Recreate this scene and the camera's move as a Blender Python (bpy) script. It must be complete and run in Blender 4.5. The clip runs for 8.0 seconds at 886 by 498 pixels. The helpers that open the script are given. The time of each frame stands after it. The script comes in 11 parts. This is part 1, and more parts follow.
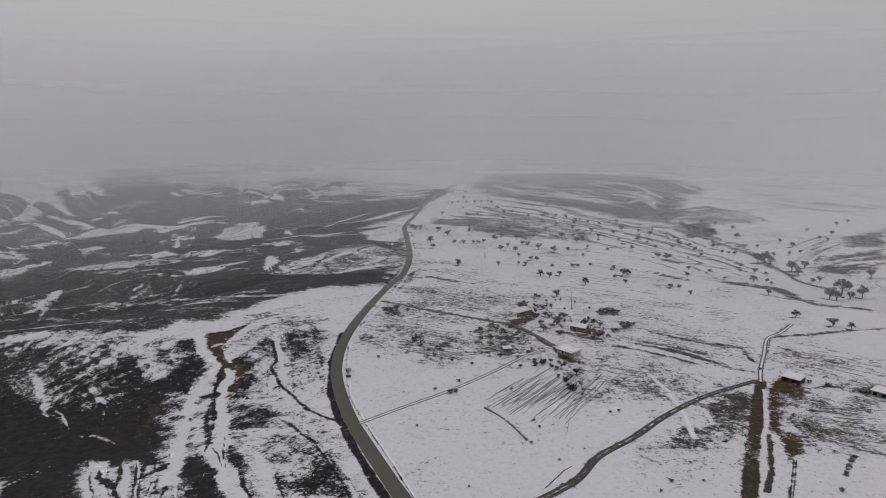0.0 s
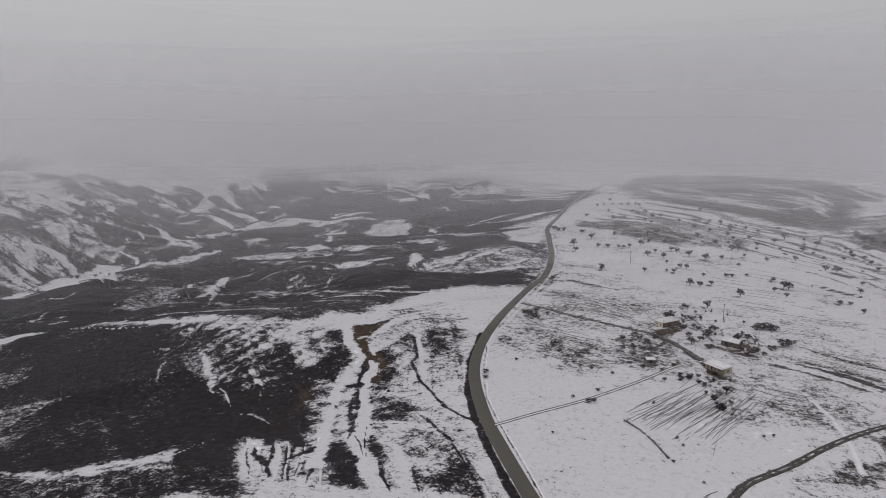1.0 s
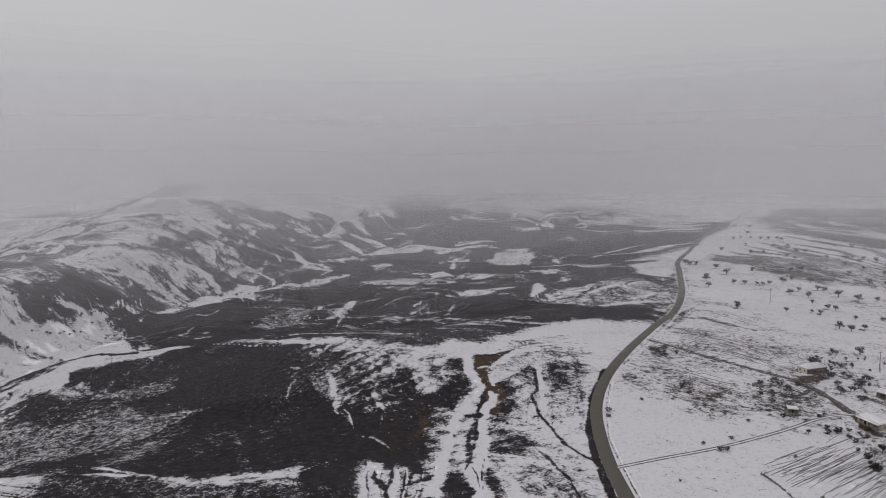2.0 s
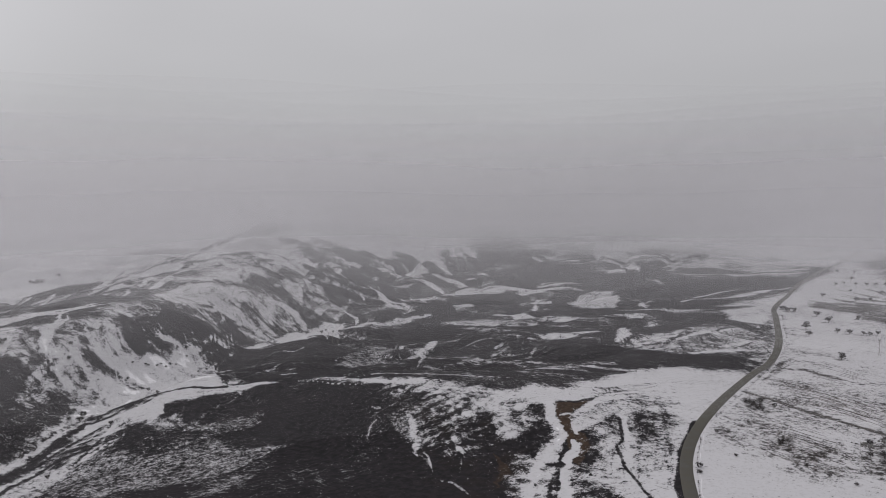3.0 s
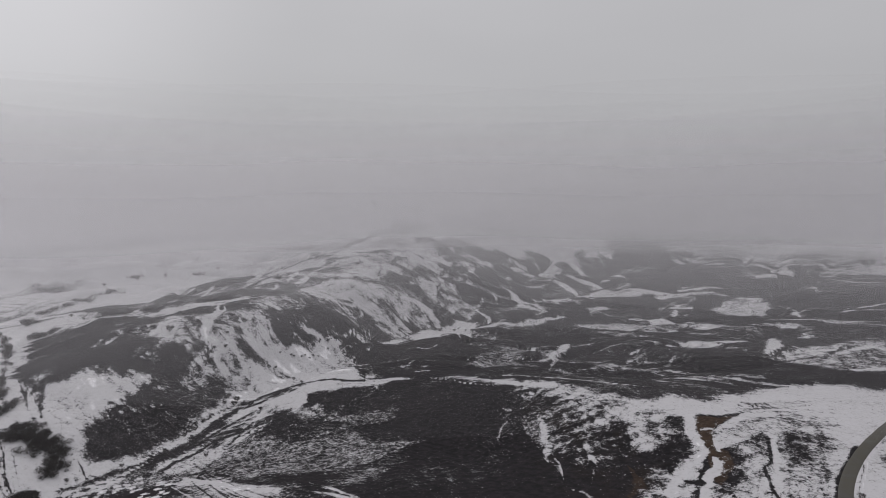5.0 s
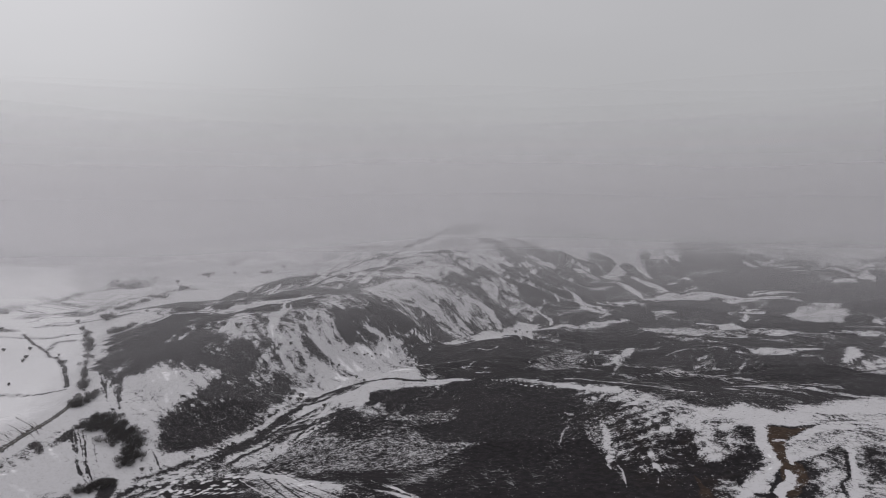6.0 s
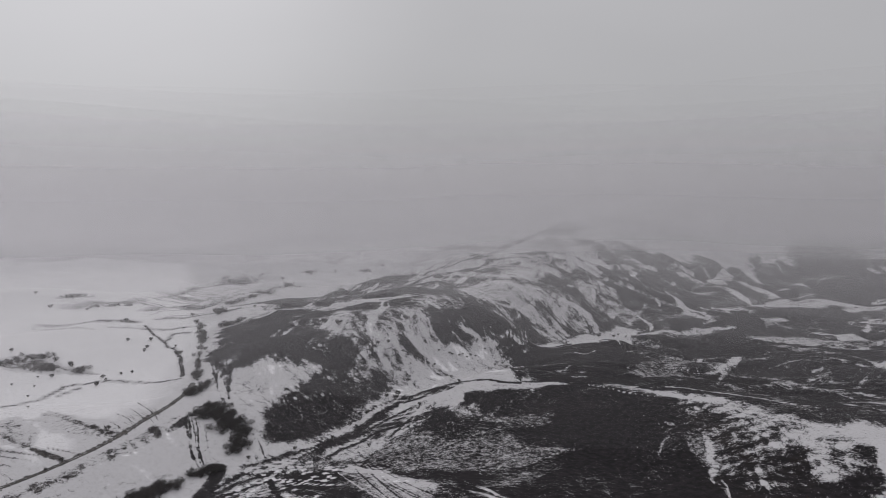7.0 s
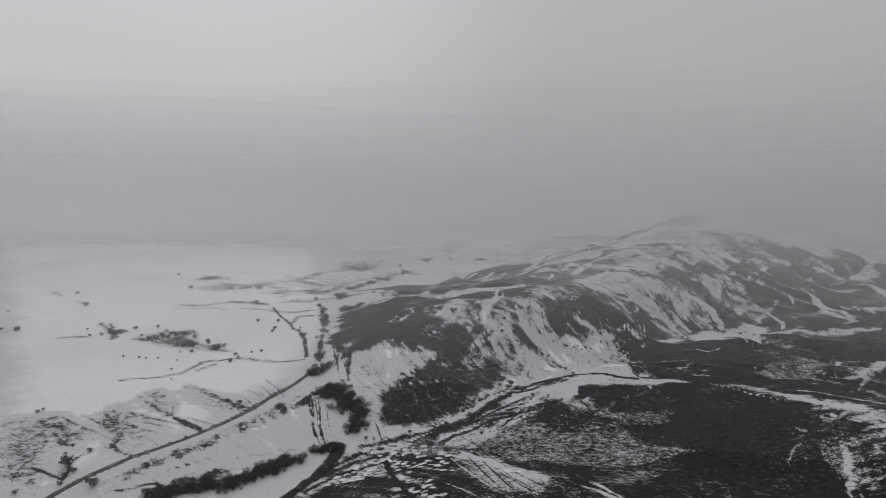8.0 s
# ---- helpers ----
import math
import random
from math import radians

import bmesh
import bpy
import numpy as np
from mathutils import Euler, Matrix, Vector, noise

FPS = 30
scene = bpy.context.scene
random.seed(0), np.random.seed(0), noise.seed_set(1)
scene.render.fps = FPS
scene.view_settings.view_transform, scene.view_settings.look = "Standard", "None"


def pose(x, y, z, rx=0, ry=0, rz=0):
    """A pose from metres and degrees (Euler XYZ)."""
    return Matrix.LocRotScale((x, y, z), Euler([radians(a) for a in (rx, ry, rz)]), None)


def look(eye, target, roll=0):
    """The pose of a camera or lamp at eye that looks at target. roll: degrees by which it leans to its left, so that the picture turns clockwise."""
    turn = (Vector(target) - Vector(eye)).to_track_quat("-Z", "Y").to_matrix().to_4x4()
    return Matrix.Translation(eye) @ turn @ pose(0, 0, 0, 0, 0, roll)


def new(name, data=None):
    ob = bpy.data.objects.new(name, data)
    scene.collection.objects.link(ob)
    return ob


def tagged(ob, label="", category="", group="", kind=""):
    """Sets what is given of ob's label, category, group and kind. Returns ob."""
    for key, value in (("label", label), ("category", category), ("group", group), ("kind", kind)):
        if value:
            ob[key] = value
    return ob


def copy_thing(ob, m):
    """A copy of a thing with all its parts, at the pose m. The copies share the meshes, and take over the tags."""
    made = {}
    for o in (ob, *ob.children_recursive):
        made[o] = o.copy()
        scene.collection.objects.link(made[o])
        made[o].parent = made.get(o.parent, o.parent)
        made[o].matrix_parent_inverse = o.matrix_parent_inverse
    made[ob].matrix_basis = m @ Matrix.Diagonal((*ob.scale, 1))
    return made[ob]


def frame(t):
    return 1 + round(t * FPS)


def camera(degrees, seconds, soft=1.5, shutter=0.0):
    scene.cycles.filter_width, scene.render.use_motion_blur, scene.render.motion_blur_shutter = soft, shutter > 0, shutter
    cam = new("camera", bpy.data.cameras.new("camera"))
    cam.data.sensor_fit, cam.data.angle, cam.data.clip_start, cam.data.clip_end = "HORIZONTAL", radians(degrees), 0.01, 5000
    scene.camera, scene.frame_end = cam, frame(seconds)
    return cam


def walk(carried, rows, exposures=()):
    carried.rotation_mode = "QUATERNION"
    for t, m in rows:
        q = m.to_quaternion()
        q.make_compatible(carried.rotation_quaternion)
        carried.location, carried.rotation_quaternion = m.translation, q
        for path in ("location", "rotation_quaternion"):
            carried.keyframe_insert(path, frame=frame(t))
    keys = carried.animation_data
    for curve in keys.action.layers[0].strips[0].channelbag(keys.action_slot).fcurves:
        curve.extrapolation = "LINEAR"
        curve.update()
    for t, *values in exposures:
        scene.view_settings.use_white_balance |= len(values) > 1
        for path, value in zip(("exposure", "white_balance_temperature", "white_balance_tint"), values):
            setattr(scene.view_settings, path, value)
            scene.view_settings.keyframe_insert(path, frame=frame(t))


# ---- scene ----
CAMERA_HEIGHT = 120.0
cam = camera(66.07, 8.0, soft=0.7)
# seconds, x, y, climb, yaw, pitch
ROWS = [
    (0.0, 0.00, 0.00, 0.00, 0.00, -9.88),
    (0.5, -0.07, 0.15, 0.72, 6.39, -9.92),
    (1.0, -0.17, 0.29, 1.44, 12.04, -9.93),
    (1.5, -0.30, 0.41, 2.15, 17.72, -8.64),
    (1.7, -0.35, 0.45, 2.43, 19.74, -8.50),
    (2.8, -0.68, 0.63, 3.97, 28.15, -4.28),
    (3.0, -0.74, 0.65, 4.25, 29.34, -4.25),
    (3.5, -0.89, 0.70, 4.93, 32.32, -4.27),
    (4.0, -1.03, 0.72, 5.60, 35.08, -4.32),
    (4.5, -1.14, 0.73, 6.25, 37.80, -4.35),
    (5.8, -1.32, 0.66, 7.86, 44.70, -4.45),
    (6.0, -1.32, 0.64, 8.10, 45.70, -4.43),
    (6.5, -1.30, 0.56, 8.67, 48.56, -4.43),
    (7.0, -1.22, 0.47, 9.22, 53.78, -4.43),
    (7.5, -1.08, 0.36, 9.75, 59.52, -4.42),
    (8.0, -0.87, 0.23, 10.24, 63.47, -5.38),
]
walk(cam, [(t, pose(x, y, CAMERA_HEIGHT + z, 90 + pitch, 0, yaw)) for t, x, y, z, yaw, pitch in ROWS],
     exposures=[(0.0, 0.13), (1.5, 0.24), (3.5, 0.15), (6.5, 0.07), (8.0, -0.06)])

# ---- sky, sun, exposure ----
SUN_AZIMUTH, SUN_ELEVATION = 68.0, 42.0   # degrees left of straight ahead, degrees up
world = bpy.data.worlds.new("overcast_sky")
scene.world = world
world.use_nodes = True


def overcast(nt):
    """A closed grey cloud cover over a pale sky: darker at the horizon, brighter upwards and round the veiled sun."""
    n, l = nt.nodes, nt.links
    n.clear()
    out, bg = n.new("ShaderNodeOutputWorld"), n.new("ShaderNodeBackground")
    co = n.new("ShaderNodeTexCoord")
    sky = n.new("ShaderNodeTexSky")
    sky.sky_type, sky.sun_disc = "NISHITA", False
    sky.sun_elevation, sky.sun_rotation = radians(SUN_ELEVATION), radians(-SUN_AZIMUTH)
    grey = n.new("ShaderNodeHueSaturation")
    grey.inputs["Saturation"].default_value, grey.inputs["Value"].default_value = 0.15, 0.10
    sep = n.new("ShaderNodeSeparateXYZ")
    ramp = n.new("ShaderNodeValToRGB")
    stops = [(0.0, 0.30), (0.49, 0.345), (0.53, 0.35), (0.58, 0.385), (0.64, 0.44), (0.75, 0.54), (1.0, 0.66)]
    while len(ramp.color_ramp.elements) < len(stops):
        ramp.color_ramp.elements.new(0.5)
    for e, (p, v) in zip(ramp.color_ramp.elements, stops):
        e.position, e.color = p, (v * 0.99, v * 0.98, v * 1.02, 1)
    up = n.new("ShaderNodeMath"); up.operation = "MULTIPLY_ADD"; up.inputs[1].default_value = up.inputs[2].default_value = 0.5
    glow_dir = n.new("ShaderNodeVectorMath"); glow_dir.operation = "DOT_PRODUCT"
    a, e = radians(SUN_AZIMUTH + 30), radians(20)
    glow_dir.inputs[1].default_value = (-math.sin(a) * math.cos(e), math.cos(a) * math.cos(e), math.sin(e))
    glow = n.new("ShaderNodeMapRange"); glow.interpolation_type = "SMOOTHSTEP"
    glow.inputs["From Min"].default_value, glow.inputs["From Max"].default_value = 0.70, 1.0
    glow.inputs["To Min"].default_value, glow.inputs["To Max"].default_value = 1.0, 1.42
    cloud = n.new("ShaderNodeTexNoise"); cloud.inputs["Scale"].default_value = 2.2; cloud.inputs["Detail"].default_value = 3
    stretch = n.new("ShaderNodeVectorMath"); stretch.operation = "MULTIPLY"; stretch.inputs[1].default_value = (1, 1, 3.2)
    cl = n.new("ShaderNodeMapRange"); cl.inputs["From Min"].default_value, cl.inputs["From Max"].default_value = 0.3, 0.7
    cl.inputs["To Min"].default_value, cl.inputs["To Max"].default_value = 0.972, 1.028
    m1, m2, mix = n.new("ShaderNodeVectorMath"), n.new("ShaderNodeVectorMath"), n.new("ShaderNodeMix")
    m1.operation = m2.operation = "SCALE"
    mix.data_type = "RGBA"; mix.inputs[0].default_value = 0.9
    l.new(co.outputs["Generated"], sep.inputs[0]); l.new(sep.outputs["Z"], up.inputs[0]); l.new(up.outputs[0], ramp.inputs[0])
    l.new(co.outputs["Generated"], glow_dir.inputs[0]); l.new(glow_dir.outputs["Value"], glow.inputs[0])
    l.new(co.outputs["Generated"], stretch.inputs[0]); l.new(stretch.outputs[0], cloud.inputs[0]); l.new(cloud.outputs[0], cl.inputs[0])
    l.new(ramp.outputs[0], m1.inputs[0]); l.new(glow.outputs[0], m1.inputs["Scale"])
    l.new(m1.outputs[0], m2.inputs[0]); l.new(cl.outputs[0], m2.inputs["Scale"])
    l.new(sky.outputs[0], grey.inputs["Color"]); l.new(grey.outputs[0], mix.inputs[6]); l.new(m2.outputs[0], mix.inputs[7])
    l.new(mix.outputs[2], bg.inputs[0]); l.new(bg.outputs[0], out.inputs[0])


overcast(world.node_tree)
sun = new("sun", bpy.data.lights.new("sun", "SUN"))
sun.data.energy, sun.data.angle, sun.data.color = 0.5, radians(30), (1.0, 0.97, 0.94)
a, e = radians(SUN_AZIMUTH), radians(SUN_ELEVATION)
sun.matrix_world = look((-300 * math.sin(a) * math.cos(e), 300 * math.cos(a) * math.cos(e), 300 * math.sin(e)), (0, 0, 0))

# ---- the shape of the land ----
def lattice(ix, iy, seed):
    h = (ix.astype(np.int64) * 374761393 + iy.astype(np.int64) * 668265263 + seed * 974634777) & 0xFFFFFFFF
    h = ((h ^ (h >> 13)) * 1274126177) & 0xFFFFFFFF
    return ((h ^ (h >> 16)) & 0xFFFF) / 65535.0


def grain(x, y, size, seed=0, octaves=4, gain=0.5):
    """Smooth noise, about 0 to 1, whose largest bumps are that many metres apart."""
    total, amp, norm = 0.0, 1.0, 0.0
    for k in range(octaves):
        u, v = x / size + 17.3 * k, y / size - 9.1 * k
        iu, iv = np.floor(u), np.floor(v)
        fu, fv = u - iu, v - iv
        fu, fv = fu * fu * fu * (fu * (fu * 6 - 15) + 10), fv * fv * fv * (fv * (fv * 6 - 15) + 10)
        a, b = lattice(iu, iv, seed + k), lattice(iu + 1, iv, seed + k)
        c, d = lattice(iu, iv + 1, seed + k), lattice(iu + 1, iv + 1, seed + k)
        total = total + amp * (a + (b - a) * fu + (c - a) * fv + (a - b - c + d) * fu * fv)
        norm, amp, size = norm + amp, amp * gain, size * 0.5
    return total / norm


def ease(v, lo, hi):
    t = np.clip((v - lo) / (hi - lo), 0, 1)
    return t * t * (3 - 2 * t)


def along(x, y, line):
    """Distance to a line of points, and the third value of the points carried along it."""
    best, carry = np.full(np.shape(x), 1e9), np.zeros(np.shape(x))
    for (ax, ay, av), (bx, by, bv) in zip(line, line[1:]):
        dx, dy = bx - ax, by - ay
        t = np.clip(((x - ax) * dx + (y - ay) * dy) / (dx * dx + dy * dy), 0, 1)
        d = np.hypot(x - ax - t * dx, y - ay - t * dy)
        near = d < best
        best, carry = np.where(near, d, best), np.where(near, av + t * (bv - av), carry)
    return best, carry


STREAM = [(-330, -60, -46), (-395, 128, -44), (-412, 205, -43), (-482, 305, -41), (-505, 383, -40), (-503, 472, -39), (-536, 546, -38),
          (-526, 661, -36), (-572, 898, -32), (-590, 1140, -26), (-560, 1500, -18)]
FAR_HILL = [(-600, 372, 10), (-690, 560, 26), (-800, 790, 47), (-930, 1040, 66), (-1080, 1400, 78)]
SPUR = [(-110, 396, 2), (-200, 410, 1), (-275, 424, -6), (-350, 432, -16), (-430, 428, -30)]
NEAR_HOLLOW = [(-150, 290, -14), (-230, 300, -24), (-320, 280, -34), (-380, 230, -40)]
RIGHT_GULLY = [(420, 430, -12), (330, 520, -13), (290, 680, -12), (250, 850, -9), (200, 1000, -6)]


def rills(x, y):
    """Gullies washed down the far hill's side, 0 on the ribs to 1 in the runnels, and where they reach."""
    run, line = 0.0, []
    for (ax, ay, _), (bx, by, _) in zip(FAR_HILL, FAR_HILL[1:]):
        line.append((ax, ay, run)); run += math.hypot(bx - ax, by - ay)
    line.append((*FAR_HILL[-1][:2], run))
    d, s = along(x, y, line)
    bend = (grain(x, y, 130, 31, 2) - 0.5) * 110
    n = grain(s + bend, d * 0.22 + bend * 0.3, 34, 33, 3, 0.55)
    return np.clip((n - 0.5) * 2.2 + 0.5, 0, 1), ease(d, 12, 60) * (1 - ease(d, 190, 300))


def relief(x, y):
    """Rounded knolls and small gullies on the valley sides and the far hill."""
    r = np.hypot(x, y)
    where = ease(-x, 75, 210) * ease(r, 455, 640) * ease(y + 0.30 * x, 0, 120)
    bx, by = (grain(x, y, 170, 85, 2) - 0.5) * 120, (grain(x, y, 170, 86, 2) - 0.5) * 120
    knoll = (grain(x * 0.75 + bx, y * 1.1 + by, 150, 81, 3, 0.5) - 0.5) * 2
    cut = 1 - np.abs(2 * grain(x + 0.8 * bx, y * 0.8 + 0.8 * by, 95, 83, 3, 0.5) - 1)
    d, _ = along(x, y, STREAM)
    size = 0.55 + 0.75 * ease(r, 800, 1500)
    return (knoll * 11 * size - (ease(cut, 0.70, 1.0) - 0.25) * 8 * size) * where * ease(d, 15, 90)


def height(x, y):
    """Height of the ground: a road along a broad ridge, a stream valley to the west with a gullied hill behind it."""
    x, y = np.asarray(x, float), np.asarray(y, float)
    far = ease(np.hypot(x, y), 350, 1100)
    z = -30 * ease(-x, 90, 420) + 6 * ease(y, 500, 1500)
    z = z + 22 * ease(-x, 620, 1000) * ease(500 - y, 0, 500)
    d, v = along(x, y, SPUR)
    z = z + (v - z) * np.exp(-(d / 62) ** 2)
    d, v = along(x, y, NEAR_HOLLOW)
    z = z + (v - z) * 0.8 * np.exp(-(d / 70) ** 2)
    d, v = along(x, y, FAR_HILL)
    z = z + (v - z) * np.exp(-(d / 175) ** 2)
    d, v = along(x, y, STREAM)
    z = z + (v - z) * np.exp(-(d / 60) ** 2)
    d, v = along(x, y, RIGHT_GULLY)
    z = z + (v - z) * 0.7 * np.exp(-(d / 70) ** 2)
    run, reach = rills(x, y)
    z = z + (0.5 - run) * 7 * reach
    z = z + (grain(x, y, 95, 17, 3, 0.45) - 0.5) * 16 * ease(-x, 430, 560) * ease(330 - 0.2 * x - y, 0, 160)
    rough = 0.25 + 0.75 * ease(-x, 80, 250)
    z = z + (grain(x, y, 260, 3, 3) - 0.5) * (3 + 22 * far) * (0.4 + 0.6 * rough)
    z = z + (grain(x, y, 60, 11, 2) - 0.5) * (1.0 + 5.0 * rough * far)
    z = z + 24 * ease(y, 1080, 1500) * ease(-x, 60, 320) * (1 - ease(-x, 850, 1150))
    z = z + relief(x, y)
    far_off = np.hypot(x, y)
    up = 40 + 14 * ease(-x, 0, 500) * ease(y + 0.2 * x, 0, 400)
    return z + up * ease(far_off, 1050, 2300) - 40 * ease(far_off, 2900, 4000)

# ---- materials ----
class Nodes:
    """Short hand for building a node material."""
    def __init__(self, name):
        self.m = bpy.data.materials.new(name)
        self.m.use_nodes = True
        self.t = self.m.node_tree
        self.n, self.l = self.t.nodes, self.t.links
        self.n.clear()
        self.out = self.n.new("ShaderNodeOutputMaterial")
        self.place = self.n.new("ShaderNodeNewGeometry").outputs["Position"]

    def put(self, socket, value):
        if hasattr(value, "is_output"):
            self.l.new(value, socket)
        else:
            socket.default_value = value

    def math(self, op, a, b=0.0, c=0.0):
        k = self.n.new("ShaderNodeMath"); k.operation = op
        for s, v in zip(k.inputs, (a, b, c)):
            self.put(s, v)
        return k.outputs[0]

    def noise(self, size, detail=3.0, rough=0.55, squash=(1, 1, 1), turn=0.0):
        k = self.n.new("ShaderNodeTexNoise"); k.inputs["Scale"].default_value = 1.0
        k.inputs["Detail"].default_value, k.inputs["Roughness"].default_value = detail, rough
        p = self.n.new("ShaderNodeMapping")
        p.inputs["Scale"].default_value = [s / size for s in squash]
        p.inputs["Rotation"].default_value = (0, 0, radians(turn))
        self.l.new(self.place, p.inputs[0]); self.l.new(p.outputs[0], k.inputs["Vector"])
        return k.outputs["Fac"]

    def ramp(self, v, lo, hi, a=0.0, b=1.0, smooth=True):
        k = self.n.new("ShaderNodeMapRange"); k.interpolation_type = "SMOOTHSTEP" if smooth else "LINEAR"
        for s, x in zip(k.inputs[:5], (v, lo, hi, a, b)):
            self.put(s, x)
        return k.outputs[0]

    def mix(self, f, a, b):
        k = self.n.new("ShaderNodeMix"); k.data_type = "RGBA"
        self.put(k.inputs[0], f)
        for s, v in ((k.inputs[6], a), (k.inputs[7], b)):
            self.put(s, (*v, 1) if isinstance(v, tuple) else v)
        return k.outputs[2]

    def attr(self, name):
        k = self.n.new("ShaderNodeAttribute"); k.attribute_name = name
        return k.outputs["Fac"]

    def chance(self):
        return self.n.new("ShaderNodeObjectInfo").outputs["Random"]

    def bump(self, h, strength, depth):
        k = self.n.new("ShaderNodeBump"); k.inputs["Strength"].default_value, k.inputs["Distance"].default_value = strength, depth
        self.put(k.inputs["Height"], h)
        return k.outputs[0]

    def surface(self, colour, roughness=0.8, normal=None, metallic=0.0, specular=0.3):
        k = self.n.new("ShaderNodeBsdfPrincipled")
        self.put(k.inputs["Base Color"], (*colour, 1) if isinstance(colour, tuple) else colour)
        self.put(k.inputs["Roughness"], roughness)
        k.inputs["Metallic"].default_value, k.inputs["Specular IOR Level"].default_value = metallic, specular
        if normal is not None:
            self.l.new(normal, k.inputs["Normal"])
        self.l.new(k.outputs[0], self.out.inputs[0])
        return self.m


def land_material():
    k = Nodes("snowy_pasture")
    bare, earth, olive = k.attr("bare"), k.attr("earth"), k.attr("olive")
    blade, tuft, clump, sweep = k.noise(0.3, 3, 0.7), k.noise(1.2, 4, 0.8), k.noise(3.6, 4, 0.7), k.noise(26, 4, 0.6)
    n = k.math("MULTIPLY_ADD", blade, 0.9, k.math("MULTIPLY_ADD", tuft, 2.0, k.math("MULTIPLY_ADD", clump, 1.8, k.math("MULTIPLY_ADD", sweep, 0.8, -2.25))))
    gap = k.math("SUBTRACT", bare, n)
    gap = k.math("SUBTRACT", gap, k.ramp(k.noise(1.7, 2, 0.5), 0.60, 0.72, 0, 0.38))
    gap = k.math("ADD", gap, k.ramp(k.noise(1.5, 2, 0.5, (1, 1, 1), 40), 0.60, 0.72, 0, 0.35))
    mask = k.ramp(gap, -0.20, 0.22)
    grass = k.mix(k.ramp(clump, 0.35, 0.65), (0.0095, 0.0082, 0.0096), (0.024, 0.0205, 0.0235))
    grass = k.mix(k.ramp(k.noise(70, 4, 0.6), 0.45, 0.7, 0, 0.5), grass, (0.030, 0.0255, 0.028))
    grass = k.mix(k.math("MULTIPLY", olive, k.ramp(k.noise(14, 3), 0.40, 0.7, 0, 0.7)), grass, (0.028, 0.0195, 0.0155))
    straw = k.mix(k.ramp(clump, 0.35, 0.65), (0.034, 0.030, 0.029), (0.078, 0.069, 0.064))
    grass = k.mix(k.math("MULTIPLY", k.attr("straw"), 0.85), grass, straw)
    soil = k.mix(k.ramp(k.noise(2.5, 4), 0.3, 0.7), (0.030, 0.020, 0.015), (0.066, 0.043, 0.029))
    ground = k.mix(k.ramp(earth, 0.3, 0.6), grass, soil)
    snow = k.mix(k.ramp(k.math("MULTIPLY_ADD", sweep, 0.06, bare), -0.28, -0.08), (0.85, 0.84, 0.86), (0.58, 0.57, 0.59))
    snow = k.mix(k.ramp(k.noise(2.2, 4, 0.7), 0.46, 0.72, 0, 0.45), snow, (0.40, 0.385, 0.39))
    colour = k.mix(mask, snow, ground)
    rough = k.ramp(mask, 0, 1, 0.65, 0.9)
    relief = k.math("ADD", k.math("MULTIPLY", tuft, 0.6), clump)
    return k.surface(colour, rough, k.bump(relief, 0.4, 0.4), specular=0.15)


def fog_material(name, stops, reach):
    """Haze painted on a see-through shell: opacity grows with height, then fades out above."""
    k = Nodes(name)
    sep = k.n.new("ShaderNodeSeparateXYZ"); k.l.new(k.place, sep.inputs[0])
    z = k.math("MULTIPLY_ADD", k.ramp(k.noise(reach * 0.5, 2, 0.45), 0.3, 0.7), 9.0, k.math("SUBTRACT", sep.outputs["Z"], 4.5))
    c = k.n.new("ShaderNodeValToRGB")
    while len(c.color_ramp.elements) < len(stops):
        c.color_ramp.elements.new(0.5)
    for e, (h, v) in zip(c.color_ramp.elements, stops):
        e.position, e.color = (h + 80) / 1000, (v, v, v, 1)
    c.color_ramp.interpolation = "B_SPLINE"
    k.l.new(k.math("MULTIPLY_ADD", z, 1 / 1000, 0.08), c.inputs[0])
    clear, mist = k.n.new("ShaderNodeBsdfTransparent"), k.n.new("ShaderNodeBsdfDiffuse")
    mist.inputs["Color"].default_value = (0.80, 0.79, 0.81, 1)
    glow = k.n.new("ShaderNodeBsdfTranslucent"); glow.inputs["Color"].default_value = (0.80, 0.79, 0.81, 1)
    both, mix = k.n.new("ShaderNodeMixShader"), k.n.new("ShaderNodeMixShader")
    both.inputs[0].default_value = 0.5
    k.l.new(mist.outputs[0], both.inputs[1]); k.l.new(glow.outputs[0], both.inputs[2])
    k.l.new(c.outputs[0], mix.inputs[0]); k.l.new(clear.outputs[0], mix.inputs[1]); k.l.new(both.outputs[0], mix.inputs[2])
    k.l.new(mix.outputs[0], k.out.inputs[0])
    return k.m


def asphalt_material():
    k = Nodes("wet_worn_asphalt")
    v = k.n.new("ShaderNodeUVMap").outputs[0]
    sep = k.n.new("ShaderNodeSeparateXYZ"); k.l.new(v, sep.inputs[0])
    across = sep.outputs["X"]
    edge = k.ramp(k.math("ABSOLUTE", k.math("SUBTRACT", across, 0.5)), 0.28, 0.5)
    blotch = k.noise(6, 4, 0.6)
    base = k.mix(k.ramp(blotch, 0.3, 0.7), (0.056, 0.052, 0.044), (0.092, 0.085, 0.069))
    base = k.mix(k.math("MULTIPLY", edge, k.ramp(k.noise(3, 3), 0.35, 0.6)), base, (0.075, 0.060, 0.040))
    return k.surface(base, k.ramp(blotch, 0.3, 0.7, 0.5, 0.8), k.bump(k.noise(0.4, 2), 0.3, 0.03))


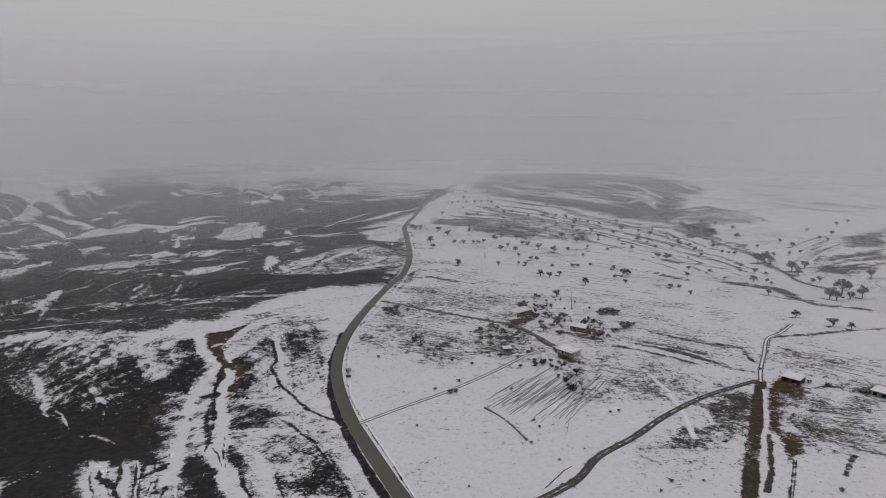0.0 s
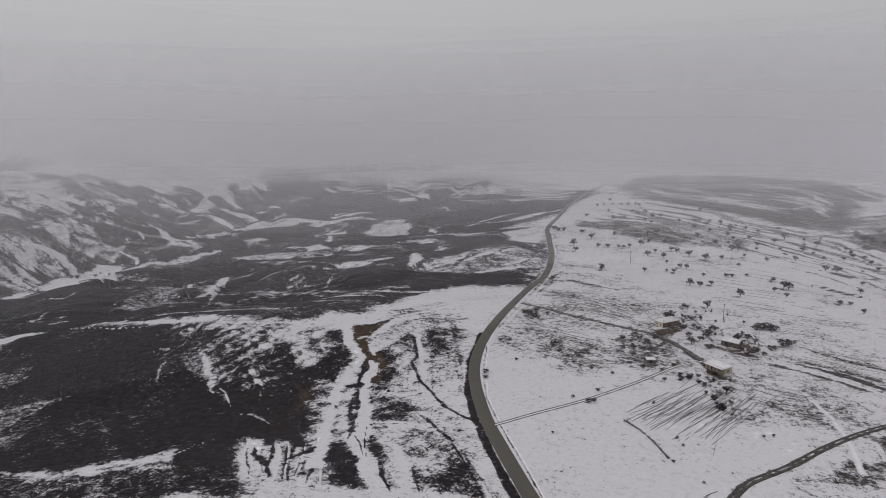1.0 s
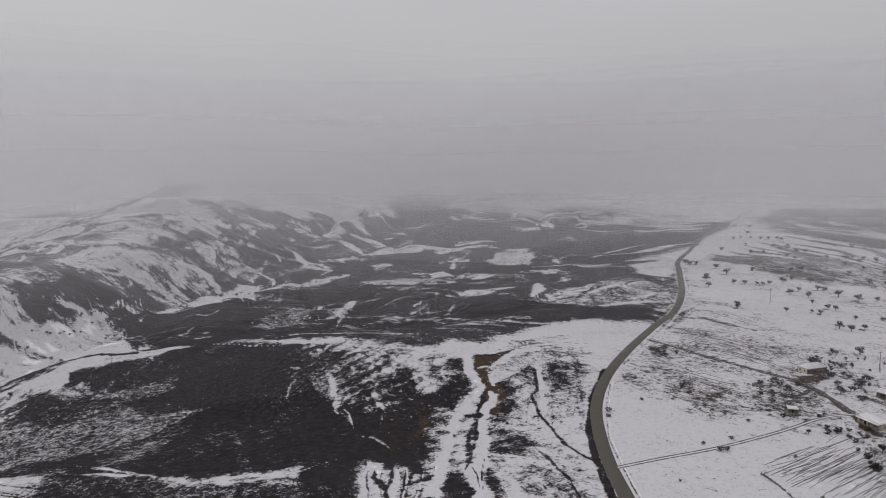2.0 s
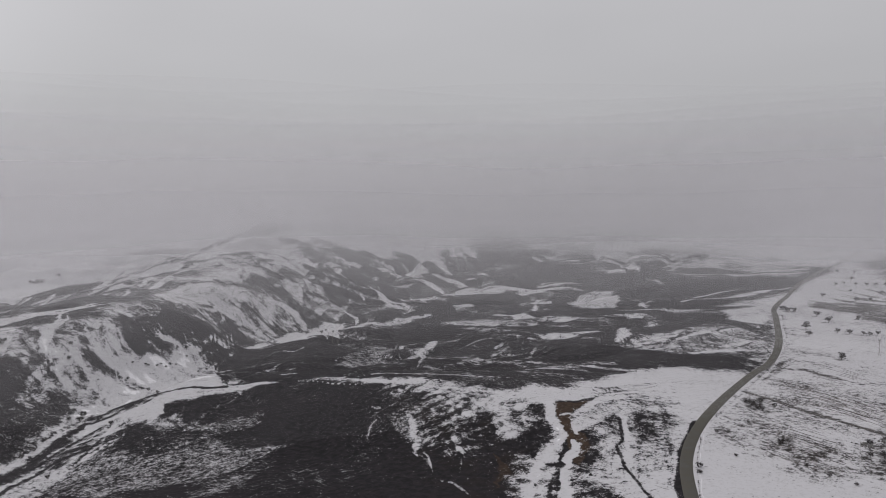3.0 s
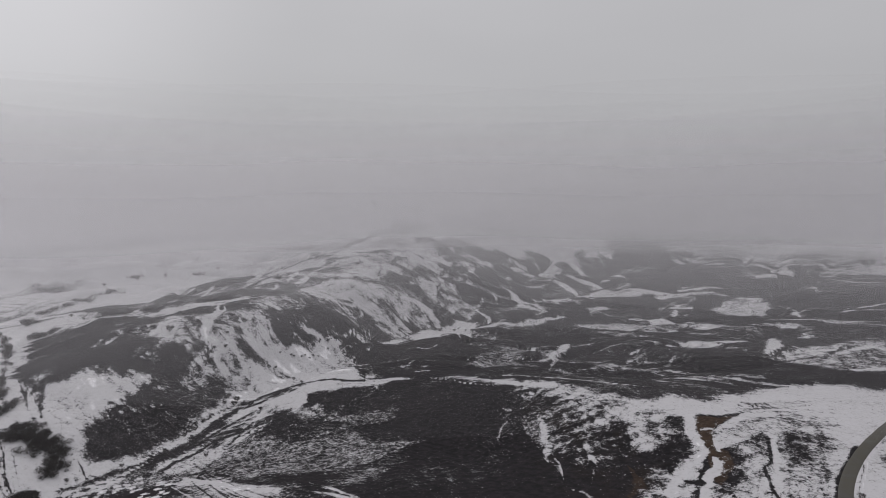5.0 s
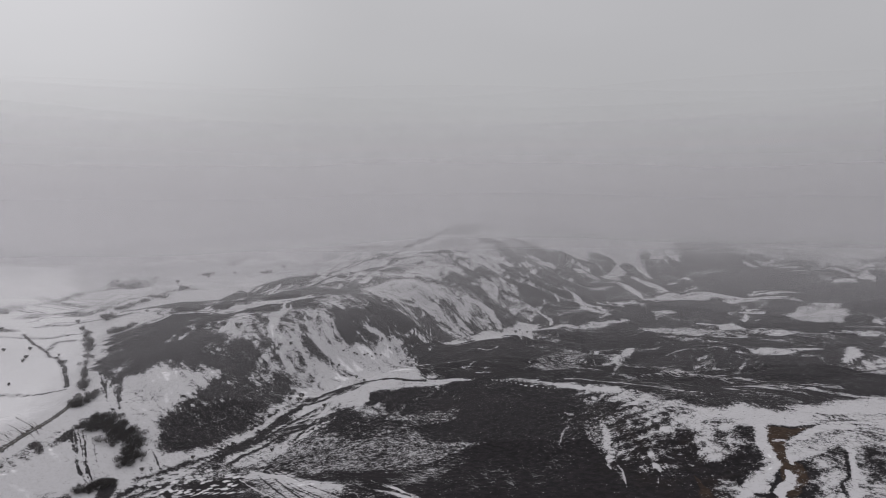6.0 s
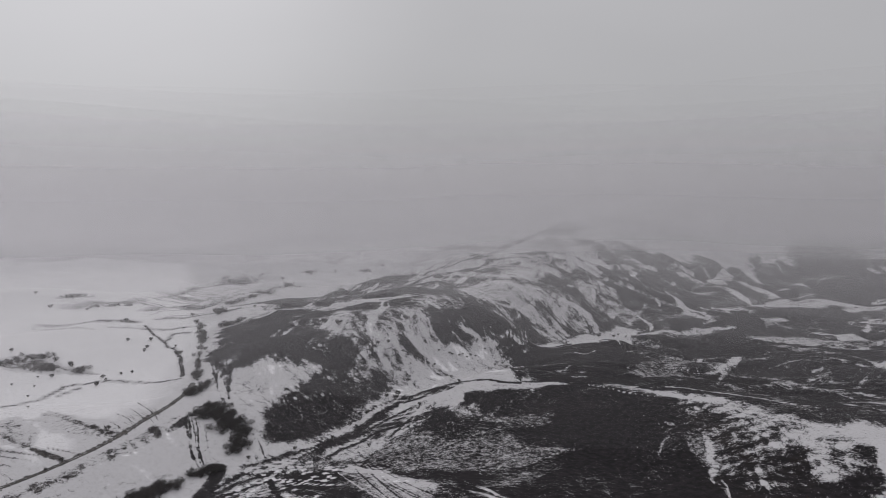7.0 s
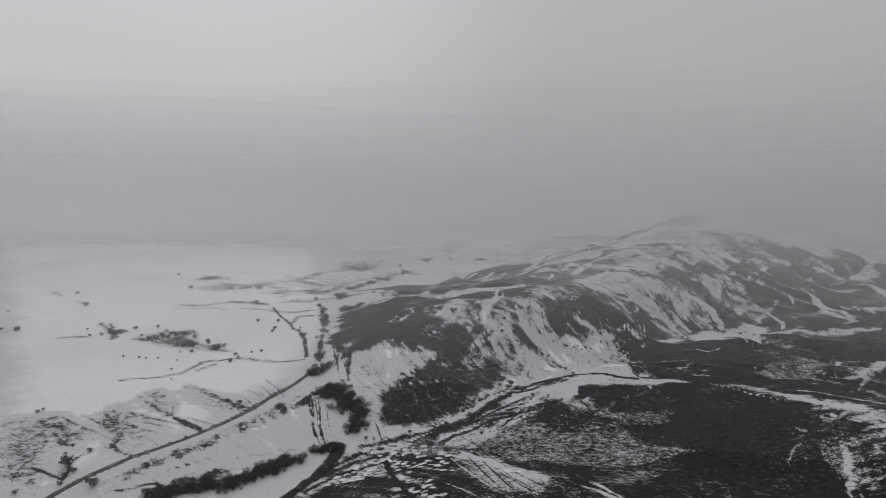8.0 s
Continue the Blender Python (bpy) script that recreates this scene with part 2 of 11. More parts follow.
def lane_material(name, open_, dark=(0.030, 0.025, 0.022), pale=(0.056, 0.045, 0.037)):
    """A trodden lane: two dark wet ruts, snow and grass between and beside them."""
    k = Nodes(name)
    sep = k.n.new("ShaderNodeSeparateXYZ"); k.l.new(k.n.new("ShaderNodeUVMap").outputs[0], sep.inputs[0])
    x = k.math("ABSOLUTE", k.math("SUBTRACT", sep.outputs["X"], 0.5))
    rut = k.ramp(k.math("ABSOLUTE", k.math("SUBTRACT", x, 0.24)), 0.20, 0.06)
    n = k.math("ADD", k.noise(3.5, 4, 0.65), k.noise(0.8, 3, 0.6))
    mask = k.ramp(k.math("ADD", rut, k.math("MULTIPLY_ADD", n, 1.6, open_ - 1.6)), 0.25, 0.55)
    mud = k.mix(k.ramp(k.noise(2, 4), 0.35, 0.65), dark, pale)
    return k.surface(k.mix(mask, (0.62, 0.61, 0.63), mud), 0.75, k.bump(n, 0.5, 0.1))


LANE = lane_material("rutted_lane", -0.18, (0.060, 0.053, 0.050), (0.140, 0.125, 0.115))
MUD = lane_material("muddy_track", 0.55, (0.030, 0.027, 0.026), (0.075, 0.067, 0.060))
LAND, ASPHALT = land_material(), asphalt_material()
# painted haze: opacity by height for each shell, nearest first
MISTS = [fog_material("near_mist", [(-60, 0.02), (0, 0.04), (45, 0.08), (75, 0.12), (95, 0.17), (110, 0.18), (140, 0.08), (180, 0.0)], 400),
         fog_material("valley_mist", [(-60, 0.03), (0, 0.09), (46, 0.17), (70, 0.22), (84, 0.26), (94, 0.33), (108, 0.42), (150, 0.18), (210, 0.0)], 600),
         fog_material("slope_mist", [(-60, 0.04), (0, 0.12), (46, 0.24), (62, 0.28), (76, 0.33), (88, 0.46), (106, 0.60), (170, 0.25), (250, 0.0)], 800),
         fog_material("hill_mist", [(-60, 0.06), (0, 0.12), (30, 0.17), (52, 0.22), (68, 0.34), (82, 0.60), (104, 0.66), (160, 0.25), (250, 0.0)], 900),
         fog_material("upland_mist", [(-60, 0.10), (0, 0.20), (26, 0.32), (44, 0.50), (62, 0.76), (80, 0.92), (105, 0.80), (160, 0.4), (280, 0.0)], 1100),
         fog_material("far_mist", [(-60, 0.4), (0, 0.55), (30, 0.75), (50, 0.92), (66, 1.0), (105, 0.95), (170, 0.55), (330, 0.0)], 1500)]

# ---- the ground: one sheet, fine where the camera looks ----
def spread():
    seen = np.arange(-37.0, 100.0, 0.105)
    unseen = np.arange(100.0, 323.0, 2.0)
    az = np.radians(np.concatenate([seen, unseen]))
    dips = np.concatenate([np.arange(33.0, 20.0, -0.11), np.arange(20.0, 10.0, -0.085)])
    near = 120.0 / np.tan(np.radians(dips))
    r = np.concatenate([[0.005, 60.0, 130.0], near, np.geomspace(684.0, 1100.0, 130), np.geomspace(1105.0, 2300.0, 150), np.geomspace(2320.0, 4950.0, 24)])
    return az, r


GROUND_AZ, GROUND_R = spread()
gr, ga = np.meshgrid(GROUND_R, GROUND_AZ, indexing="ij")
GX, GY = (-gr * np.sin(ga)).ravel(), (gr * np.cos(ga)).ravel()
GZ = height(GX, GY)
# the ground's cover: bare (0 deep snow, 1 no snow), earth (open soil), olive (yellowed grass)
BARE, EARTH, OLIVE = np.full(GX.shape, 0.0), np.zeros(GX.shape), np.zeros(GX.shape)
EVEN = np.zeros(GX.shape)  # how evenly the cover is spread
WARP_X = (grain(GX, GY, 34, 21, 4, 0.6) - 0.5) * 2
WARP_Y = (grain(GX, GY, 34, 22, 4, 0.6) - 0.5) * 2
CLOSE = 1 - ease(np.hypot(GX, GY), 850, 1250)  # small detail fades out with distance
CRISP_X = (grain(GX, GY, 7, 24, 3, 0.6) - 0.5) * 2 * CLOSE
CRISP_Y = (grain(GX, GY, 7, 25, 3, 0.6) - 0.5) * 2 * CLOSE
FINE = (grain(GX, GY, 9, 23, 3, 0.6) - 0.5) * 2 * CLOSE


def window(points, margin):
    p = np.array([q[:2] for q in points], float)
    lo, hi = p.min(0) - margin, p.max(0) + margin
    return np.where((GX > lo[0]) & (GX < hi[0]) & (GY > lo[1]) & (GY < hi[1]))[0]


def blend(field, i, w, value):
    field[i] += (value - field[i]) * w


def stroke(field, points, width, value, ragged=0.5, taper=False):
    """A strip of changed cover along a line, with a ragged edge."""
    i = window(points, width * 2 + 5)
    line = [(x, y, k / (len(points) - 1)) for k, (x, y) in enumerate(points)]
    q = min(ragged * width, 12.0)
    f = min(ragged * width * 0.6, 3.0)
    d, s = along(GX[i] + WARP_X[i] * q + CRISP_X[i] * f, GY[i] + WARP_Y[i] * q + CRISP_Y[i] * f, line)
    half = width / 2 * (1 + 0.5 * ragged * FINE[i])
    if taper:
        half = half * (1.0 - 0.85 * np.abs(2 * s - 1) ** 1.5)
    blend(field, i, 1 - ease(d, half * (0.7 - 0.6 * ragged), half * (1.25 + 0.7 * ragged) + 0.05), value)


def area(field, corners, value, ragged=8.0, soft=6.0):
    """A patch of changed cover inside a ring of corners."""
    i = window(corners, ragged + soft + 5)
    f = min(ragged * 0.5, 3.0)
    x, y = GX[i] + WARP_X[i] * ragged + CRISP_X[i] * f, GY[i] + WARP_Y[i] * ragged + CRISP_Y[i] * f
    inside = np.zeros(len(i), bool)
    ring = list(corners) + [corners[0]]
    for (ax, ay), (bx, by) in zip(ring, ring[1:]):
        if ay != by:
            inside ^= ((ay > y) != (by > y)) & (x < (bx - ax) * (y - ay) / (by - ay) + ax)
    d, _ = along(x, y, [(a, b, 0) for a, b in ring])
    d = np.where(inside, d, -d) + FINE[i] * soft * 0.4
    blend(field, i, ease(d, -soft * 1.1, soft * 1.1), value)


HATCHES = []
# the country road
ROAD = [(-12.9, 207.2), (-18.5, 219.9), (-29.2, 246.1), (-39.4, 273.3), (-48.9, 306.2), (-54.9, 336.2), (-56.9, 370.3), (-54.8, 414.9), (-49.6, 468.2), (-42, 524), (-33, 577), (-33, 661), (-44, 802), (-48, 852), (-39, 960), (-19, 1172), (7, 1305), (33, 1436), (66, 1585)]
# straw: pale dead grass on the pastures, in place of the dark heath of the valley
STRAW = ease(GX - np.interp(GY, [p[1] for p in ROAD], [p[0] for p in ROAD]), -3, 14)
STRAW = np.maximum(STRAW, 0.7 * ease(-0.28 * GX - GY, -10, 60) * ease(-GX, 300, 400))
# deep snow on the western plateau
area(BARE, [(-1666, -192), (-1531, 438), (-694, 222), (-532, 141), (-450.9, 31.9), (-401.1, -38.2), (-405.8, -53.5)], -0.25, 10, 30)
# the dark valley side west of the road
area(BARE, [(-282.1, 418.7), (-251.3, 428.1), (-192.4, 419.9), (-150.4, 423.6), (-133.9, 455.4), (-121, 500), (-82, 525), (-43, 535), (-38, 626), (-46, 813), (-68, 859), (-101, 837), (-36, 984), (-9, 1173), (17, 1309), (-89, 1288), (-204, 1341), (-425, 1539), (-652, 1631), (-740, 1483), (-744, 1332), (-752, 1249), (-748, 1148)], 1.07, 9, 12)
area(BARE, [(-498, 371), (-402.6, 379.5), (-349.9, 427.8), (-262.5, 411.8), (-201.1, 398.4), (-173.5, 409.0), (-258, 638), (-566, 1389), (-735, 1395), (-552, 950), (-477, 637), (-430, 509), (-393.7, 407.8)], 1.05, 7, 7)
stroke(BARE, [(-531, 935), (-516, 968), (-490, 1001), (-446, 1015), (-395, 1040), (-348, 1057)], 15.3, 0.04, 0.9, True)
stroke(BARE, [(-517, 973), (-510, 1016), (-478, 1020)], 14.5, 0.41, 0.9, True)
stroke(BARE, [(-520, 1037), (-504, 1051), (-489, 1061)], 10.6, 0.48, 0.9, True)
stroke(BARE, [(-469, 706), (-460, 720), (-454, 748)], 20.8, 0.1, 0.9, True)
stroke(BARE, [(-454, 748), (-451, 769)], 5.2, 0.48, 0.9, True)
stroke(BARE, [(-608, 924), (-586, 913), (-509, 813), (-497, 827), (-507, 882)], 12.5, 0.08, 0.9, True)
stroke(BARE, [(-570, 864), (-507, 792), (-499, 796), (-476, 760), (-481, 745), (-519, 785)], 8.6, 0.12, 0.9, True)
stroke(BARE, [(-602, 1009), (-576, 998), (-537, 960)], 17.6, 0.16, 0.9, True)
stroke(BARE, [(-647, 1092), (-605, 1074), (-538, 1012), (-526, 1026)], 20.3, 0.12, 0.9, True)
stroke(BARE, [(-633, 1109), (-587, 1073), (-533, 1029)], 7.3, 0.29, 0.9, True)
stroke(BARE, [(-554, 1061), (-541, 1082)], 17.0, 0.41, 0.9, True)
stroke(BARE, [(-701, 1072), (-657, 1022)], 8.7, 0.35, 0.9, True)
stroke(BARE, [(-706, 1110), (-697, 1110)], 14.2, 0.72, 0.9, True)
stroke(BARE, [(-443, 824), (-438, 840), (-440, 866)], 13.1, 0.35, 0.9, True)
stroke(BARE, [(-370, 807), (-333, 800), (-275, 743)], 13.1, 0.04, 0.9, True)
stroke(BARE, [(-274, 740), (-215, 701)], 6.1, 0.48, 0.9, True)
stroke(BARE, [(-423, 731), (-377, 739), (-359, 781), (-293, 734)], 12.9, 0.35, 0.9, True)
stroke(BARE, [(-424, 743), (-356, 721), (-303, 710)], 10.9, 0.48, 0.9, True)
stroke(BARE, [(-336, 731), (-279, 712)], 10.7, 0.54, 0.9, True)
stroke(BARE, [(-375, 894), (-373, 937), (-365, 964)], 7.3, 0.41, 0.9, True)
stroke(BARE, [(-341, 849), (-370, 940)], 5.5, 0.48, 0.9, True)
stroke(BARE, [(-330, 865), (-328, 872)], 7.3, 0.48, 0.9, True)
stroke(BARE, [(-236, 642), (-211, 633), (-197, 642), (-190, 650)], 10.3, 0.41, 0.9, True)
stroke(BARE, [(-176, 603), (-157, 583)], 11.5, 0.72, 0.9, True)
stroke(BARE, [(-226, 738), (-191, 747), (-151, 739)], 5.3, 0.41, 0.9, True)
stroke(BARE, [(-238, 724), (-201, 737)], 5.0, 0.48, 0.9, True)
stroke(BARE, [(-205, 777), (-149, 789), (-97, 807)], 7.4, 0.35, 0.9, True)
stroke(BARE, [(-423, 1068), (-388, 1070), (-367, 1129)], 12.6, 0.23, 0.9, True)
stroke(BARE, [(-346, 1035), (-326, 1042)], 21.2, 0.35, 0.9, True)
stroke(BARE, [(-241, 946), (-228, 955), (-193, 840), (-177, 800)], 8.5, 0.29, 0.9, True)
stroke(BARE, [(-229, 960), (-191, 830)], 4.3, 0.48, 0.9, True)
stroke(BARE, [(-152, 867), (-135, 881)], 8.4, 0.29, 0.9, True)
stroke(BARE, [(-142, 875), (-108, 896), (-76, 968), (-37, 1011)], 8.3, 0.23, 0.9, True)
stroke(BARE, [(-122, 886), (-80, 924)], 6.2, 0.48, 0.9, True)
stroke(BARE, [(-93, 862), (-62, 876)], 10.2, 0.23, 0.9, True)
stroke(BARE, [(-126, 1137), (-82, 1182), (-20, 1247)], 14.4, 0.16, 0.9, True)
stroke(BARE, [(-255, 1256), (-195, 1275), (-105, 1219), (-20, 1275)], 24.3, 0.29, 0.9, True)
stroke(BARE, [(-184, 1279), (-157, 1319), (-134, 1299)], 21.4, 0.6, 0.9, True)
stroke(BARE, [(-323, 1278), (-297, 1258)], 31.2, 0.23, 0.9, True)
stroke(BARE, [(-328, 1196), (-309, 1215)], 20.5, 0.35, 0.9, True)
stroke(BARE, [(-536, 1333), (-521, 1325)], 9.1, 0.54, 0.9, True)
stroke(BARE, [(-520, 1351), (-478, 1363), (-451, 1415)], 39.2, 0.35, 0.9, True)
stroke(BARE, [(-463, 1271), (-424, 1263), (-379, 1254)], 20.1, 0.35, 0.9, True)
stroke(BARE, [(-424, 1490), (-384, 1478)], 37.2, 0.48, 0.9, True)
stroke(BARE, [(-357, 1372), (-338, 1387)], 18.3, 0.54, 0.9, True)
stroke(BARE, [(-629, 1371), (-634, 1407), (-632, 1431)], 7.4, 0.35, 0.9, True)
stroke(BARE, [(-648, 1220), (-629, 1221), (-615, 1219)], 18.8, 0.29, 0.9, True)
stroke(BARE, [(-560, 1111), (-559, 1148), (-539, 1128)], 10.5, 0.35, 0.9, True)
stroke(BARE, [(-634, 1200), (-541, 1091)], 6.0, 0.54, 0.9, True)
stroke(BARE, [(-497, 1150), (-491, 1156)], 22.5, 0.48, 0.9, True)
stroke(BARE, [(-753, 1327), (-670, 1234), (-629, 1211)], 9.0, 0.35, 0.9, True)
stroke(BARE, [(-778, 1394), (-722, 1373), (-664, 1314)], 11.3, 0.41, 0.9, True)
stroke(BARE, [(-740, 1483), (-645, 1433), (-542, 1350), (-516, 1323)], 17.3, 0.48, 0.9, True)
stroke(BARE, [(-771, 1599), (-637, 1470), (-549, 1371)], 22.1, 0.54, 0.9, True)
stroke(BARE, [(-498, 1493), (-436, 1533)], 74.6, 0.6, 0.9, True)
stroke(BARE, [(-387, 1542), (-332, 1523)], 83.7, 0.6, 0.9, True)
stroke(BARE, [(-526, 1661), (-390, 1791)], 78.7, 0.6, 0.9, True)
stroke(BARE, [(-259, 1306), (-246, 1293), (-215, 1274)], 10.8, 0.35, 0.9, True)
stroke(BARE, [(-266, 1120), (-219, 1078)], 11.8, 0.48, 0.9, True)
stroke(BARE, [(-171, 1118), (-117, 1140)], 12.0, 0.48, 0.9, True)
stroke(BARE, [(-208.7, 537.9), (-167.5, 511.6), (-129.3, 499.0), (-95, 496)], 7.4, 0.23, 0.9, True)
stroke(BARE, [(-224.4, 519.9), (-215.4, 544.2), (-172.6, 527.0), (-140, 522)], 5.2, 0.35, 0.9, True)
stroke(BARE, [(-207.1, 500.0), (-179.2, 496.1), (-132, 477)], 6.6, 0.29, 0.9, True)
stroke(BARE, [(-233.8, 566.5), (-237, 598), (-228.3, 580.7)], 1.9, 0.54, 0.9, True)
stroke(BARE, [(-245.8, 579.9), (-245, 594)], 3.6, 0.72, 0.9, True)
stroke(BARE, [(-273, 562), (-266, 585)], 3.8, 0.54, 0.9, True)
stroke(BARE, [(-284, 532), (-290, 566), (-291, 584)], 4.8, 0.66, 0.9, True)
stroke(BARE, [(-218.7, 528.1), (-202.4, 494.1)], 2.0, 0.48, 0.9, True)
stroke(BARE, [(-113, 523), (-91, 526), (-64, 527)], 4.6, 0.08, 0.9, True)
stroke(BARE, [(-170.0, 520.2), (-152.4, 518.3), (-136, 517)], 5.7, 0.29, 0.9, True)
stroke(BARE, [(-457, 688), (-436, 696)], 5.5, 0.6, 0.9, True)
stroke(BARE, [(-374, 603), (-388, 639)], 5.0, 0.72, 0.9, True)
stroke(BARE, [(-182, 580), (-170, 580)], 13.3, 0.91, 0.9, True)
area(BARE, [(-881, 1362), (-836, 1502), (-739, 1481), (-685, 1369), (-730, 1304), (-749, 1244), (-746, 1144)], 0.15, 10, 10)
area(BARE, [(-738, 1244), (-670, 1214), (-609, 1105), (-623, 1098), (-647, 1127)], 0.25, 6, 8)
stroke(BARE, [(-750, 1314), (-660, 1240), (-602, 1202)], 10.1, 0.31, 0.6, True)
stroke(BARE, [(-757, 1350), (-695, 1352), (-610, 1237)], 11.0, 0.31, 0.6, True)
stroke(BARE, [(-747, 1365), (-695, 1352), (-604, 1225)], 5.9, 0.31, 0.6, True)
stroke(BARE, [(-778, 1451), (-682, 1353), (-607, 1264)], 6.2, 0.31, 0.6, True)
stroke(BARE, [(-759, 1411), (-676, 1361), (-609, 1271)], 12.6, 0.31, 0.6, True)
stroke(BARE, [(-773, 1476), (-653, 1347), (-594, 1268)], 8.7, 0.31, 0.6, True)
stroke(BARE, [(-770, 1477), (-660, 1384), (-593, 1263)], 13.4, 0.31, 0.6, True)
stroke(BARE, [(-786, 1525), (-651, 1386), (-593, 1298)], 7.6, 0.31, 0.6, True)
stroke(BARE, [(-740, 1478), (-660, 1403), (-586, 1287)], 11.5, 0.31, 0.6, True)
stroke(BARE, [(-760, 1520), (-651, 1434), (-589, 1321)], 19.2, 0.31, 0.6, True)
stroke(BARE, [(-665, 1615), (-547, 1709), (-334, 1538)], 53.5, 0.44, 0.8, True)
stroke(BARE, [(-670, 1610), (-507, 1657), (-340, 1538)], 92.3, 0.44, 0.8, True)
stroke(BARE, [(-592, 1443), (-489, 1557), (-318, 1462)], 48.8, 0.44, 0.8, True)
stroke(BARE, [(-614, 1460), (-486, 1481), (-284, 1409)], 55.1, 0.44, 0.8, True)
stroke(BARE, [(-583, 1426), (-465, 1427), (-300, 1418)], 56.8, 0.44, 0.8, True)
stroke(BARE, [(-588, 1404), (-464, 1418), (-257, 1350)], 36.0, 0.44, 0.8, True)
stroke(BARE, [(-581, 1375), (-461, 1430), (-268, 1315)], 44.2, 0.44, 0.8, True)
stroke(BARE, [(-575, 1367), (-462, 1419), (-253, 1322)], 26.7, 0.44, 0.8, True)
stroke(BARE, [(-545, 1330), (-432, 1319), (-238, 1306)], 37.2, 0.44, 0.8, True)
stroke(BARE, [(-269, 1335), (-161, 1366), (-36, 1439)], 28.0, 0.31, 0.7, True)
stroke(BARE, [(-268, 1325), (-155, 1351), (-19, 1417)], 27.8, 0.31, 0.7, True)
stroke(BARE, [(-253, 1322), (-158, 1293), (-39, 1412)], 23.5, 0.31, 0.7, True)
stroke(BARE, [(-261, 1312), (-148, 1263), (-16, 1292)], 29.7, 0.31, 0.7, True)
stroke(BARE, [(-247, 1295), (-140, 1292), (-32, 1292)], 19.4, 0.31, 0.7, True)
stroke(BARE, [(-248, 1282), (-131, 1256), (-35, 1285)], 27.1, 0.31, 0.7, True)
stroke(BARE, [(-250, 1281), (-128, 1228), (-22, 1276)], 21.9, 0.31, 0.7, True)
stroke(BARE, [(-234, 1208), (-110, 1145), (-21, 1196)], 13.1, 0.31, 0.7, True)
stroke(BARE, [(-420, 769), (-313, 706), (-224, 720)], 4.7, 0.65, 0.7, True)
stroke(BARE, [(-422, 770), (-308, 706), (-219, 677)], 7.4, 0.65, 0.7, True)
stroke(BARE, [(-391, 727), (-302, 708), (-200, 664)], 4.5, 0.65, 0.7, True)
stroke(BARE, [(-362, 696), (-274, 659), (-170, 604)], 6.8, 0.65, 0.7, True)
stroke(BARE, [(-337, 662), (-259, 637), (-172, 613)], 4.0, 0.65, 0.7, True)
stroke(BARE, [(-339, 659), (-249, 635), (-158, 596)], 4.3, 0.65, 0.7, True)
area(BARE, [(-186.7, 572.3), (-147.0, 568.9), (-39, 545), (-65, 529), (-128, 531)], 1.1, 4, 6)
area(BARE, [(-328, 964), (-320, 996), (-318, 1015), (-300, 1043), (-281, 1031), (-255, 949), (-236, 866), (-247, 865), (-282, 951), (-276, 889), (-280, 870)], 0.38, 7, 9)
area(BARE, [(-395, 591), (-383, 588), (-384, 602), (-355, 550), (-362, 540)], 0.56, 4, 6)
area(BARE, [(-340, 566), (-361, 613), (-370, 641), (-335, 577), (-338, 565)], 0.25, 4, 4)
area(BARE, [(-155.9, 575.4), (-154, 621), (-127, 671), (-87, 719), (-54, 769), (-38, 678), (-40, 598), (-70, 574), (-106, 556)], 0.5, 16, 14)
stroke(BARE, [(-158, 603), (-172, 672)], 3.2, 0.0, 0.9, True)
stroke(BARE, [(-144, 599), (-118, 624), (-83, 685), (-49, 735)], 9.4, 0.0, 0.9, True)
stroke(BARE, [(-107, 565), (-72, 589), (-40, 620)], 8.2, 0.0, 0.9, True)
stroke(BARE, [(-139, 622), (-102, 659)], 5.9, 0.0, 0.9, True)
stroke(BARE, [(-74, 605), (-46, 655)], 6.4, 0.0, 0.9, True)
area(BARE, [(-162, 603), (-178, 674), (-172, 679), (-155, 635), (-155, 604)], 0.06, 2, 3)
stroke(BARE, [(-154, 595), (-152, 634), (-139, 679), (-139, 699)], 3.5, 1.06, 0.6, True)
stroke(BARE, [(-120, 591), (-119, 630), (-108, 646), (-103, 665)], 3.0, 1.0, 0.6, True)
stroke(BARE, [(-98, 632), (-84, 692), (-74, 709)], 3.6, 0.88, 0.6, True)
stroke(BARE, [(-63, 604), (-51, 647), (-42, 668)], 3.2, 0.81, 0.6, True)
stroke(BARE, [(-114, 785), (-86, 768), (-42, 727)], 13.2, 0.94, 0.6, True)
stroke(BARE, [(-89, 737), (-50, 711)], 15.4, 1.0, 0.6, True)
stroke(BARE, [(-132, 697), (-119, 726), (-118, 766)], 4.7, 0.88, 0.6, True)
area(BARE, [(-96, 797), (-62, 881), (-48, 867), (-46, 787), (-52, 743), (-84, 750)], 0.12, 6, 6)
stroke(BARE, [(-148, 614), (-138, 669), (-138, 685)], 3.1, 1.0, 0.5, True)
stroke(BARE, [(-115, 610), (-114, 649), (-103, 665)], 3.1, 0.94, 0.5, True)
stroke(BARE, [(-144.6, 558.5), (-87, 558), (-38, 562)], 9.6, 1.04, 0.5, True)
stroke(BARE, [(-115, 704), (-76, 732), (-55, 695), (-38, 678)], 10.1, 0.94, 0.5, True)
stroke(BARE, [(-89, 645), (-69, 661), (-51, 647)], 6.2, 0.75, 0.5, True)
stroke(BARE, [(-155, 600), (-133, 595), (-115, 610)], 5.7, 0.75, 0.5, True)
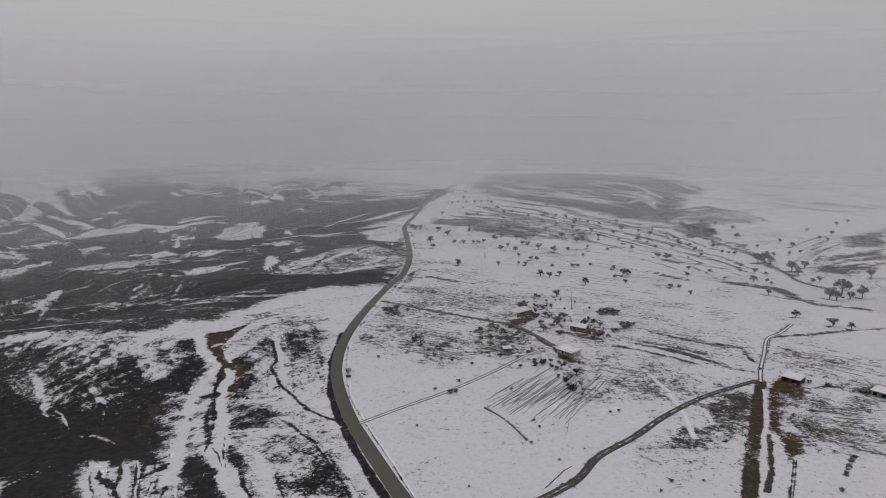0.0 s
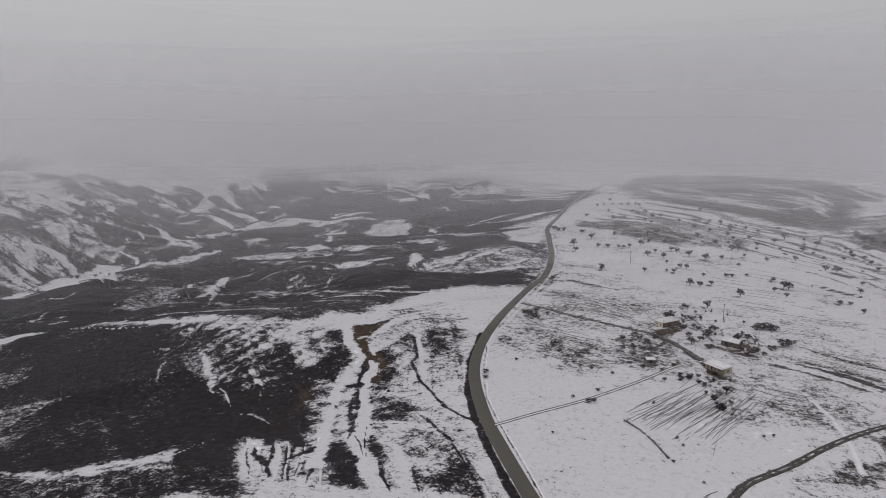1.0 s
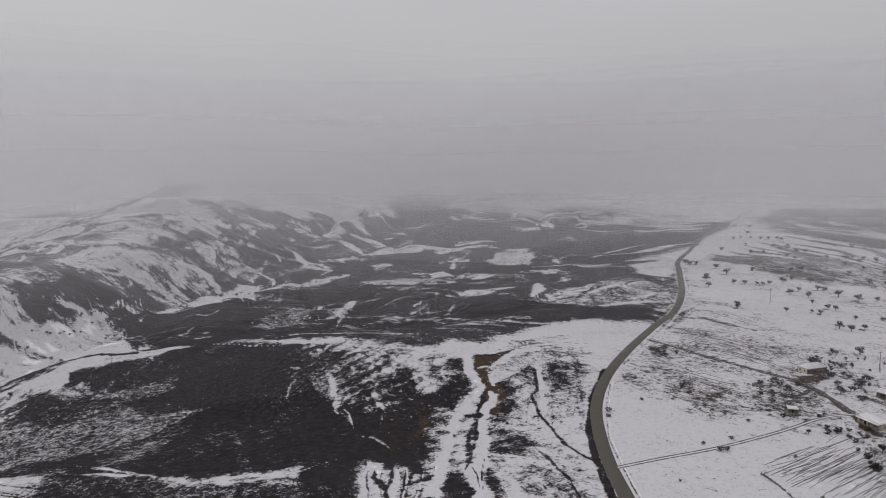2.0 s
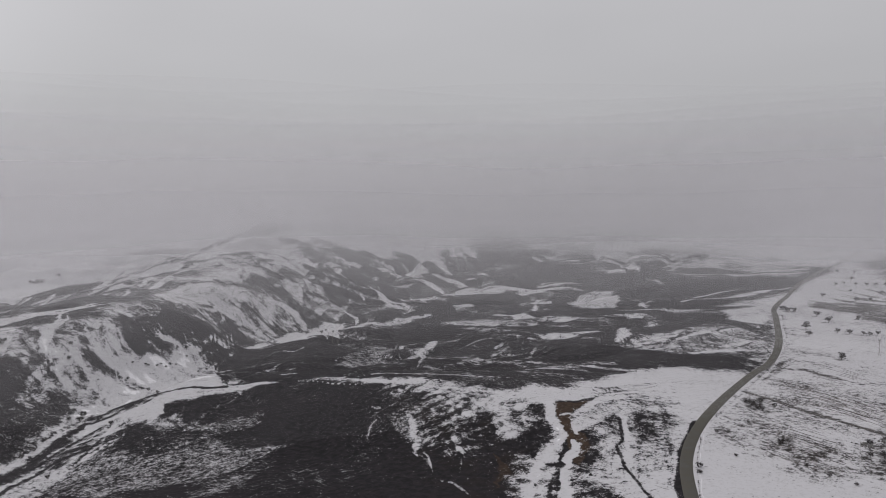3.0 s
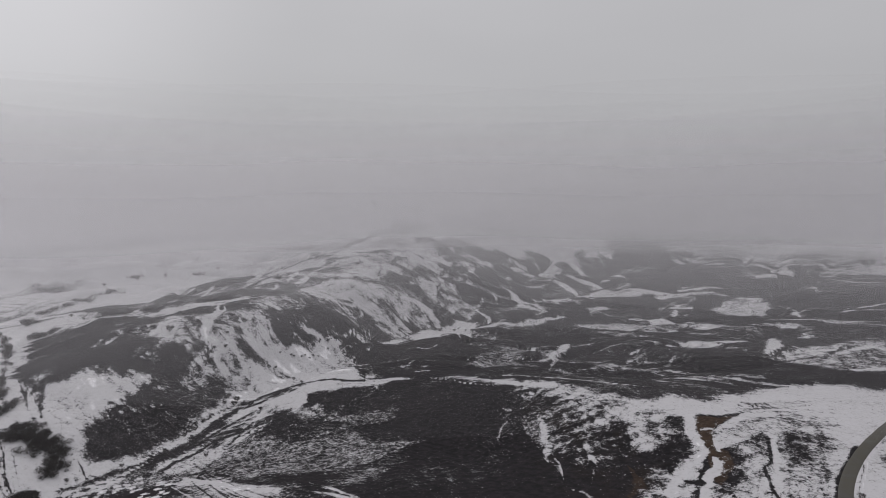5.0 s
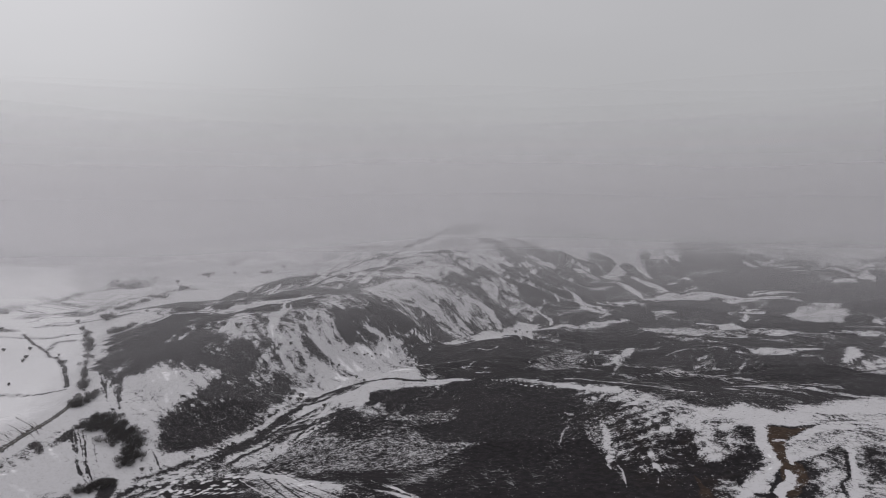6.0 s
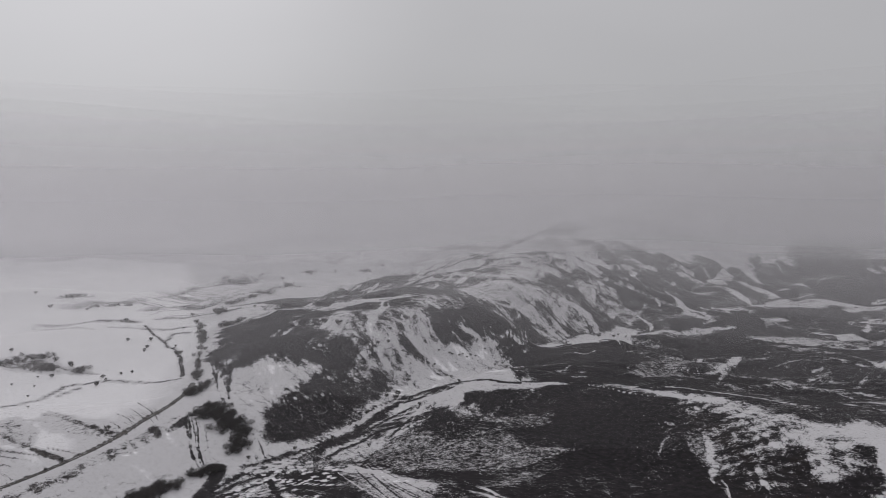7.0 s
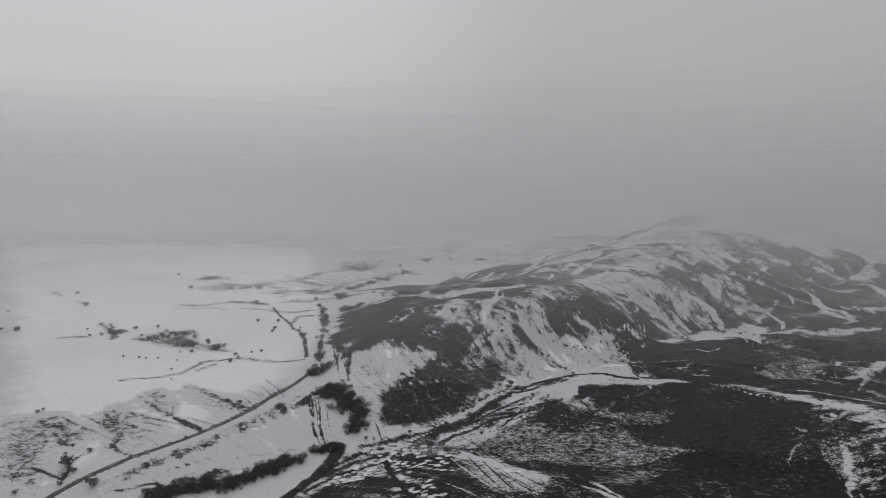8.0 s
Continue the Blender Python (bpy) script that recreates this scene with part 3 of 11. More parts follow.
# the dark face below the spur
area(BARE, [(-252.4, 398.7), (-228.6, 406.2), (-178.9, 388.8), (-147.3, 385.0), (-138.0, 367.8), (-164.9, 356.1), (-207.0, 358.8), (-237.8, 379.4)], 0.5, 5, 8)
area(BARE, [(-407, 321), (-396, 337), (-369.8, 384.9), (-321.9, 398.4), (-247.5, 391.2), (-211.6, 373.0), (-181.2, 359.8), (-166.1, 359.5), (-159.7, 388.6), (-138.8, 378.3), (-122.4, 347.1), (-134.6, 326.7), (-130.2, 293.7), (-123.0, 264.5), (-150.7, 273.9), (-156.8, 244.4), (-166.6, 225.9), (-177.9, 219.0), (-194.2, 208.6), (-210.2, 207.4), (-239.0, 217.7), (-263.7, 219.5), (-286.9, 221.5)], 1.08, 4, 4)
area(BARE, [(-334.4, 200.9), (-369.7, 258.7), (-396, 307), (-391, 346), (-361.5, 403.0), (-277, 401), (-232.4, 389.2), (-191.8, 368.1), (-173.5, 376.5), (-141.5, 383.7), (-125.0, 346.4), (-133.6, 317.1), (-131.2, 280.0), (-218.4, 205.0), (-253.7, 201.9)], 1.08, 4, 4)
area(BARE, [(-255.7, 376.3), (-216.0, 363.7), (-163.6, 352.8), (-138.0, 367.8), (-127.7, 338.1), (-130.2, 328.7), (-138.1, 319.6), (-122.8, 281.6), (-133.5, 277.7), (-157.1, 280.4), (-121.9, 213.8), (-153.6, 217.9)], 1.08, 3, 3)
area(BARE, [(-378, 296), (-330.7, 293.1), (-299.0, 298.7), (-286.2, 313.8), (-285.4, 288.6), (-285.4, 272.7), (-290.8, 256.1), (-290.7, 239.6), (-308.6, 238.8)], 0.58, 3, 8)
area(BARE, [(-379, 297), (-364.3, 307.9), (-362, 322), (-345, 338), (-336, 350), (-328.3, 324.9), (-338.6, 308.8), (-354.5, 299.1)], 0.7, 3, 8)
area(BARE, [(-363.4, 207.6), (-392.3, 237.5), (-392.4, 260.7), (-358.1, 269.3), (-337.9, 299.8), (-325.0, 302.6), (-303.5, 287.3), (-290.2, 299.1), (-284.3, 286.6), (-283.7, 260.5), (-286.1, 238.5), (-300.0, 225.9), (-327.3, 221.7)], 0.62, 3, 6)
area(BARE, [(-351.9, 312.0), (-339, 348), (-323.3, 334.9), (-330.4, 317.2), (-339.9, 301.6)], 0.77, 3, 8)
area(BARE, [(-286.1, 238.5), (-281.9, 258.9), (-282.9, 291.8), (-258.2, 266.7), (-256.9, 239.9), (-269.5, 224.7)], 0.8, 3, 8)
area(BARE, [(-403, 253), (-421, 295), (-383, 308), (-358.8, 298.2), (-359.5, 270.4), (-389.8, 258.9)], 0.85, 3, 8)
stroke(BARE, [(-284.7, 264.6), (-274.8, 277.5), (-277.7, 297.3)], 8.2, 0.75, 0.5, True)
stroke(BARE, [(-293.4, 238.8), (-289.9, 255.3), (-284.7, 264.6), (-289.1, 280.3), (-288.3, 293.8), (-285.6, 313.1)], 1.7, 1.1, 0.5)
stroke(BARE, [(-370.5, 289.9), (-355.2, 299.7), (-340.0, 305.9), (-334.1, 317.3)], 3.0, 1.09, 0.5)
area(BARE, [(-246.0, 355.6), (-241.0, 367.1), (-221.3, 361.8), (-190.3, 318.4), (-189.0, 301.7), (-211.6, 326.7), (-227.1, 345.1)], 0.73, 4, 8)
stroke(BARE, [(-223.1, 356.6), (-202.4, 326.2), (-188.9, 307.1)], 3.0, 0.15, 0.5, True)
stroke(BARE, [(-188.9, 307.1), (-177.5, 299.4), (-164.8, 281.8)], 1.9, 0.38, 0.5, True)
stroke(BARE, [(-242.0, 334.7), (-246.9, 345.9), (-245.2, 355.6)], 1.7, 0.31, 0.5, True)
stroke(BARE, [(-240.1, 321.0), (-243.0, 333.3)], 1.0, 0.5, 0.5, True)
stroke(BARE, [(-196.7, 360.1), (-178.3, 332.4), (-161.1, 309.6)], 2.8, 0.5, 0.5, True)
stroke(BARE, [(-149.6, 280.5), (-160.5, 305.2)], 0.9, 0.5, 0.5, True)
stroke(BARE, [(-167.7, 363.1), (-158.0, 345.6), (-145.6, 334.8)], 4.8, 0.06, 0.5, True)
stroke(BARE, [(-186.5, 370.5), (-170.0, 344.5)], 3.8, 0.44, 0.5, True)
stroke(BARE, [(-225.3, 348.6), (-203.9, 319.0), (-192.4, 307.2)], 2.0, 0.5, 0.5, True)
stroke(BARE, [(-204.6, 360.3), (-177.1, 318.2)], 1.2, 0.69, 0.5, True)
stroke(BARE, [(-410, 324), (-396, 337), (-393.2, 361.1), (-374.2, 389.3)], 3.3, 0.25, 0.5, True)
stroke(BARE, [(-387, 346), (-360.4, 368.5)], 3.9, 0.62, 0.5, True)
stroke(BARE, [(-312.6, 327.0), (-291.6, 332.4)], 2.7, 0.5, 0.5, True)
stroke(BARE, [(-213.9, 366.4), (-194.8, 343.2), (-180.1, 315.3)], 1.4, 0.7, 0.8, True)
stroke(BARE, [(-213.4, 368.4), (-189.8, 344.3), (-178.0, 316.0)], 1.2, 0.7, 0.8, True)
stroke(BARE, [(-202.4, 365.0), (-183.8, 344.1), (-174.6, 323.2)], 1.1, 0.7, 0.8, True)
stroke(BARE, [(-199.4, 369.8), (-172.7, 341.8), (-171.5, 326.7)], 1.2, 0.7, 0.8, True)
stroke(BARE, [(-185.6, 372.7), (-172.2, 351.3), (-160.4, 323.8)], 1.8, 0.7, 0.8, True)
stroke(BARE, [(-177.0, 366.1), (-164.8, 351.8), (-155.7, 321.8)], 1.3, 0.7, 0.8, True)
stroke(BARE, [(-170.4, 368.3), (-160.0, 353.1), (-155.1, 330.7)], 1.1, 0.7, 0.8, True)
stroke(BARE, [(-162.2, 369.1), (-150.6, 349.7), (-141.2, 326.6)], 1.7, 0.7, 0.8, True)
stroke(BARE, [(-163.1, 374.7), (-149.8, 351.0), (-140.1, 335.2)], 0.9, 0.7, 0.8, True)
stroke(BARE, [(-155.8, 371.8), (-142.7, 351.1), (-137.5, 332.2)], 1.8, 0.7, 0.8, True)
stroke(BARE, [(-241.9, 351.9), (-223.5, 331.6), (-200.5, 308.7)], 1.3, 0.7, 0.8, True)
stroke(BARE, [(-236.6, 356.8), (-211.2, 330.1), (-195.8, 307.3)], 1.9, 0.7, 0.8, True)
stroke(BARE, [(-225.4, 353.6), (-205.4, 336.3), (-186.4, 307.2)], 1.7, 0.7, 0.8, True)
stroke(BARE, [(-220.8, 361.0), (-197.3, 334.6), (-185.0, 307.0)], 1.9, 0.7, 0.8, True)
stroke(BARE, [(-211.6, 357.1), (-192.5, 329.4), (-183.2, 312.7)], 1.2, 0.7, 0.8, True)
stroke(BARE, [(-202.0, 359.3), (-185.7, 336.1), (-172.8, 309.0)], 0.8, 0.7, 0.8, True)
stroke(BARE, [(-193.9, 356.2), (-188.4, 337.3), (-170.3, 313.1)], 1.6, 0.7, 0.8, True)
stroke(BARE, [(-191.1, 355.0), (-178.2, 333.2), (-160.4, 311.5)], 0.9, 0.7, 0.8, True)
area(BARE, [(-247.5, 391.2), (-215.8, 380.7), (-181.2, 375.9), (-158.0, 394.0), (-144.1, 363.5), (-158.8, 359.5), (-170.3, 352.6), (-185.0, 359.9), (-193.0, 353.3), (-210.6, 364.0)], 0.4, 5, 5)
area(OLIVE, [(-255.0, 375.6), (-166.1, 359.5), (-121.2, 301.1), (-114.0, 250.6), (-121.4, 210.9), (-149.0, 215.8), (-158.3, 256.3), (-158.5, 288.6), (-189.3, 332.7), (-225.5, 355.2)], 0.7, 10, 20)
area(OLIVE, [(-185.2, 334.5), (-143.4, 325.7), (-117.1, 267.7), (-152.5, 267.1)], 0.7, 10, 20)
# the rim of snow below the dark face, and the stippled slope under it
area(BARE, [(-263.4, 202.7), (-203.2, 200.1), (-167.6, 205.8), (-152.4, 233.1), (-128.4, 225.6), (-113.3, 198.4), (-159.4, 183.2), (-227.8, 173.9)], 1.05, 5, 8)
stroke(BARE, [(-277.5, 214.0), (-257.1, 213.7), (-230.7, 210.0), (-206.6, 203.7), (-188.4, 205.2), (-174.4, 214.5), (-163.2, 221.2), (-155.8, 240.7)], 2.0, 0.15, 0.5, True)
stroke(BARE, [(-381.0, 192.5), (-331.2, 193.0), (-292.4, 198.2), (-268.1, 205.6), (-248.4, 207.3), (-233.1, 207.7)], 2.6, 0.0, 0.5)
area(BARE, [(-384.9, 182.2), (-322.1, 184.0), (-280.2, 189.9), (-254.8, 195.4), (-238.8, 189.6), (-279.4, 132.1)], 0.85, 5, 8)
stroke(BARE, [(-361.4, 209.7), (-345.9, 217.6), (-324.9, 220.1), (-298.8, 225.1), (-285.1, 237.6), (-281.9, 258.9), (-285.1, 278.6), (-285.0, 293.8)], 4.3, 1.12, 0.4)
stroke(BARE, [(-366.9, 257.4), (-345.9, 278.3), (-336.5, 298.6), (-330.4, 317.2)], 2.8, 1.06, 0.5, True)
stroke(BARE, [(-328.8, 195.3), (-294.7, 199.7), (-279.3, 210.5)], 2.0, 1.0, 0.6, True)
area(EVEN, [(-384.9, 182.2), (-322.1, 184.0), (-280.2, 189.9), (-254.8, 195.4), (-238.8, 189.6), (-279.4, 132.1)], 1, 5, 8)
# runnels and bare strips between the scarp and the road
area(BARE, [(-135.1, 319.2), (-119.3, 322.2), (-133.5, 383.5), (-119.0, 402.7), (-82.0, 427.2), (-57.9, 344.3), (-49.2, 274.3), (-29.3, 228.1), (-17.5, 207.2), (-123.2, 212.7), (-140.1, 248.1), (-114.0, 254.7)], 0.32, 6, 8)
stroke(BARE, [(-109.5, 386.5), (-94.0, 350.1), (-83.8, 307.3)], 1.7, 0.5, 0.6, True)
stroke(BARE, [(-111.1, 392.7), (-89.9, 345.4), (-76.1, 304.2)], 1.8, 0.5, 0.6, True)
stroke(BARE, [(-104.2, 397.5), (-90.0, 351.1), (-72.1, 306.5)], 1.6, 0.5, 0.6, True)
stroke(BARE, [(-106.3, 398.8), (-81.1, 348.0), (-69.5, 307.3)], 1.8, 0.5, 0.6, True)
stroke(BARE, [(-94.7, 394.8), (-80.3, 347.1), (-68.6, 300.5)], 2.0, 0.5, 0.6, True)
stroke(BARE, [(-92.7, 398.1), (-79.4, 347.1), (-62.0, 297.8)], 2.0, 0.5, 0.6, True)
stroke(BARE, [(-91.6, 410.7), (-71.1, 347.8), (-63.7, 302.1)], 1.2, 0.5, 0.6, True)
stroke(BARE, [(-78.4, 404.0), (-66.6, 344.2), (-55.5, 300.5)], 1.7, 0.5, 0.6, True)
stroke(BARE, [(-85.1, 413.3), (-64.8, 348.0), (-54.5, 299.6)], 2.2, 0.5, 0.6, True)
stroke(BARE, [(-86.5, 264.3), (-71.6, 237.3), (-55.8, 208.9)], 1.4, 0.56, 0.6, True)
stroke(BARE, [(-83.3, 265.8), (-62.5, 231.3), (-52.9, 207.8)], 1.8, 0.56, 0.6, True)
stroke(BARE, [(-73.7, 260.5), (-58.0, 233.2), (-44.5, 207.0)], 1.7, 0.56, 0.6, True)
stroke(BARE, [(-67.9, 256.7), (-56.6, 231.8), (-40.2, 207.7)], 2.3, 0.56, 0.6, True)
stroke(BARE, [(-68.4, 261.7), (-48.8, 228.8), (-38.0, 209.1)], 1.7, 0.56, 0.6, True)
stroke(BARE, [(-63.0, 259.1), (-48.3, 228.3), (-37.9, 207.6)], 1.9, 0.56, 0.6, True)
stroke(BARE, [(-60.4, 257.7), (-43.0, 229.8), (-35.0, 210.5)], 1.2, 0.56, 0.6, True)
stroke(BARE, [(-56.6, 260.4), (-41.0, 228.9), (-28.5, 206.9)], 1.4, 0.56, 0.6, True)
stroke(BARE, [(-52.5, 258.4), (-38.0, 229.2), (-26.2, 208.3)], 1.6, 0.56, 0.6, True)
area(BARE, [(-108.9, 380.8), (-104.9, 388.0), (-96.8, 375.4), (-91.6, 347.7), (-94.5, 341.3)], 0.62, 4, 4)
area(BARE, [(-93.3, 384.4), (-86.7, 389.2), (-73.9, 357.6), (-80.1, 350.1), (-87.4, 362.3)], 0.81, 4, 4)
area(BARE, [(-143.0, 393.8), (-131.1, 397.0), (-120.1, 412.7), (-125.4, 381.0), (-124.0, 370.0), (-116.4, 351.5), (-107.8, 353.5), (-98.9, 335.7), (-96.1, 308.7), (-106.0, 317.7), (-115.8, 334.2), (-122.0, 346.1), (-130.1, 363.4)], 1.11, 2, 2)
area(EARTH, [(-140.9, 391.6), (-129.8, 392.8), (-122.6, 403.0), (-126.0, 382.8), (-124.0, 370.0), (-116.4, 351.5), (-110.0, 350.5), (-103.6, 336.6), (-101.5, 314.6), (-106.4, 319.0), (-115.2, 334.1), (-121.3, 346.0), (-129.5, 363.3)], 0.95, 2, 3)
stroke(EARTH, [(-129.6, 279.0), (-133.1, 300.3), (-147.5, 318.4)], 7.1, 0.5, 0.6, True)
area(BARE, [(-114.5, 351.2), (-107.9, 362.8), (-96.8, 335.2), (-95.0, 308.3), (-103.4, 318.2)], 0.94, 3, 3)
stroke(BARE, [(-117.8, 342.4), (-112.6, 320.6), (-108.5, 301.6), (-101.6, 275.3), (-92.7, 251.7)], 3.0, 1.04, 0.6)
stroke(BARE, [(-116.7, 314.6), (-92.0, 305.6)], 5.0, 1.0, 0.6, True)
area(BARE, [(-100.3, 297.7), (-87.3, 298.0), (-78.0, 292.4), (-69.4, 277.6), (-71.4, 266.2), (-83.3, 266.3), (-93.0, 278.5)], 0.88, 5, 4)
area(BARE, [(-100.9, 244.3), (-97.1, 248.9), (-86.2, 232.2), (-71.9, 208.0), (-92.1, 209.3), (-96.6, 224.4)], 1.09, 3, 3)
area(BARE, [(-85.4, 252.7), (-74.9, 239.2), (-72.8, 225.2), (-80.0, 235.1)], 1.02, 3, 3)
area(BARE, [(-51.7, 228.1), (-46.9, 235.3), (-35.6, 222.2), (-29.6, 207.3), (-46.5, 212.1)], 0.88, 4, 4)
area(BARE, [(-76.2, 249.6), (-65.8, 262.3), (-48.0, 241.4), (-49.8, 228.8), (-58.1, 229.3)], 0.5, 5, 6)
stroke(BARE, [(-153.0, 416.8), (-135.3, 367.5), (-123.3, 346.3), (-119.9, 322.3), (-119.0, 292.8), (-106.3, 252.6), (-97.1, 222.2)], 5.7, -0.08, 0.5)
stroke(BARE, [(-95.1, 254.0), (-82.5, 231.7), (-67.1, 207.8)], 5.6, -0.08, 0.5)
stroke(BARE, [(-111.4, 336.9), (-110.3, 318.8)], 5.0, -0.06, 0.5)
stroke(BARE, [(-105.6, 299.5), (-93.9, 272.7), (-87.2, 252.0)], 5.2, -0.03, 0.5)
stroke(BARE, [(-120.9, 362.3), (-114.7, 349.9)], 1.9, -0.06, 0.5)
stroke(BARE, [(-129.8, 372.2), (-127.1, 375.9)], 2.5, -0.06, 0.5)
stroke(BARE, [(-96.2, 379.8), (-87.0, 347.1), (-77.4, 318.2)], 2.8, -0.06, 0.5)
stroke(BARE, [(-119.9, 382.1), (-119.7, 405.1), (-113.5, 421.6)], 4.7, -0.05, 0.5)
stroke(BARE, [(-68.3, 236.9), (-58.9, 208.6)], 5.9, -0.03, 0.5)
stroke(BARE, [(-88.7, 268.6), (-61.4, 263.2)], 1.6, 0.0, 0.5)
stroke(BARE, [(-136.8, 241.9), (-125.4, 224.2), (-120.8, 213.6)], 5.2, -0.03, 0.5)
stroke(BARE, [(-122.5, 239.3), (-110.3, 226.6), (-101.9, 212.3)], 7.3, 0.0, 0.5)
stroke(BARE, [(-129.7, 240.7), (-119.2, 228.1), (-113.0, 211.5)], 2.9, 1.06, 0.55)
stroke(BARE, [(-112.5, 226.0), (-105.6, 234.8), (-103.3, 240.6)], 3.1, 1.02, 0.55)
stroke(BARE, [(-147.0, 265.7), (-131.9, 258.9), (-114.1, 257.7)], 3.3, 0.81, 0.55)
stroke(BARE, [(-93.3, 219.5), (-99.1, 219.4), (-103.8, 216.6)], 2.4, 1.0, 0.55)
stroke(BARE, [(-97.6, 374.6), (-89.1, 347.4), (-90.5, 340.7), (-80.3, 318.8), (-70.1, 303.4), (-59.8, 285.0), (-49.2, 274.3), (-44.5, 270.3)], 1.6, 1.06, 0.55)
stroke(BARE, [(-49.1, 247.3), (-39.5, 228.4), (-30.2, 207.3)], 0.9, 0.94, 0.55)
stroke(BARE, [(-84.9, 294.3), (-68.6, 274.4), (-49.6, 249.8)], 1.5, 0.88, 0.55)
stroke(BARE, [(-74.9, 301.3), (-81.6, 296.5), (-86.3, 294.7)], 2.1, 0.75, 0.55)
stroke(BARE, [(-118.2, 292.6), (-108.9, 274.7), (-103.8, 257.8)], 2.9, 0.81, 0.55)
stroke(BARE, [(-121.7, 316.9), (-116.3, 298.0)], 1.6, 0.62, 0.55)
stroke(BARE, [(-130.5, 422.9), (-114.8, 442.8), (-93.1, 468.2)], 2.9, 0.5, 0.6, True)
stroke(BARE, [(-130.9, 430.3), (-112.8, 439.5), (-89.0, 469.7)], 3.8, 0.5, 0.6, True)
stroke(BARE, [(-129.4, 422.8), (-107.5, 434.4), (-88.6, 460.8)], 2.5, 0.5, 0.6, True)
stroke(BARE, [(-121.9, 415.4), (-107.1, 434.3), (-83.8, 445.4)], 3.0, 0.5, 0.6, True)
stroke(BARE, [(-121.1, 410.2), (-105.7, 425.3), (-79.6, 445.3)], 2.8, 0.5, 0.6, True)
stroke(BARE, [(-113.5, 396.3), (-101.7, 420.7), (-77.7, 434.6)], 2.3, 0.5, 0.6, True)
stroke(BARE, [(-116.5, 402.4), (-96.4, 416.3), (-77.0, 434.6)], 2.2, 0.5, 0.6, True)
stroke(BARE, [(-117.4, 395.7), (-97.3, 410.9), (-72.4, 420.4)], 1.8, 0.5, 0.6, True)
stroke(BARE, [(-109.4, 382.7), (-91.2, 400.4), (-72.4, 424.6)], 2.8, 0.5, 0.6, True)
stroke(BARE, [(-140.2, 400.9), (-123.7, 411.7), (-107.0, 457.1)], 1.3, 0.44, 0.6, True)
stroke(BARE, [(-135.0, 403.9), (-120.8, 415.3), (-96.1, 461.3)], 1.7, 0.44, 0.6, True)
stroke(BARE, [(-132.9, 408.5), (-117.6, 423.4), (-88.0, 464.3)], 2.1, 0.44, 0.6, True)
stroke(BARE, [(-131.6, 412.2), (-110.1, 440.8), (-83, 487)], 1.8, 0.44, 0.6, True)
stroke(BARE, [(-129.4, 410.8), (-110.6, 452.3), (-71, 485)], 1.6, 0.44, 0.6, True)
area(BARE, [(-233.0, 339.8), (-204.7, 322.3), (-168.0, 301.2), (-153.1, 297.9), (-136.6, 296.3), (-122.8, 281.6), (-132.0, 274.3), (-155.3, 276.9), (-123.9, 214.0), (-153.6, 217.9)], 1.15, 4, 5)
area(OLIVE, [(-236.6, 345.6), (-188.6, 335.3), (-123.9, 214.0), (-153.6, 217.9)], 0.0, 8, 12)
stroke(BARE, [(-245.8, 360.4), (-235.8, 364.8), (-225.3, 360.5), (-209.9, 340.4), (-192.2, 314.3)], 12.1, 0.29, 0.7, True)
stroke(BARE, [(-192.4, 313.2), (-194.9, 322.6), (-187.8, 315.0), (-168.8, 287.9)], 2.0, 0.56, 0.7, True)
stroke(BARE, [(-216.0, 336.4), (-195.3, 311.0)], 3.4, 0.7, 0.7, True)
stroke(BARE, [(-217.5, 372.6), (-201.2, 366.1)], 14.4, 0.31, 0.7, True)
stroke(BARE, [(-196.3, 359.5), (-181.8, 336.6), (-166.7, 317.6)], 4.0, 0.65, 0.7, True)
stroke(BARE, [(-175.4, 326.6), (-168.8, 328.0)], 7.2, 0.62, 0.7, True)
stroke(BARE, [(-166.0, 317.4), (-160.1, 302.4), (-151.0, 282.1)], 0.8, 0.75, 0.7, True)
stroke(BARE, [(-168.6, 310.3), (-163.7, 292.9)], 0.9, 0.77, 0.7, True)
stroke(BARE, [(-182.0, 362.5), (-175.0, 361.1)], 14.1, 0.44, 0.7, True)
stroke(BARE, [(-177.7, 350.0), (-168.4, 336.5)], 1.3, 0.62, 0.7, True)
stroke(BARE, [(-162.6, 361.8), (-152.6, 344.8), (-143.9, 334.3)], 4.8, 0.15, 0.7, True)
stroke(BARE, [(-166.2, 237.1), (-162.0, 240.5), (-158.2, 244.2)], 1.4, 0.5, 0.7, True)
stroke(BARE, [(-142.8, 355.0), (-143.0, 368.5)], 4.1, 0.5, 0.7, True)
area(BARE, [(-140.0, 314.1), (-129.2, 318.4), (-119.0, 309.4), (-118.0, 295.5), (-123.3, 289.1), (-132.5, 295.8)], 0.56, 4, 6)
area(BARE, [(-156.4, 279.0), (-145.0, 275.9), (-132.0, 274.3), (-111.1, 258.7), (-107.5, 250.0), (-123.7, 255.9), (-146.8, 260.8)], 0.7, 4, 6)
area(BARE, [(-140.1, 248.1), (-135.7, 250.4), (-129.9, 247.7), (-125.9, 255.8), (-109.8, 250.0), (-93.7, 221.8), (-90.1, 209.2), (-123.2, 212.7), (-128.7, 229.7)], 0.29, 8, 8)
stroke(BARE, [(-142.5, 254.3), (-127.3, 227.9), (-118.3, 211.7)], 1.4, 0.94, 0.8, True)
stroke(BARE, [(-131.3, 249.1), (-123.0, 230.8), (-112.8, 211.9)], 1.2, 0.94, 0.8, True)
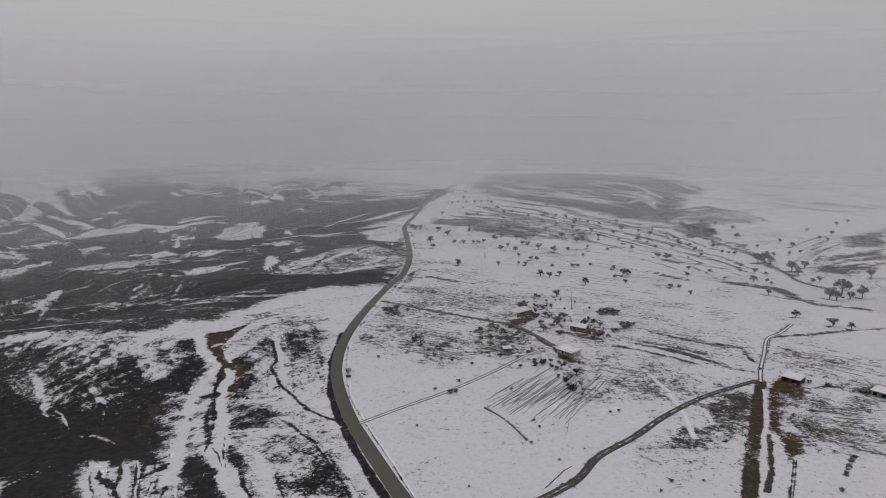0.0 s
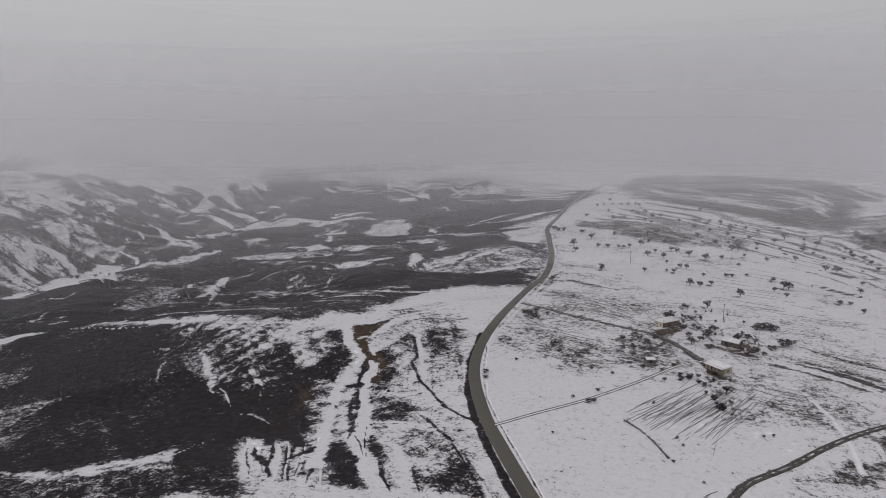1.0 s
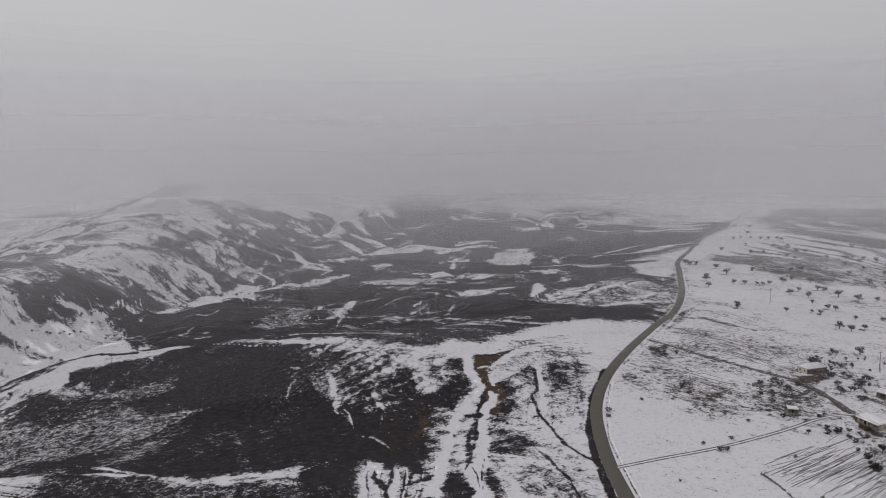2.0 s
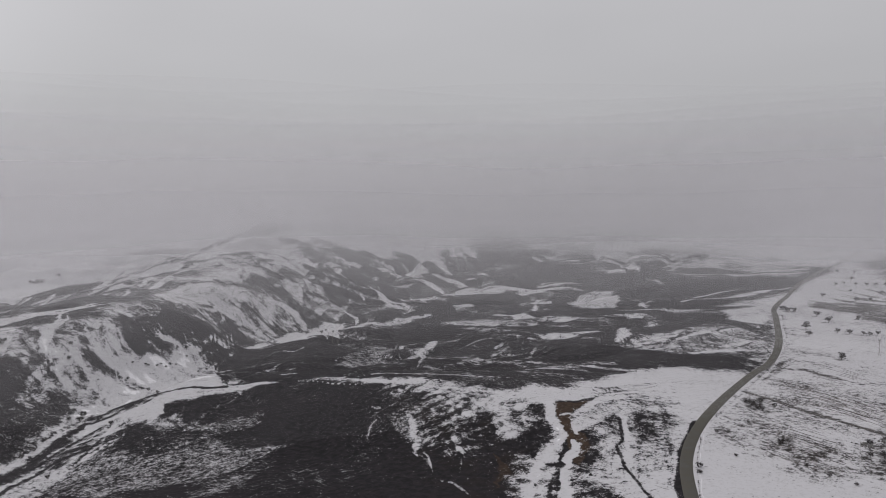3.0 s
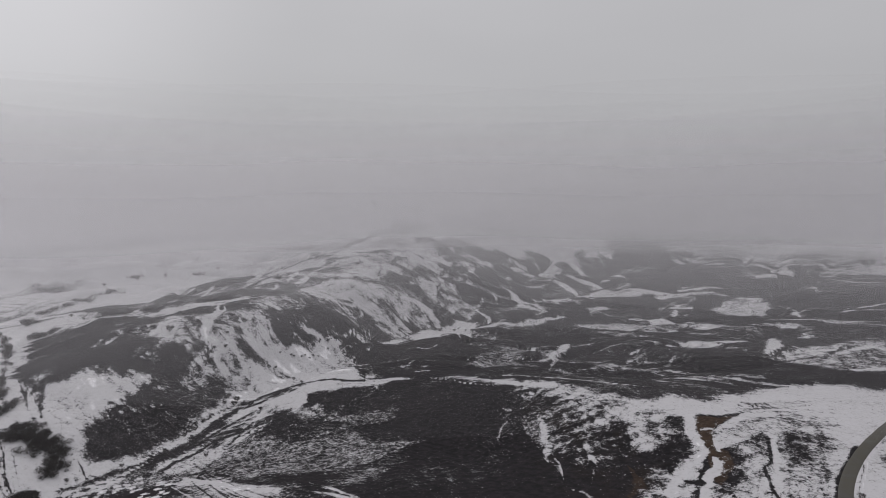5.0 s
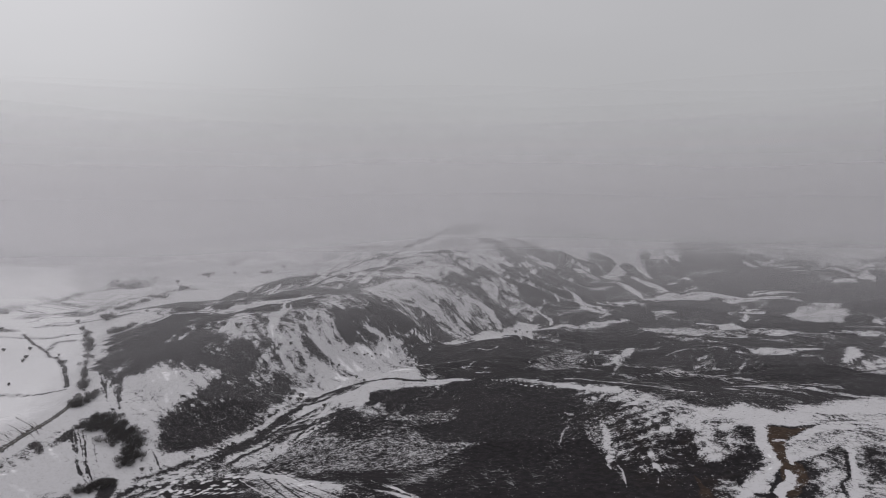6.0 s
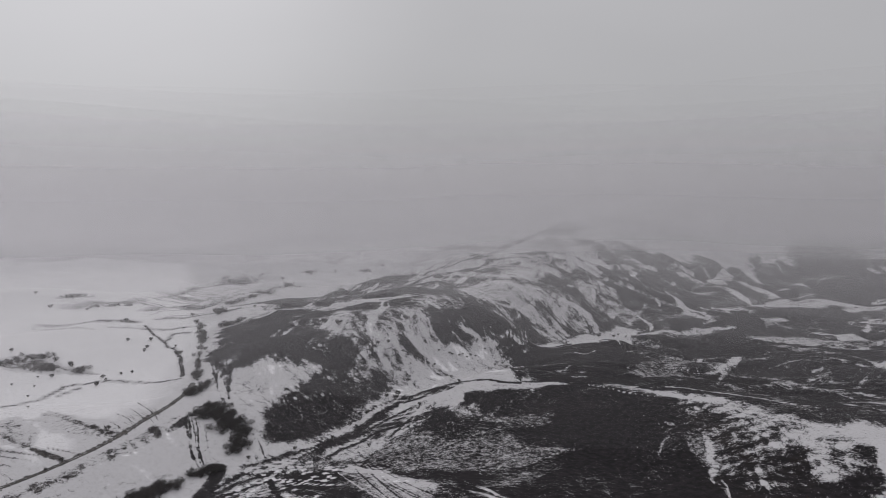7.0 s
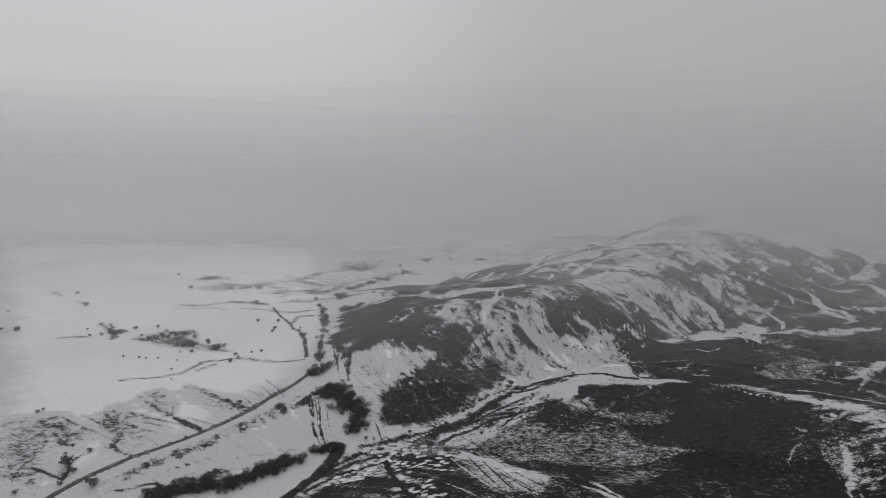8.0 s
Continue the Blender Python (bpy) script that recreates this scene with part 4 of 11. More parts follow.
stroke(BARE, [(-127.5, 251.9), (-117.5, 228.8), (-112.0, 213.0)], 1.2, 0.94, 0.8, True)
stroke(BARE, [(-119.3, 247.7), (-109.8, 225.6), (-104.2, 210.5)], 1.1, 0.94, 0.8, True)
stroke(BARE, [(-116.6, 251.8), (-109.7, 227.0), (-101.6, 209.1)], 1.5, 0.94, 0.8, True)
stroke(BARE, [(-113.2, 249.2), (-103.3, 227.4), (-100.3, 211.7)], 0.9, 0.94, 0.8, True)
stroke(BARE, [(-108.3, 250.8), (-98.1, 225.1), (-94.6, 208.0)], 1.6, 0.94, 0.8, True)
stroke(BARE, [(-139.3, 253.3), (-130.1, 230.4), (-118.9, 211.7)], 1.2, -0.1, 0.7, True)
stroke(BARE, [(-132.4, 252.3), (-124.1, 230.5), (-115.1, 213.0)], 1.2, -0.1, 0.7, True)
stroke(BARE, [(-125.7, 250.9), (-113.8, 226.2), (-107.4, 210.5)], 2.1, -0.1, 0.7, True)
stroke(BARE, [(-121.1, 251.7), (-109.9, 228.0), (-104.1, 211.3)], 0.9, -0.1, 0.7, True)
stroke(BARE, [(-111.4, 247.6), (-102.4, 223.9), (-99.9, 211.2)], 0.9, -0.1, 0.7, True)
stroke(BARE, [(-105.0, 248.2), (-94.9, 223.3), (-89.2, 208.3)], 0.9, -0.1, 0.7, True)
stroke(BARE, [(-130.0, 239.6), (-123.7, 228.9), (-117.1, 223.9), (-109.6, 211.1)], 2.9, 1.09, 0.7, True)
stroke(BARE, [(-110.8, 227.7), (-106.7, 235.0), (-103.8, 241.8)], 3.4, 1.04, 0.7, True)
stroke(BARE, [(-103.7, 224.6), (-99.4, 225.8)], 2.5, 1.06, 0.7, True)
stroke(BARE, [(-110.1, 221.0), (-107.8, 223.4)], 1.5, 0.94, 0.7, True)
stroke(BARE, [(-146.8, 260.8), (-132.8, 256.0), (-124.3, 257.3)], 3.3, 0.94, 0.7, True)
stroke(BARE, [(-83.0, 246.8), (-74.5, 230.7), (-69.0, 217.4), (-63.3, 207.7)], 1.7, 0.88, 0.7, True)
stroke(BARE, [(-80.1, 242.1), (-76.0, 237.9)], 2.6, 1.0, 0.7, True)
stroke(BARE, [(-111.7, 272.4), (-108.9, 274.7)], 3.7, 0.88, 0.7, True)
stroke(BARE, [(-118.0, 295.5), (-112.6, 287.9)], 1.9, 1.0, 0.7, True)
stroke(BARE, [(-126.0, 352.9), (-122.3, 322.8), (-116.7, 292.2), (-105.8, 252.5), (-97.4, 220.9)], 4.7, -0.12, 0.6)
stroke(BARE, [(-93.0, 254.6), (-81.0, 229.2), (-67.1, 207.8)], 4.5, -0.12, 0.6)
stroke(BARE, [(-110.3, 326.0), (-102.1, 293.5), (-88.0, 253.3)], 4.2, -0.1, 0.6)
stroke(BARE, [(-114.6, 341.8), (-106.6, 325.1)], 2.9, -0.06, 0.6)
stroke(BARE, [(-93.0, 254.6), (-86.8, 244.9), (-80.9, 231.5)], 0.6, 1.0, 0.7, True)
stroke(BARE, [(-89.6, 262.3), (-85.6, 247.3), (-79.6, 231.3)], 0.4, 0.88, 0.7, True)
stroke(BARE, [(-89.6, 265.3), (-80.7, 265.6), (-71.1, 265.0)], 1.0, 0.94, 0.7, True)
stroke(BARE, [(-112.6, 314.7), (-102.2, 287.6), (-97.5, 267.8)], 2.2, 1.04, 0.7, True)
stroke(BARE, [(-95.2, 270.1), (-94.8, 255.1), (-93.8, 249.2)], 1.2, 0.94, 0.7, True)
# wet verges of the road
stroke(BARE, [(-59.7, 389.9), (-58.5, 344.3), (-53.1, 306.8), (-44.8, 273.8), (-34.7, 246.3), (-24.0, 220.0), (-18.5, 207.2)], 3.4, 1.12, 0.2)
stroke(EARTH, [(-59.7, 389.9), (-58.5, 344.3), (-53.1, 306.8), (-44.8, 273.8), (-34.7, 246.3), (-24.0, 220.0), (-18.5, 207.2)], 2.2, 0.28, 0.25)
stroke(BARE, [(-53.4, 368.4), (-49.1, 328.1), (-42.4, 295.2), (-32.7, 267.1), (-19.6, 234.3), (-9.1, 207.2)], 0.7, 0.56, 0.6)
stroke(BARE, [(-50.5, 408.7), (-40, 495), (-28, 589), (-29, 696), (-38, 814)], 1.4, 0.5, 0.6)
stroke(BARE, [(-58.4, 390.0), (-54.6, 443.2), (-43, 539), (-36, 590)], 1.8, 0.62, 0.6)
# pasture, lanes and old furrows round the farmsteads
area(BARE, [(-43.9, 380.5), (-32.5, 452.1), (7, 514), (52, 532), (116.6, 430.9), (157.0, 351.6), (123.1, 260.1), (71.7, 240.4), (53.8, 284.1), (19.1, 334.0)], 0.17, 25, 40)
area(BARE, [(-22, 601), (37, 576), (91, 494), (160, 598), (218, 497), (153.5, 430.7), (49, 495)], 0.06, 25, 40)
area(BARE, [(-47.2, 380.4), (-35.7, 444.3), (-9.3, 451.8), (24.2, 427.5), (49.4, 393.2), (34.5, 343.0), (4.7, 341.2), (-25.7, 353.8)], 0.25, 10, 20)
area(BARE, [(19.9, 414.3), (42.5, 427.7), (49.8, 382.4), (26.7, 359.6), (18.3, 379.8)], 0.44, 6, 8)
area(BARE, [(-51.7, 451.4), (-38.2, 476.9), (-17.3, 459.7), (-23.6, 429.8), (-37.7, 422.7)], 0.62, 6, 6)
area(BARE, [(-35, 495), (-11, 529), (33, 503), (56.6, 453.5), (41.8, 419.7), (-9.3, 451.8)], 0.32, 6, 10)
HATCHES.append(([(-36, 510), (7, 493), (44.9, 453.2)], [(-25.6, 468.1), (13.7, 444.2), (41.5, 417.1)], 14, 0.60, 1.6, 11))
HATCHES.append(([(24, 494), (33.8, 460.6)], [(63.7, 478.5), (59.4, 430.8)], 16, 0.46, 1.6, 12))
stroke(BARE, [(-43, 545), (-11, 555), (7, 541), (29, 525)], 6.3, 0.88, 0.4, True)
stroke(BARE, [(-23, 555), (-36, 504)], 2.6, 0.75, 0.4, True)
stroke(BARE, [(-22, 574), (-35, 528), (-42.3, 477.0)], 2.4, 0.62, 0.4, True)
stroke(BARE, [(-18, 590), (-37, 541), (-39, 484)], 2.4, 0.62, 0.4, True)
stroke(BARE, [(-19, 596), (-35, 528), (-41, 488)], 2.6, 0.62, 0.4, True)
stroke(BARE, [(-18, 590), (-30, 541), (-36, 486)], 1.2, 0.62, 0.4, True)
stroke(BARE, [(-12, 600), (-27, 541), (-36, 493)], 1.7, 0.62, 0.4, True)
FARM_LANE = [(-34.9, 267.2), (-20.7, 280.4), (4.2, 303.7), (27.5, 330.0), (48.2, 357.3), (64.0, 368.8)]
VILLAGE_LANE = [(-43.9, 471.8), (-25.1, 458.3), (-9.1, 444.2), (27.4, 420.9), (42.7, 410.9), (52.8, 393.3), (59.7, 376.1), (63.5, 365.8)]
stroke(BARE, [(-42.5, 470.1), (-25.1, 458.3), (-9.1, 444.2), (27.4, 420.9), (42.7, 410.9), (52.8, 393.3), (59.7, 376.1), (63.5, 365.8)], 4.2, 0.75, 0.5)
stroke(EARTH, [(34.3, 417.1), (42.7, 410.9), (52.8, 393.3), (59.7, 376.1), (63.5, 365.8), (67.3, 343.3)], 4.2, 0.6, 0.4)
HATCHES.append(([(11.9, 282.1), (31.1, 307.4), (51.4, 336.7)], [(45.7, 257.5), (62.0, 287.4), (87.1, 325.1)], 36, 0.19, 1.9, 14))
HATCHES.append(([(22.9, 271.2), (37.9, 297.1), (56.5, 323.0)], [(48.7, 254.9), (56.6, 279.0), (73.4, 304.4)], 6, 0.27, 2.1, 15))
area(BARE, [(11.4, 282.1), (51.4, 336.7), (87.1, 325.1), (45.7, 257.5), (33.8, 262.8)], 0.12, 6, 10)
area(BARE, [(65.7, 334.9), (93.0, 339.2), (113.9, 331.0), (107.1, 294.2), (83.7, 284.1), (66.6, 297.5)], 0.25, 8, 10)
area(BARE, [(59.2, 330.9), (69.9, 326.7), (66.7, 304.4), (58.8, 304.4)], 0.5, 5, 5)
stroke(BARE, [(69.6, 468.4), (73.3, 394.5)], 1.4, 0.56, 0.5, True)
stroke(BARE, [(74.4, 463.2), (73.2, 384.5)], 1.0, 0.56, 0.5, True)
stroke(BARE, [(85.2, 446.7), (78.3, 386.8)], 0.7, 0.56, 0.5, True)
stroke(BARE, [(83.0, 440.9), (79.5, 378.0)], 1.1, 0.56, 0.5, True)
stroke(BARE, [(99.2, 447.9), (85.1, 378.1)], 1.1, 0.56, 0.5, True)
stroke(BARE, [(99.8, 436.5), (85.8, 369.7)], 1.2, 0.56, 0.5, True)
stroke(BARE, [(106.1, 436.4), (90.3, 370.9)], 0.6, 0.56, 0.5, True)
stroke(BARE, [(114.2, 439.1), (92.8, 366.9)], 0.6, 0.56, 0.5, True)
stroke(BARE, [(105.3, 386.8), (126.6, 370.4), (143.4, 355.8)], 3.4, 0.72, 0.7)
stroke(BARE, [(119.6, 402.3), (137.8, 384.6), (162.8, 365.2)], 3.6, 0.55, 0.7)
stroke(BARE, [(131.3, 343.4), (146.1, 332.5), (153.4, 322.9)], 3.5, 0.83, 0.7)
stroke(BARE, [(96.4, 371.2), (114.1, 360.6), (132.1, 341.6)], 2.8, 0.89, 0.7)
stroke(BARE, [(146.9, 382.2), (166.3, 366.1), (162.0, 342.4)], 2.2, 0.66, 0.7)
stroke(BARE, [(109.4, 377.6), (128.6, 357.4)], 2.3, 0.55, 0.7)
stroke(BARE, [(157.6, 326.0), (173.6, 353.2), (188.6, 381.3), (201.3, 392.4), (218.2, 411.3)], 2.6, 0.55, 0.7)
stroke(BARE, [(197.2, 385.6), (224.0, 390.8), (273, 405)], 3.1, 0.89, 0.7)
stroke(BARE, [(192.5, 381.2), (210.1, 365.2), (232.6, 342.3)], 2.8, 0.27, 0.7)
stroke(BARE, [(188.8, 360.5), (192.3, 349.3), (206.6, 342.4)], 4.8, 0.44, 0.7)
stroke(BARE, [(74.3, 227.4), (93.1, 240.4), (115.2, 252.3)], 1.1, 0.44, 0.7)
stroke(BARE, [(102.6, 376.5), (127.6, 354.6), (148.0, 330.0), (153.7, 320.5)], 2.5, -0.09, 0.2)
FIELD_TRACK = [(30.8, 205.9), (46.4, 219.6), (58.1, 236.7), (75.0, 252.5), (95.6, 274.6), (117.4, 294.1), (138.3, 307.2), (152.7, 315.2)]
stroke(BARE, [(31.8, 206.9), (46.4, 219.6), (58.1, 236.7), (75.0, 252.5), (95.6, 274.6), (117.4, 294.1), (138.3, 307.2), (152.7, 315.2)], 3.4, 0.94, 0.4)
stroke(EARTH, [(31.8, 206.9), (46.4, 219.6), (58.1, 236.7), (75.0, 252.5), (95.6, 274.6), (117.4, 294.1), (138.3, 307.2), (152.7, 315.2)], 3.4, 0.34, 0.3)
HATCHES.append(([(32.5, 211.4), (41.1, 223.4), (47.4, 230.3), (56.2, 235.8)], [(34.2, 212.9), (39.7, 220.7), (46.3, 227.8), (55.5, 232.8)], 3, 0.34, 0.2, 16))
area(BARE, [(76.0, 240.5), (103.4, 263.0), (130.0, 293.6), (140.4, 296.7), (121.4, 257.4), (103.5, 250.9), (88.5, 239.6), (80.7, 235.1)], 0.73, 8, 8)
area(BARE, [(81.0, 242.8), (101.5, 257.6), (110.4, 262.9), (103.1, 249.9), (88.8, 240.5)], 0.94, 4, 4)
area(BARE, [(112.4, 287.4), (136.8, 303.7), (141.7, 296.7), (128.1, 271.6), (110.2, 268.6)], 0.77, 5, 5)
stroke(BARE, [(79.4, 310.9), (81.2, 278.4)], 1.0, 0.5, 0.5, True)
stroke(BARE, [(84.9, 317.5), (92.8, 280.3)], 1.0, 0.5, 0.5, True)
stroke(BARE, [(89.6, 317.6), (93.9, 282.2)], 1.4, 0.5, 0.5, True)
stroke(BARE, [(95.0, 319.9), (101.6, 285.4)], 1.6, 0.5, 0.5, True)
stroke(BARE, [(96.4, 316.2), (104.6, 286.8)], 2.1, 0.5, 0.5, True)
stroke(BARE, [(106.5, 323.8), (111.0, 292.2)], 1.6, 0.5, 0.5, True)
stroke(BARE, [(113.2, 323.8), (113.8, 293.5)], 1.8, 0.5, 0.5, True)
stroke(BARE, [(115.7, 324.5), (120.7, 300.2)], 1.4, 0.5, 0.5, True)
stroke(BARE, [(121.6, 326.8), (127.1, 301.2)], 1.4, 0.5, 0.5, True)
stroke(BARE, [(128.3, 327.3), (134.9, 300.2)], 2.4, 0.5, 0.5, True)
stroke(BARE, [(102.4, 331.0), (105.4, 304.7), (104.5, 282.8), (99.6, 252.4)], 2.1, -0.09, 0.4)
stroke(BARE, [(113.6, 280.8), (111.5, 264.6)], 2.1, -0.08, 0.4, True)
stroke(BARE, [(109.5, 292.2), (109.7, 282.7)], 1.9, -0.06, 0.4)
HILL_LANE = [(153.7, 313.7), (161.1, 329.9), (173.6, 353.2), (188.6, 381.3), (201.3, 392.4), (218.2, 411.3)]
stroke(BARE, [(100.1, 205.1), (119.2, 244.9), (139.0, 283.9), (153.7, 313.7)], 5.1, 1.19, 0.12)
stroke(EARTH, [(100.1, 205.1), (119.2, 244.9), (139.0, 283.9), (153.7, 313.7)], 5.3, 0.9, 0.12)
area(BARE, [(153.9, 305.0), (166.4, 322.0), (172.4, 310.8), (167.1, 296.7), (155.5, 287.0), (147.8, 282.7), (138.0, 260.2), (143.3, 254.9), (136.5, 240.1), (128.0, 234.8), (133.7, 253.7), (132.3, 260.2)], 1.09, 2, 2)
area(EARTH, [(153.9, 305.0), (166.4, 322.0), (172.4, 310.8), (167.1, 296.7), (155.5, 287.0), (147.8, 282.7), (138.0, 260.2), (143.3, 254.9), (136.5, 240.1), (128.0, 234.8), (133.7, 253.7), (132.3, 260.2)], 0.9, 2, 3)
stroke(BARE, [(130.1, 254.7), (118.0, 227.3), (109.2, 212.0)], 1.9, 1.06, 0.5)
stroke(EARTH, [(130.1, 254.7), (118.0, 227.3)], 2.0, 0.8, 0.5)
stroke(BARE, [(150.6, 303.6), (136.8, 271.7), (123.3, 244.8), (111.1, 219.4)], 1.6, -0.06, 0.3)
stroke(BARE, [(129.1, 233.5), (121.3, 219.4), (114.7, 207.8)], 0.6, 0.88, 0.3)
stroke(BARE, [(130.1, 233.5), (122.5, 219.4), (115.7, 207.8)], 0.5, 0.75, 0.3)
area(BARE, [(156.9, 293.4), (208.1, 303.9), (166.5, 238.9), (154.4, 243.0), (140.1, 257.5)], 0.32, 6, 8)
HATCHES.append(([(155.9, 288.9), (174.0, 285.1), (193.7, 281.4)], [(143.3, 254.9), (155.8, 245.4), (167.9, 241.2)], 24, 0.42, 1.1, 17))
stroke(BARE, [(136.7, 257.5), (147.9, 250.9), (155.8, 245.4), (166.2, 238.5)], 2.1, 0.94, 0.4)
stroke(BARE, [(142.2, 222.8), (148.8, 231.7), (154.0, 238.0)], 2.0, 0.88, 0.4)
area(BARE, [(191.3, 303.8), (204.7, 314.8), (210.6, 311.1), (205.1, 300.4), (193.7, 296.9)], 0.94, 3, 3)
stroke(BARE, [(178.1, 357.0), (201.9, 347.5), (227.5, 332.4)], 4.2, 0.4, 0.5, True)
stroke(BARE, [(176.5, 356.1), (204.1, 344.9), (224.0, 332.4)], 2.4, 0.4, 0.5, True)
stroke(BARE, [(180.9, 353.1), (199.6, 337.4), (218.4, 320.8)], 3.3, 0.4, 0.5, True)
stroke(BARE, [(179.7, 347.5), (199.9, 337.4), (220.3, 320.8)], 2.2, 0.4, 0.5, True)
stroke(BARE, [(178.3, 342.2), (193.6, 328.5), (215.2, 314.1)], 2.7, 0.4, 0.5, True)
stroke(BARE, [(176.9, 338.7), (193.3, 328.5), (209.3, 307.5)], 1.9, 0.4, 0.5, True)
stroke(BARE, [(174.2, 336.2), (193.1, 321.5), (209.0, 302.5)], 1.4, 0.4, 0.5, True)
stroke(BARE, [(59.7, 376.1), (63.5, 365.8), (65.5, 350.4), (69.6, 343.2)], 3.7, 0.88, 0.5)
area(BARE, [(42.8, 419.7), (58.9, 435.0), (59.4, 422.6), (47.0, 408.4)], 0.94, 2, 3)
area(EARTH, [(42.8, 419.7), (58.9, 435.0), (59.4, 422.6), (47.0, 408.4)], 0.8, 2, 3)
area(EARTH, [(61.0, 370.0), (66.2, 354.1), (69.6, 343.2), (62.1, 347.9)], 0.7, 2, 3)
area(BARE, [(76.5, 393.4), (91.5, 384.7), (89.8, 380.4), (77.4, 389.0)], 0.75, 2, 2)
area(EARTH, [(76.5, 393.4), (91.5, 384.7), (89.8, 380.4), (77.4, 389.0)], 0.7, 2, 2)
# the far pastures and tree gullies east of the road
area(BARE, [(54, 1404), (96, 1527), (219, 1596), (342, 1559), (466, 1541), (485, 1343), (471, 1219), (414, 1164), (368, 1046), (372, 978), (304, 874), (286, 934), (230, 1037), (157, 1132), (87, 1217)], 0.9, 22, 22)
stroke(BARE, [(83, 1491), (179, 1346), (299, 1273)], 25.8, 0.35, 0.7, True)
stroke(BARE, [(76, 1401), (193, 1352), (289, 1186)], 15.3, 0.35, 0.7, True)
stroke(BARE, [(87, 1373), (189, 1295), (301, 1239)], 14.1, 0.35, 0.7, True)
stroke(BARE, [(101, 1357), (198, 1248), (291, 1145)], 18.7, 0.35, 0.7, True)
stroke(BARE, [(89, 1302), (197, 1207), (304, 1135)], 23.0, 0.35, 0.7, True)
stroke(BARE, [(88, 1302), (219, 1241), (293, 1103)], 11.6, 0.35, 0.7, True)
stroke(BARE, [(101, 1258), (220, 1212), (297, 1074)], 10.4, 0.35, 0.7, True)
stroke(BARE, [(284, 1490), (367, 1380), (409, 1225)], 14.5, 0.4, 0.7, True)
stroke(BARE, [(281, 1424), (372, 1366), (376, 1150)], 15.5, 0.4, 0.7, True)
stroke(BARE, [(289, 1401), (340, 1278), (363, 1127)], 12.4, 0.4, 0.7, True)
stroke(BARE, [(281, 1312), (352, 1241), (361, 1101)], 16.6, 0.4, 0.7, True)
stroke(BARE, [(294, 1267), (340, 1194), (339, 1050)], 8.6, 0.4, 0.7, True)
stroke(BARE, [(317, 1249), (338, 1155), (339, 1020)], 9.2, 0.4, 0.7, True)
stroke(BARE, [(465, 1420), (462, 1278), (464, 1172)], 8.9, 0.12, 0.5, True)
area(BARE, [(313, 912), (344, 991), (396, 1042), (429, 1017), (428, 921), (409, 864), (378, 876), (341, 865)], 0.5, 10, 12)
stroke(BARE, [(306, 902), (319, 853), (318, 778), (325, 748), (324, 679)], 12.0, 0.75, 0.9, True)
stroke(BARE, [(207, 654), (220, 627), (260, 614)], 13.5, 0.85, 0.7, True)
stroke(BARE, [(234, 644), (262, 601)], 5.1, 0.69, 0.7, True)
stroke(BARE, [(234, 535), (264, 521), (274, 479)], 12.8, 0.85, 0.7, True)
stroke(BARE, [(236, 499), (255, 485)], 6.0, 0.62, 0.7, True)
stroke(BARE, [(211, 772), (231, 732), (254, 692)], 5.9, 0.69, 0.7, True)
stroke(BARE, [(175, 580), (204, 539)], 4.5, 0.81, 0.7, True)
stroke(BARE, [(416, 1048), (434, 970), (419, 854)], 12.2, 0.62, 0.7, True)
stroke(BARE, [(705, 1317), (744, 1270)], 87.3, 0.31, 0.7, True)
area(BARE, [(42, 921), (87, 895), (112, 805), (98, 735), (63, 781), (39, 822)], 0.75, 8, 12)
area(BARE, [(141, 861), (174, 809), (161, 744), (135, 781)], 0.75, 6, 10)
stroke(BARE, [(89, 1411), (145, 1279), (222, 1234)], 25.9, 0.25, 0.5, True)
stroke(BARE, [(187, 1360), (222, 1234), (275, 1201)], 21.7, 0.31, 0.5, True)
stroke(BARE, [(306, 1128), (360, 1182), (332, 1061)], 16.7, 0.31, 0.5, True)
stroke(BARE, [(416, 1236), (442, 1142), (495, 1111)], 18.9, 0.25, 0.5, True)
area(BARE, [(-15, 929), (51, 919), (108, 882), (145, 799), (138, 729), (89, 782), (26, 851), (-14, 880)], 0.81, 8, 8)
stroke(BARE, [(0, 922), (63, 886), (128, 749)], 18.1, 0.62, 0.5, True)
stroke(BARE, [(7, 952), (81, 890), (150, 796)], 14.9, 0.62, 0.5, True)
stroke(BARE, [(8, 952), (88, 911), (158, 767)], 16.8, 0.62, 0.5, True)
stroke(BARE, [(18, 979), (102, 935), (176, 824)], 19.0, 0.62, 0.5, True)
stroke(BARE, [(22, 995), (97, 927), (163, 782)], 16.1, 0.62, 0.5, True)
stroke(BARE, [(17, 1030), (117, 935), (178, 820)], 18.5, 0.62, 0.5, True)
stroke(BARE, [(45, 1057), (122, 939), (199, 812)], 14.7, 0.62, 0.5, True)
stroke(BARE, [(44, 1063), (121, 960), (204, 845)], 19.1, 0.62, 0.5, True)
stroke(BARE, [(58, 1082), (146, 1044), (221, 867)], 15.7, 0.62, 0.5, True)
stroke(BARE, [(46, 1057), (141, 993), (217, 855)], 14.0, 0.62, 0.5, True)
stroke(BARE, [(72, 1158), (178, 1079), (251, 919)], 15.1, 0.62, 0.5, True)
stroke(BARE, [(72, 1169), (186, 1069), (256, 937)], 13.1, 0.62, 0.5, True)
stroke(BARE, [(89, 828), (147, 774), (196, 678)], 9.4, 0.62, 0.5, True)
stroke(BARE, [(89, 885), (150, 740), (206, 664)], 4.8, 0.62, 0.5, True)
